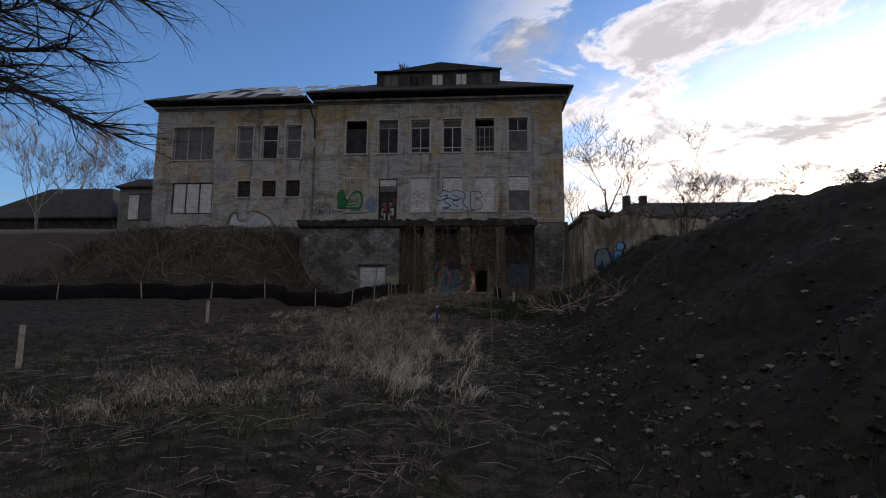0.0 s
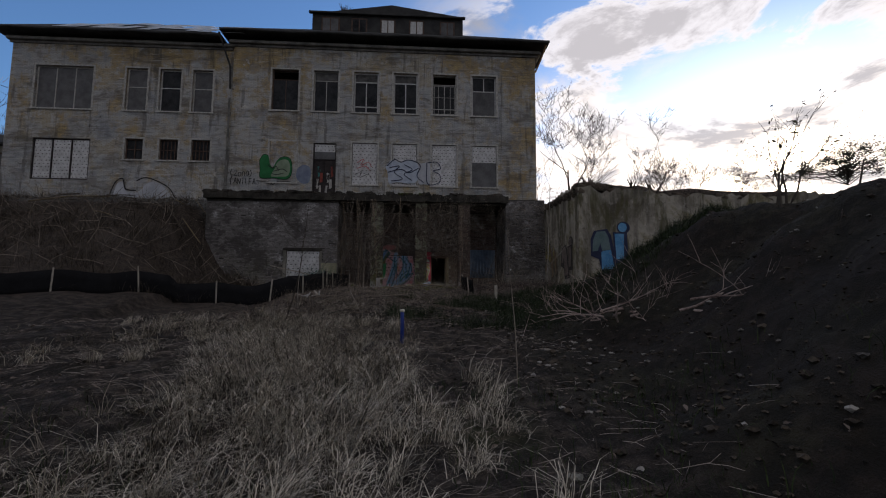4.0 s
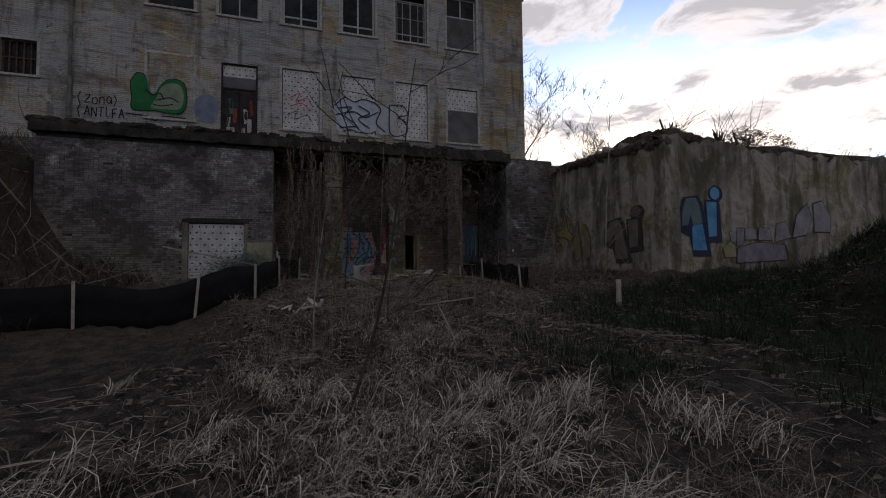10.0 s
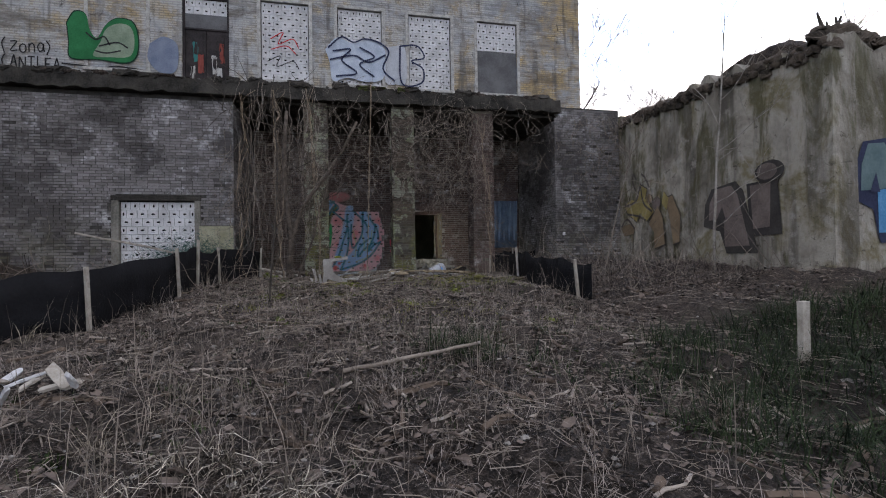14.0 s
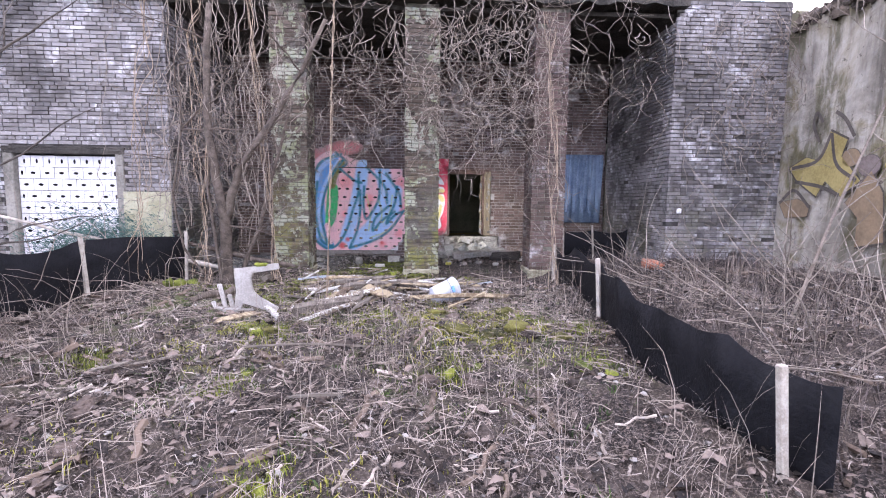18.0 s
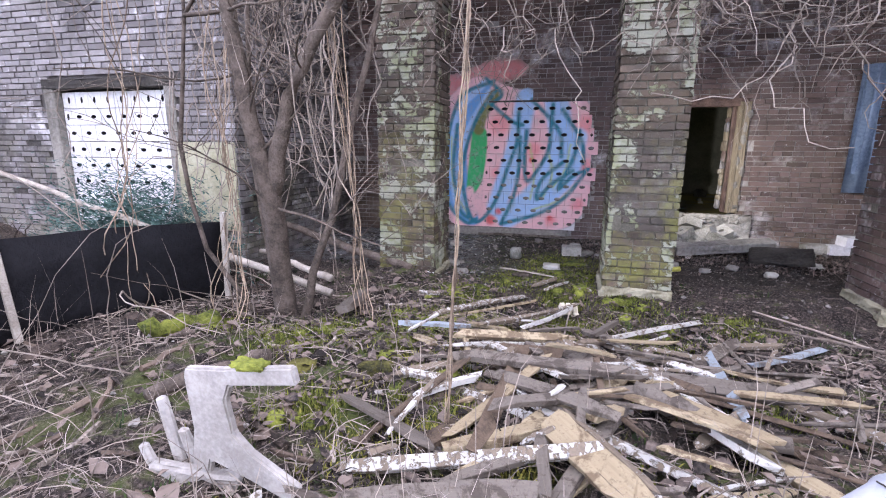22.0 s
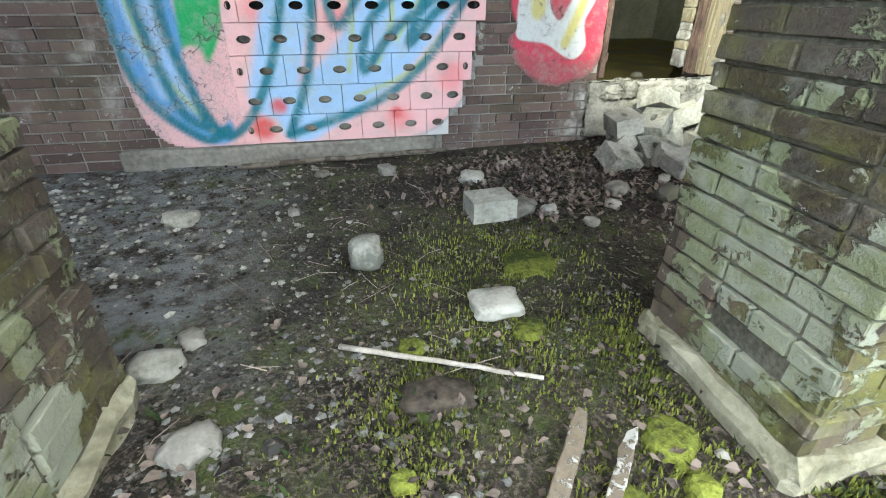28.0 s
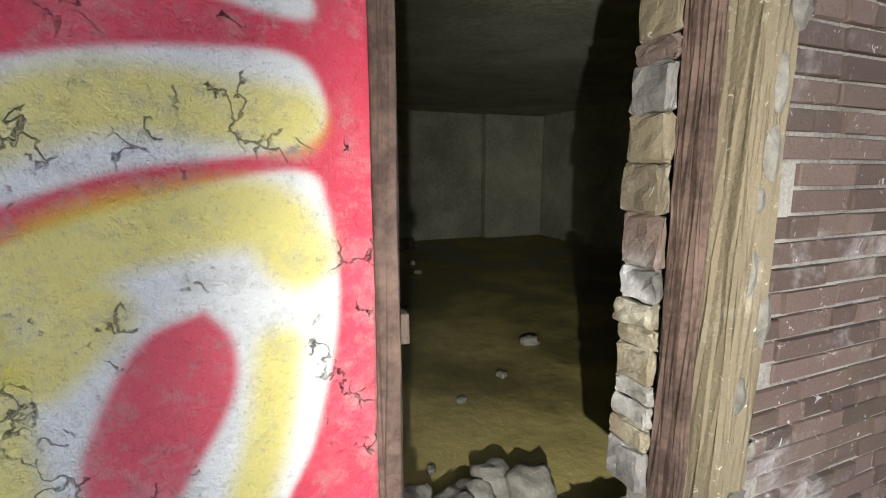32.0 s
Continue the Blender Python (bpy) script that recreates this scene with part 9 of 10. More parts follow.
# ---- broken wood ----
def peeled_look(t, pos, bsdf):
    a = noise_tex(t, pos, 24, 6, 0.72, 0.5)
    b = noise_tex(t, pos, 70, 4, 0.7)
    one = each_piece(t)
    bare = mix_rgb(t, b, (0.09, 0.075, 0.055), (0.25, 0.20, 0.145))
    flake = step01(t, math_node(t, "ADD", a, math_node(t, "MULTIPLY", one, 0.24)), 0.625, 0.665)
    return mix_rgb(t, flake, bare, mix_rgb(t, b, (0.34, 0.33, 0.30), (0.54, 0.53, 0.49))), math_node(t, "ADD", b, flake), 0.004


PEELED = material("white_peeled_timber", peeled_look, rough=0.8)


def plank_shape(length, wide, thick, seed):
    """A broken board: along x, ends split, a slight bow."""
    r = random.Random(seed)
    bm = box_bm((0, -wide / 2, 0), (length, wide / 2, thick), 0)
    bmesh.ops.subdivide_edges(bm, edges=[e for e in bm.edges if abs(e.verts[0].co.x - e.verts[1].co.x) > length * 0.5], cuts=7)
    bow, twist = r.uniform(-0.015, 0.025) * length, r.uniform(-0.12, 0.12)
    for v in bm.verts:
        k = v.co.x / length
        v.co.z += bow * 4 * k * (1 - k) + v.co.y * twist * k + r.uniform(-0.002, 0.002)
        v.co.y += r.uniform(-0.003, 0.003)
        if k < 0.01 or k > 0.99:
            v.co.x += r.uniform(-0.09, 0.09) * (1 if k > 0.5 else -1) * min(1, length)
            v.co.y *= r.uniform(0.4, 1.0)
    bmesh.ops.bevel(bm, geom=[e for e in bm.edges if len(e.link_faces) == 2 and e.calc_face_angle(0) > 1.2], offset=0.0025, segments=1, affect="EDGES")
    return bm


def plank(a, b, z, wide, thick, mat, label, seed, tilt=0.0, dz=0.0):
    """A board lying from a to b, lifted by z above the ground."""
    d = Vector((b[0] - a[0], b[1] - a[1], 0))
    za, zb = gz(*a) + z, gz(*b) + z + dz
    p = thing("plank", label, "timber", at=(a[0], a[1], za))
    p.rotation_euler = (radians(tilt), -math.atan2(zb - za, d.length), math.atan2(d.y, d.x))
    part("board", plank_shape(d.length, wide * 0.78, thick, seed), mat, p)
    return p


ROTTEN = material("rotten_dark_timber", grained((0.028, 0.020, 0.014), (0.13, 0.095, 0.065), 9, 70, 0.006, 0.7))


def stained_timber(dark, light, stain):
    """Old board: grain along its length, brown stains and dirt in blotches, dark splits."""
    def build(t, pos, bsdf):
        own = node(t, "ShaderNodeTexCoord").outputs["Object"]
        grain = noise_tex(t, node(t, "ShaderNodeMapping", {0: own, 3: (4.0, 60.0, 60.0)}).outputs[0], 1.0, 5, 0.65)
        blot = noise_tex(t, pos, 9, 6, 0.72, 0.4)
        fine = noise_tex(t, pos, 60, 4, 0.7)
        one = each_piece(t)
        col = mix_rgb(t, math_node(t, "ADD", math_node(t, "MULTIPLY", grain, 0.6), math_node(t, "MULTIPLY", one, 0.4)), dark, light)
        col = mix_rgb(t, math_node(t, "MULTIPLY", step01(t, math_node(t, "ADD", blot, math_node(t, "MULTIPLY", one, 0.10)), 0.54, 0.64), 0.8), col, stain)
        col = mix_rgb(t, math_node(t, "MULTIPLY", step01(t, grain, 0.60, 0.68), 0.7), col, (0.035, 0.026, 0.018))
        col = mix_rgb(t, math_node(t, "MULTIPLY", step01(t, fine, 0.54, 0.66), 0.45), col, stain)
        return col, math_node(t, "ADD", grain, fine), 0.004
    return build


WEATHERED = material("weathered_grey_timber", stained_timber((0.065, 0.055, 0.044), (0.23, 0.20, 0.165), (0.05, 0.039, 0.03)))
CREAM_WOOD = material("split_cream_timber", stained_timber((0.15, 0.115, 0.065), (0.46, 0.385, 0.25), (0.10, 0.068, 0.04)))
BLUE_WOOD = material("pale_blue_timber", stained_timber((0.15, 0.19, 0.22), (0.40, 0.45, 0.48), (0.16, 0.135, 0.105)))
MAIN_BOARDS = [
    ((-1.59, 29.46), (-1.23, 30.43), 0.07, 0.062, 0.031, PEELED), ((-2.23, 28.6), (-1.92, 28.57), 0.03, 0.065, 0.031, PEELED), ((-2.07, 28.37), (-1.76, 28.6), 0.05, 0.060, 0.032, PEELED),
    ((-1.79, 28.9), (-1.31, 28.2), 0.03, 0.053, 0.032, PEELED), ((-1.38, 28.15), (-1.07, 27.77), 0.10, 0.178, 0.031, CREAM_WOOD), ((-1.47, 28.18), (-1.0, 28.76), 0.03, 0.096, 0.034, CREAM_WOOD),
    ((-1.77, 27.98), (-1.31, 28.2), 0.05, 0.103, 0.039, CREAM_WOOD), ((-2.43, 28.27), (-1.88, 28.0), 0.05, 0.086, 0.025, WEATHERED), ((-1.4, 28.03), (-1.36, 27.72), 0.10, 0.064, 0.024, WEATHERED),
    ((-2.14, 27.93), (-2.03, 28.01), 0.03, 0.049, 0.025, PEELED), ((-1.07, 29.62), (-0.47, 29.22), 0.05, 0.066, 0.026, PEELED), ((-1.13, 29.56), (-0.25, 30.33), 0.05, 0.057, 0.030, PEELED),
    ((-0.35, 29.6), (-0.46, 28.56), 0.05, 0.075, 0.036, BLUE_WOOD), ((-0.28, 29.8), (0.23, 29.96), 0.05, 0.068, 0.032, PEELED), ((-1.99, 28.88), (-1.12, 29.39), 0.07, 0.045, 0.027, PEELED),
    ((-0.17, 29.45), (0.52, 30.03), 0.05, 0.078, 0.028, BLUE_WOOD), ((-2.12, 27.57), (-1.38, 27.77), 0.03, 0.139, 0.076, WEATHERED), ((-1.72, 27.79), (-1.55, 27.96), 0.03, 0.080, 0.039, CREAM_WOOD),
    ((-1.21, 28.18), (-1.06, 28.3), 0.10, 0.095, 0.031, CREAM_WOOD), ((-1.31, 28.2), (-0.99, 27.79), 0.10, 0.061, 0.023, PEELED), ((-2.37, 29.64), (-1.7, 30.67), 0.03, 0.067, 0.026, PEELED),
    ((-1.64, 30.97), (-1.42, 31.25), 0.05, 0.058, 0.028, PEELED), ((-1.52, 30.93), (-1.29, 31.19), 0.04, 0.044, 0.026, PEELED), ((-2.28, 29.60), (-1.61, 30.62), 0.02, 0.05, 0.026, CREAM_WOOD), ((-1.88, 29.33), (-1.2, 30.5), 0.07, 0.053, 0.032, PEELED), ((-2.46, 29.22), (-1.95, 29.14), 0.10, 0.070, 0.026, BLUE_WOOD),
    ((-2.05, 29.19), (-1.35, 29.34), 0.05, 0.073, 0.031, CREAM_WOOD), ((-2.0, 28.99), (-1.33, 29.3), 0.10, 0.081, 0.033, CREAM_WOOD), ((-1.21, 29.43), (-1.02, 29.62), 0.07, 0.063, 0.024, PEELED),
    ((-1.02, 29.62), (-0.86, 29.51), 0.07, 0.065, 0.023, PEELED), ((-2.31, 29.11), (-2.14, 28.96), 0.03, 0.076, 0.035, CREAM_WOOD), ((-1.58, 29.25), (-1.2, 29.31), 0.07, 0.067, 0.026, PEELED),
    ((-1.94, 28.96), (-1.67, 29.04), 0.03, 0.052, 0.026, PEELED), ((-1.55, 29.15), (-1.46, 28.95), 0.05, 0.087, 0.032, WEATHERED), ((-3.01, 29.41), (-3.11, 30.03), 0.07, 0.162, 0.061, WEATHERED),
    ((-2.65, 30.18), (-2.44, 30.2), 0.03, 0.046, 0.029, PEELED), ((-0.91, 30.1), (-1.11, 29.61), 0.10, 0.061, 0.033, WEATHERED), ((-1.91, 26.99), (-1.42, 27.66), 0.07, 0.064, 0.028, PEELED),
    ((-0.75, 27.35), (0.33, 27.72), 0.10, 0.074, 0.042, CREAM_WOOD), ((-2.25, 28.57), (-1.67, 29.01), 0.03, 0.064, 0.026, PEELED), ((-1.77, 27.75), (-1.15, 28.13), 0.05, 0.064, 0.033, WEATHERED),
    ((-1.44, 27.47), (-1.0, 28.51), 0.05, 0.081, 0.033, WEATHERED), ((-1.07, 27.86), (-0.83, 26.76), 0.03, 0.066, 0.028, WEATHERED), ((-2.74, 27.07), (-2.46, 27.51), 0.03, 0.100, 0.032, CREAM_WOOD),
    ((-2.39, 27.5), (-2.1, 26.95), 0.10, 0.067, 0.029, PEELED), ((-2.91, 25.93), (-2.66, 26.2), 0.05, 0.037, 0.017, WEATHERED), ((-2.13, 26.15), (-1.18, 26.13), 0.10, 0.033, 0.017, WEATHERED),
    ((-3.19, 25.91), (-2.91, 25.93), 0.07, 0.028, 0.017, WEATHERED), ((-1.58, 25.4), (-1.2, 25.33), 0.05, 0.026, 0.020, WEATHERED),
]
names_of = {PEELED.name: "broken board with flaking white paint", WEATHERED.name: "weathered grey broken board", CREAM_WOOD.name: "split cream-coloured timber", STAKE.name: "pale raw timber lying in the weeds", WHITE_BLOCK.name: ""}
for k, (a, b, z, w, t_, m) in enumerate(MAIN_BOARDS):
    plank(a, b, z, w, t_, m, names_of.get(m.name, "broken board with faded blue paint") + (" on the wood heap" if a[1] > 27 else " before the porch"), 200 + k, tilt=(k * 37) % 50 - 25)
r = random.Random(7)
for k in range(84):
    x, y = r.gauss(-1.15, 0.7), r.gauss(28.75, 0.65)
    if y < 26.9 or y > 30.6 or x > 0.6:
        continue
    a_ = r.uniform(-0.5, 0.6) + (math.pi / 2 if r.random() < 0.25 else 0)
    L = r.uniform(0.12, 0.55)
    m = r.choice((PEELED, PEELED, WEATHERED, WEATHERED, ROTTEN, CREAM_WOOD))
    plank((x, y), (x + L * math.cos(a_), y + L * math.sin(a_)), r.uniform(0.01, 0.13), r.uniform(0.018, 0.055), r.uniform(0.010, 0.025), m, names_of.get(m.name, "dark rotten board") + " in the wood heap", 300 + k, r.uniform(-30, 30), r.uniform(-0.05, 0.10))


# the thick of the wood heap: larger boards crossing each other
r = random.Random(19)
for k in range(46):
    x, y = r.gauss(-0.85, 0.55), r.gauss(28.55, 0.45)
    if not (-2.3 < x < 0.55 and 27.5 < y < 29.9) or (abs(x + 0.38) < 0.3 and abs(y - 27.86) < 0.32):
        continue
    a_ = r.choice((0.15, 0.45, -0.35, -0.9, 1.2)) + r.uniform(-0.3, 0.3)
    L = r.uniform(0.35, 1.05)
    m = r.choice((PEELED, PEELED, CREAM_WOOD, WEATHERED, WEATHERED, ROTTEN, ROTTEN))
    near = math.exp(-((x + 0.95) / 0.6) ** 2 - ((y - 28.5) / 0.5) ** 2)
    plank((x - L / 2 * math.cos(a_), y - L / 2 * math.sin(a_)), (x + L / 2 * math.cos(a_), y + L / 2 * math.sin(a_)), 0.02 + 0.17 * near * r.random(), r.uniform(0.045, 0.13), r.uniform(0.015, 0.04), m, names_of.get(m.name, "dark rotten board") + " in the wood heap", 1500 + k, r.uniform(-35, 35), r.uniform(-0.08, 0.12))


def log(label, a, b, za, zb, rad, mat):
    p = thing("log", label, "log", at=(a[0], a[1], za))
    r_ = random.Random(int(za * 1000))
    v = Vector((b[0] - a[0], b[1] - a[1], zb - za))
    part("stem", mesh_of("stem", *tube([v * (k / 10) + Vector((r_.uniform(-1, 1), r_.uniform(-1, 1), r_.uniform(-1, 1))) * rad * 0.35 for k in range(11)], [rad * (1.0 - 0.3 * k / 10) for k in range(11)], 9), [mat], True), None, p)


log("long pale barked pole leaning along the film fence", (-3.35, 29.85), (-8.4, 30.2), 2.02, 3.15, 0.035, STAKE)
log("fallen grey trunk against the column foot", (-2.98, 30.95), (-5.7, 31.75), 2.0, 2.45, 0.055, BARK)
log("short peeled pole beside the tree", (-3.65, 30.42), (-4.75, 30.78), 1.98, 2.14, 0.04, STAKE)
log("fallen dead stem across the weeds", (-2.4, 21.6), (-1.2, 21.9), 1.62, 1.72, 0.02, TWIG)
log("grey weathered pole across the wood heap", (-0.96, 28.52), (-0.40, 28.27), gz(-0.96, 28.52) + 0.1, gz(-0.4, 28.27) + 0.08, 0.05, WEATHERED)
log("mossy rotten log at the foot of the tree", (-3.86, 29.0), (-4.0, 28.5), gz(-3.86, 29.0) + 0.04, gz(-4.0, 28.5) + 0.10, 0.075, MOSS)
log("dark rotten branch in the leaves", (-3.1, 28.55), (-3.45, 28.0), gz(-3.1, 28.55) + 0.06, gz(-3.45, 28.0) + 0.04, 0.055, BARK)
for k in range(12):
    x, y = r.uniform(-3.6, 1.0), r.uniform(28.2, 31.6)
    a_, L = r.uniform(0, 6.28), r.uniform(0.4, 1.3)
    b_ = (x + L * math.cos(a_), y + L * math.sin(a_))
    if b_[1] > 30.8 or y > 30.8:
        continue
    log("thin dead stick on the ground", (x, y), b_, gz(x, y) + 0.02, gz(*b_) + r.uniform(0.02, 0.2), r.uniform(0.004, 0.011), TWIG)
log("pale straight stick on the porch floor", (-2.1, 31.75), (-1.45, 31.45), gz(-2.1, 31.75) + 0.015, gz(-1.45, 31.45) + 0.02, 0.011, STAKE)
log("grey lath at the foot of the infill", (-2.75, 33.75), (-1.25, 33.93), 1.93, 1.92, 0.022, WEATHERED)

# broken chair-like frame of pale timber
seat = thing("broken_frame", "broken pale wooden chair frame lying on the heap", "broken chair", at=(-2.70, 27.62, gz(-2.7, 27.62) - 0.01))
BONE = material("bone_white_timber", grained((0.24, 0.225, 0.205), (0.44, 0.42, 0.39), 6, 50, 0.003))
outline = [(-0.07, 0.48), (-0.06, 0.515), (0.10, 0.53), (0.42, 0.58), (0.435, 0.51), (0.14, 0.465), (0.115, 0.40), (0.14, 0.26), (0.21, 0.19), (0.42, 0.07), (0.37, 0.0), (0.18, 0.07), (0.02, 0.12), (-0.02, -0.04), (-0.09, -0.04), (-0.05, 0.25)]
bm = bmesh.new()
fr = [bm.verts.new((x, -0.019, z)) for x, z in outline]
bk = [bm.verts.new((x, 0.019, z)) for x, z in outline]
bm.faces.new(fr)
bm.faces.new(bk[::-1])
for i in range(len(outline)):
    bm.faces.new((fr[i], bk[i], bk[(i + 1) % len(outline)], fr[(i + 1) % len(outline)]))
bmesh.ops.recalc_face_normals(bm, faces=bm.faces)
bmesh.ops.bevel(bm, geom=[e for e in bm.edges if e.calc_face_angle(0) > 0.5], offset=0.008, segments=2, affect="EDGES")
part("side", bm, BONE, seat, "curved side piece of arm, post and foot")
part("moss", box_bm((0.16, -0.035, 0.545), (0.30, 0.035, 0.575), 0.012, 0.006, 3, 6), MOSS, seat, "smear of moss on the arm")
for lo, hi, m in (((-0.022, -0.015, -0.02), (0.022, 0.015, 0.34), pose(-0.17, 0.03, 0.0, -4, -14, 8)), ((-0.022, -0.015, -0.02), (0.022, 0.015, 0.22), pose(-0.10, 0.05, 0.0, 8, -10, 0)), ((-0.02, -0.015, -0.02), (0.02, 0.015, 0.16), pose(-0.24, -0.02, 0.0, 4, -22, 0))):
    part("leg", box_bm(lo, hi, 0.008, 0.003, 2, 3), BONE, seat, at=m)
part("rail", box_bm((-0.26, -0.03, 0.0), (0.12, 0.03, 0.07), 0.012, 0.006, 3, 8), BONE, seat, at=pose(0, 0, -0.01, 0, 6, 10))
# white tub on its side
tub = thing("bucket", "white plastic bucket with a blue label lying on its side", "bucket", at=(-0.41, 27.72, gz(-0.41, 27.72) + 0.10))
tub.scale = (0.84, 0.84, 0.84)
tub.rotation_euler = (radians(0), radians(76), radians(24))
prof = [(0.0, -0.17), (0.115, -0.17), (0.125, -0.16), (0.165, 0.17), (0.172, 0.175), (0.172, 0.195), (0.155, 0.195), (0.15, 0.16), (0.112, -0.15), (0.0, -0.15)]


def spun(profile, n=28):
    vs, fs = [], []
    for rad, z in profile:
        vs += [(rad * math.cos(2 * math.pi * k / n), rad * math.sin(2 * math.pi * k / n), z) for k in range(n)]
    for i in range(len(profile) - 1):
        for k in range(n):
            j = (k + 1) % n
            fs.append((i * n + k, i * n + j, (i + 1) * n + j, (i + 1) * n + k))
    return vs, fs


part("body", mesh_of("body", *spun(prof), [material("white_plastic", grained((0.30, 0.32, 0.355), (0.46, 0.485, 0.53), 3, 30, 0.001), rough=0.5)], True), None, tub)
arc = [radians(235 + 3.5 * k) for k in range(10)]
vs = [(rad * math.cos(a), rad * math.sin(a), z) for rad, z in ((0.1535, 0.07), (0.156, 0.095), (0.1585, 0.12)) for a in arc]
fs = [(i * 10 + k, i * 10 + k + 1, i * 10 + k + 11, i * 10 + k + 10) for i in range(2) for k in range(9)]
part("label", mesh_of("label", vs, fs, [material("blue_label", grained((0.08, 0.22, 0.5), (0.16, 0.36, 0.66), 9, 60), rough=0.5)], True), None, tub, "torn blue paper label")
part("handle", mesh_of("handle", *tube([(0.166 * math.cos(radians(q)), 0.166 * math.sin(radians(q)), 0.12 - 0.05 * math.sin(radians(q - 150))) for q in range(150, 331, 12)], 0.0035, 5), [BARK_DARK], True), None, tub, "thin wire handle lying on the side")

# ---- rubble in the porch ----
def loose_block(x, y, z, turn, label, mat, a=0.125, b=0.10, deep=0.12, tilt=(90, 0), seed=0):
    t = thing("hollow_block", label, "building block", "loose blocks", at=(x, y, z))
    t.rotation_euler = (radians(tilt[0] - 90), radians(tilt[1]), radians(turn))
    vs, fs = block_shape(a, b, 0.042, 0.023, deep)
    r_ = random.Random(seed)
    vs = [(p[0] + r_.uniform(-0.003, 0.003), p[1] + r_.uniform(-0.003, 0.003), p[2] + deep / 2) for p in vs]
    n = 28
    fs = fs + [tuple(range(len(vs) - 2 * n, len(vs) - n))]
    part("body", mesh_of("body", vs, fs, [mat]), None, t)


FLOOR = 1.90
loose_block(-1.26, 32.72, FLOOR + 0.055, 4, "grey hollow block standing alone on the porch floor", GREY_BLOCK, seed=1)
t = thing("stone", "rounded pale lump of masonry on the mossy floor", "stone", at=(-1.97, 32.28, FLOOR))
part("lump", stone_bm(0.075, 0.06, 0.08, 5), GREY_BLOCK, t, smooth=True)
t = thing("stone", "flat white slab of plaster on the mossy floor", "stone", at=(-1.49, 31.85, FLOOR))
part("lump", stone_bm(0.10, 0.08, 0.03, 9, 0.8, 0.12), GREY_BLOCK, t, smooth=True)
r = random.Random(123)
HEAP = [(-0.02, 33.55, 0.06, 30), (0.22, 33.42, 0.06, 80), (0.5, 33.3, 0.06, 15), (0.15, 33.72, 0.08, -20), (0.45, 33.62, 0.10, 60), (0.78, 33.6, 0.07, 100), (1.02, 33.72, 0.08, 10), (0.30, 33.60, 0.22, 40), (0.62, 33.74, 0.24, -35), (0.05, 33.62, 0.24, 85), (0.85, 33.78, 0.22, 20), (0.42, 33.78, 0.36, 15), (0.95, 33.45, 0.08, 45), (1.25, 33.66, 0.07, 70), (-0.12, 33.32, 0.06, 10), (0.72, 33.42, 0.18, -60), (1.3, 33.82, 0.08, 5), (0.25, 33.24, 0.06, -30)]
for k, (x, y, z, turn) in enumerate(HEAP):
    loose_block(x, y, FLOOR + z, turn, ("dusty grey hollow block in the rubble below the window", "pale chipped hollow block tipped on the rubble")[k % 4 == 0], GREY_BLOCK, deep=0.13, tilt=(90 + r.uniform(-35, 35), r.uniform(-30, 30)), seed=k)
for k, (x, y, z, turn) in enumerate(((2.3, 33.78, 0.07, 5), (2.62, 33.72, 0.07, 20), (2.45, 33.76, 0.20, 10), (2.85, 33.6, 0.18, 35), (2.9, 33.62, 0.06, -10), (2.05, 33.82, 0.06, 0), (3.2, 33.5, 0.06, 60))):
    loose_block(x, y, FLOOR + z, turn, "pale grey block stacked at the end of the porch", GREY_BLOCK if k % 2 else WHITE_BLOCK, deep=0.13, tilt=(90 + r.uniform(-8, 8), r.uniform(-6, 6)), seed=40 + k)
beam = thing("concrete_beam", "long grey concrete beam fallen on the rubble", "beam", at=(0.10, 33.02, FLOOR + 0.02))
beam.rotation_euler = (radians(12), radians(-4), radians(13))
part("beam", box_bm((0, -0.06, 0), (1.3, 0.13, 0.13), 0.01, 0.004, 5, 12), CONCRETE, beam)
slab = thing("concrete_slab", "broken sooty slab of concrete leaning beside the beam", "slab", at=(1.0, 32.88, FLOOR))
slab.rotation_euler = (radians(18), radians(-6), radians(-20))
part("slab", box_bm((-0.05, -0.1, 0.02), (0.62, 0.28, 0.09), 0.02, 0.012, 3, 21), SLAB_DARK, slab)
for k in range(34):
    x, y = r.uniform(-1.2, 2.2), r.uniform(32.2, 33.75)
    if -0.95 < x < -0.0 and 32.9 < y < 33.3:
        continue
    s = r.uniform(0.03, 0.09)
    t = thing("brick_lump", "broken lump of brick and mortar on the porch floor", "rubble", "porch rubble", at=(x, y, FLOOR - 0.01))
    t.rotation_euler = (0, 0, r.uniform(0, 6))
    part("lump", stone_bm(s * 0.9, s * 0.65, s * 0.5, k + 20, r.uniform(0.4, 0.9), 0.2), r.choice((GREY_BLOCK, RUBBLE, BRICK_PALE, CONCRETE)), t, smooth=True)
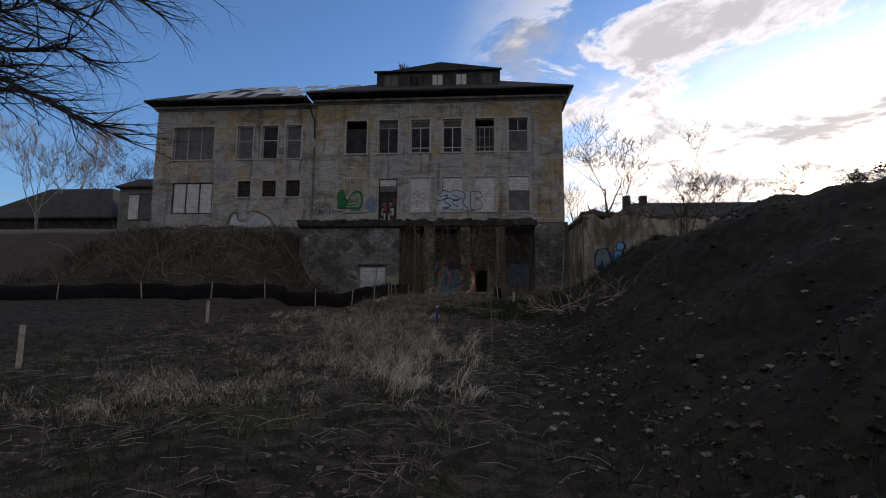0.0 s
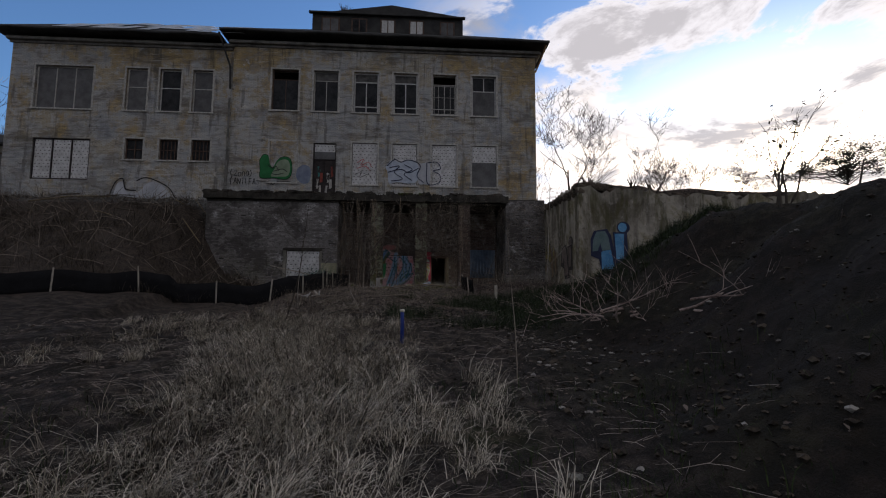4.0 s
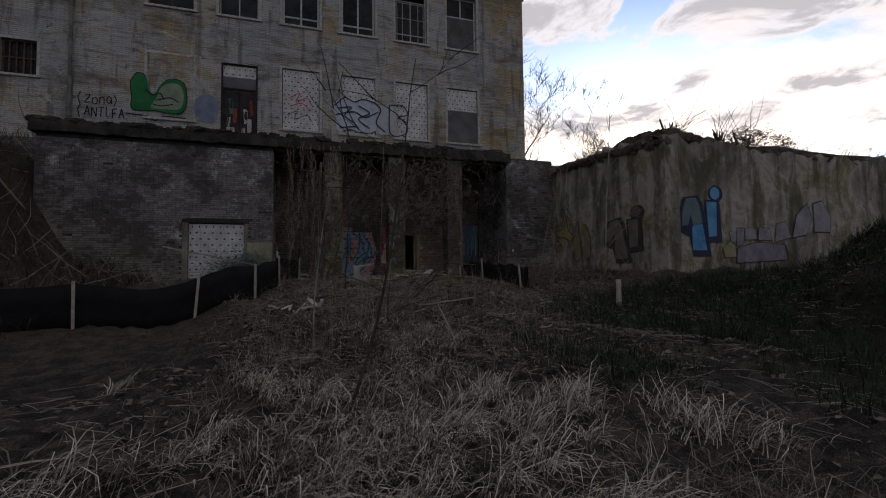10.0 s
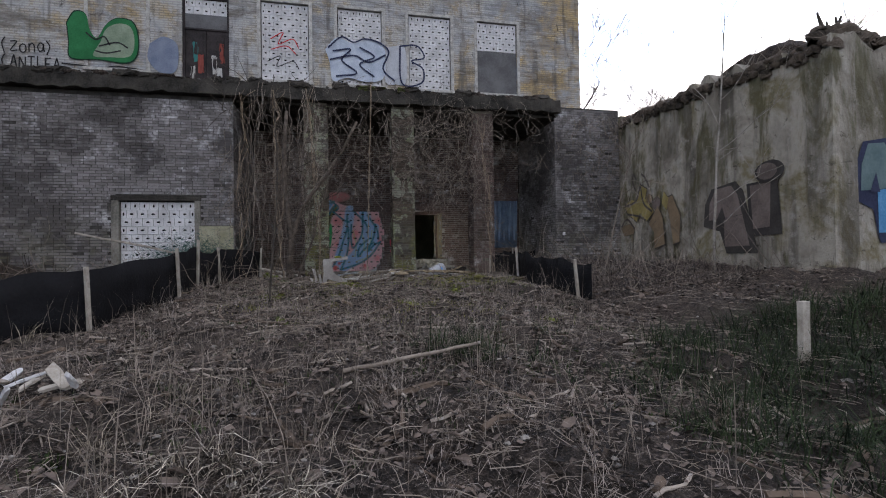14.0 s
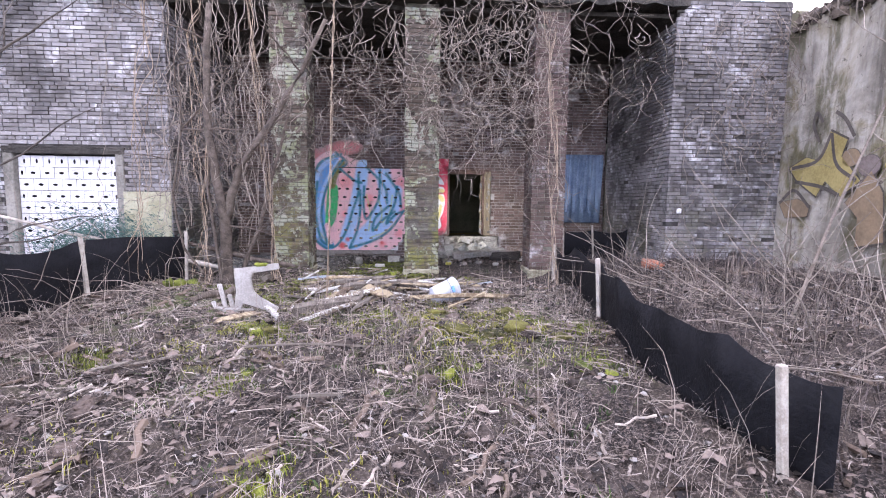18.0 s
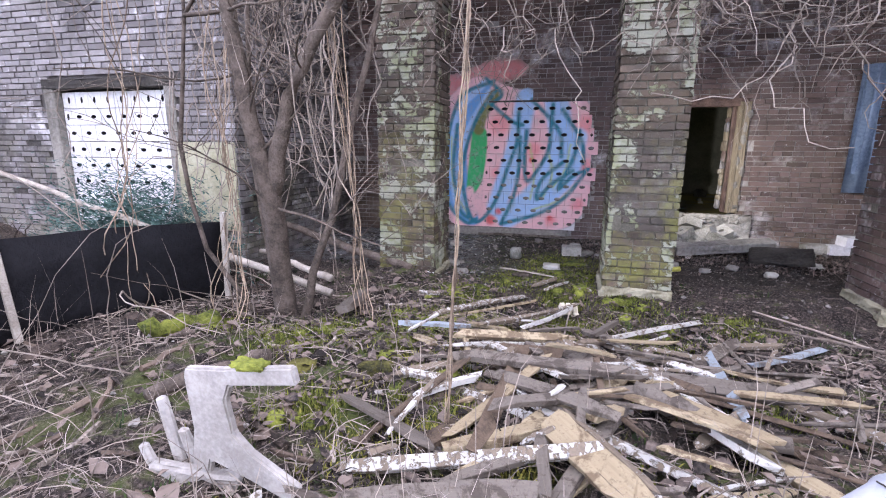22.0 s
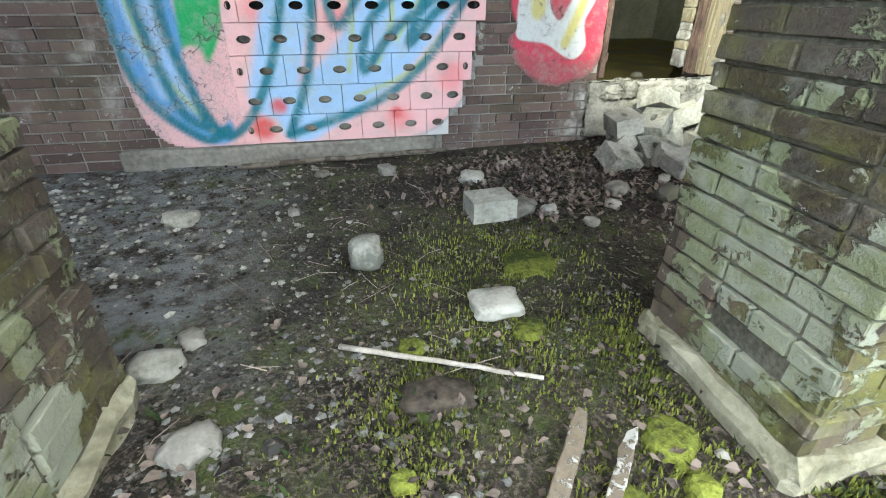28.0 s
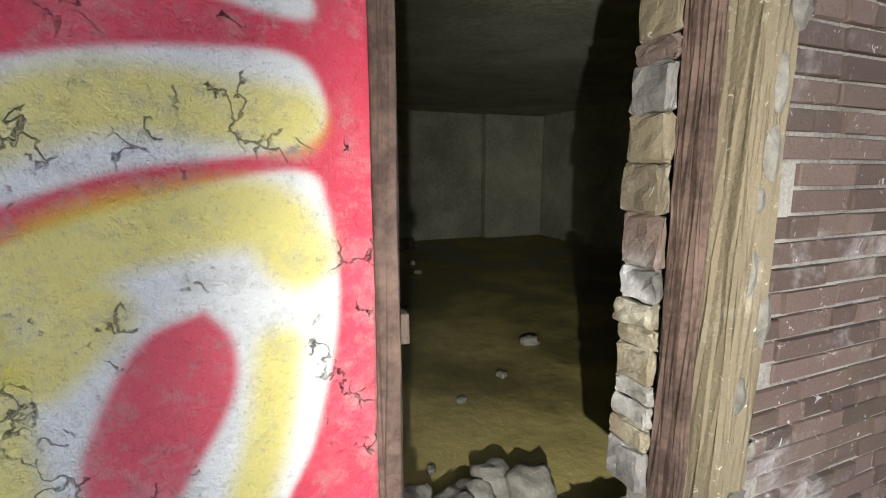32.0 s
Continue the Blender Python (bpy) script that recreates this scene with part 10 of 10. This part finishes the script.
for k, (x, y, s) in enumerate(((-2.7, 31.75, 0.09), (-2.5, 31.4, 0.08), (-2.62, 31.9, 0.06), (-2.95, 33.0, 0.1), (-2.2, 33.6, 0.06), (-1.75, 33.6, 0.08), (-1.2, 33.3, 0.1), (-0.9, 33.6, 0.06), (-2.35, 33.0, 0.05), (0.29, 9.63, 0.07), (1.15, 7.35, 0.065), (2.9, 6.3, 0.06), (3.1, 5.2, 0.06), (1.1, 6.0, 0.05), (-0.2, 8.2, 0.05))):
    out = y < 20
    t = thing("stone", "pale lump of broken masonry lying on the earth" if out else "pale chunk of masonry on the porch floor", "stone", at=(x, y, gz(x, y) - 0.02))
    t.rotation_euler = (0, 0, k)
    part("lump", stone_bm(s * 0.9, s * 0.72, s * 0.45, 60 + k, 0.6, 0.2), GREY_BLOCK if k % 3 == 0 else CONCRETE, t, smooth=True)
mossy = thing("stone", "dark slab of masonry sunk in the moss", "stone", at=(-1.8, 31.45, FLOOR - 0.02))
part("lump", stone_bm(0.12, 0.065, 0.04, 8, 0.7, 0.15, -0.03), RUBBLE_DARK, mossy, smooth=True)
hollow = thing("hollow_tile", "cream ribbed hollow tile half buried in moss", "building tile", at=(-1.28, 30.45, gz(-1.28, 30.45) + 0.02))
hollow.rotation_euler = (radians(6), 0, radians(4))
TILE = material("cream_fired_tile", grained((0.42, 0.38, 0.28), (0.66, 0.62, 0.5), 6, 50, 0.003))
for k in range(3):
    part("rib", box_bm((-0.078 + 0.056 * k, -0.13, 0), (-0.034 + 0.056 * k, 0.13, 0.04), 0.008, 0.004, 3, k), TILE, hollow)
part("base", box_bm((-0.085, -0.13, -0.03), (0.085, 0.13, 0.004), 0.004), TILE, hollow)
can = thing("tin", "small crushed yellow tin on the porch floor", "tin", at=(-0.07, 32.1, FLOOR + 0.035))
can.rotation_euler = (0, 0, radians(25))
part("body", mesh_of("body", *tube([(-0.055, 0, 0), (-0.05, 0, 0), (0.0, 0.004, -0.004), (0.05, 0, 0), (0.055, 0, 0)], [0.027, 0.032, 0.028, 0.032, 0.027], 14), [material("dull_yellow_tin", grained((0.30, 0.28, 0.05), (0.52, 0.50, 0.12), 6, 40, 0.002), rough=0.5)], True), None, can)
red = thing("brick_lump", "orange-red clay pipe shard among the leaves", "rubble", at=(2.93, 29.32, gz(2.93, 29.32) + 0.02))
part("lump", mesh_of("lump", *tube([(-0.16, 0.03, 0.10), (-0.14, 0.03, 0.10), (0, 0, 0.08), (0.15, -0.05, 0.05), (0.16, -0.05, 0.05)], [0.03, 0.085, 0.08, 0.065, 0.02], 12), [material("orange_clay", grained((0.28, 0.10, 0.06), (0.42, 0.17, 0.10)))], True), None, red)
# stones on the room floor and chips beside the path
for k in range(16):
    x, y = r.uniform(-0.4, 2.2), r.uniform(34.9, 40)
    s = r.uniform(0.03, 0.08)
    t = thing("stone", "pale stone on the wet floor of the cellar room", "stone", at=(x, y, 2.015))
    t.rotation_euler = (0, 0, k)
    part("lump", stone_bm(s * 0.9, s * 0.65, s * 0.5, 80 + k, 0.5, 0.2), GREY_BLOCK, t, smooth=True)
for k in range(7):
    x = 0.12 + 0.12 * k
    t = thing("stone", "dark broken stone just inside the window", "stone", at=(x, 34.75 + 0.06 * (k % 3), 2.015))
    s = r.uniform(0.07, 0.12)
    part("lump", stone_bm(s * 0.9, s * 0.9, s * 0.8, 100 + k, 0.6, 0.2), CONCRETE, t, smooth=True)
drum = thing("tin", "round pale tin lying on the cellar floor", "tin", at=(2.35, 41.2, 2.10))
part("body", mesh_of("body", *tube([(-0.1, 0, 0), (0.12, 0.1, 0)], 0.13, 16), [GREY_BLOCK], True), None, drum)
for k in range(9):
    x, y = -4.4 + r.uniform(-0.45, 0.45), 21.6 + r.uniform(-0.3, 0.3)
    L = r.uniform(0.12, 0.4)
    a_ = r.uniform(0, 6.28)
    plank((x, y), (x + L * math.cos(a_), y + L * math.sin(a_)), 0.08, r.uniform(0.04, 0.1), 0.02, WHITE_BLOCK if k % 2 else STAKE, "pale splintered board scrap in the grass", 900 + k, r.uniform(-40, 40), r.uniform(-0.05, 0.25))

# boards and poles fallen along the top of the bank
r = random.Random(2024)
for k in range(16):
    x, y = r.uniform(-23, -12.8), r.uniform(29.5, 32.4)
    a_, L = r.uniform(-0.6, 0.6), r.uniform(0.8, 2.4)
    m = r.choice((WEATHERED, WEATHERED, CREAM_WOOD))
    plank((x, y), (x + L * math.cos(a_), y + L * math.sin(a_) * 0.4), r.uniform(0.1, 0.35), r.uniform(0.08, 0.2), 0.03, m, names_of[m.name] + " on the bank", 1200 + k, r.uniform(-30, 30), r.uniform(-0.2, 0.3))
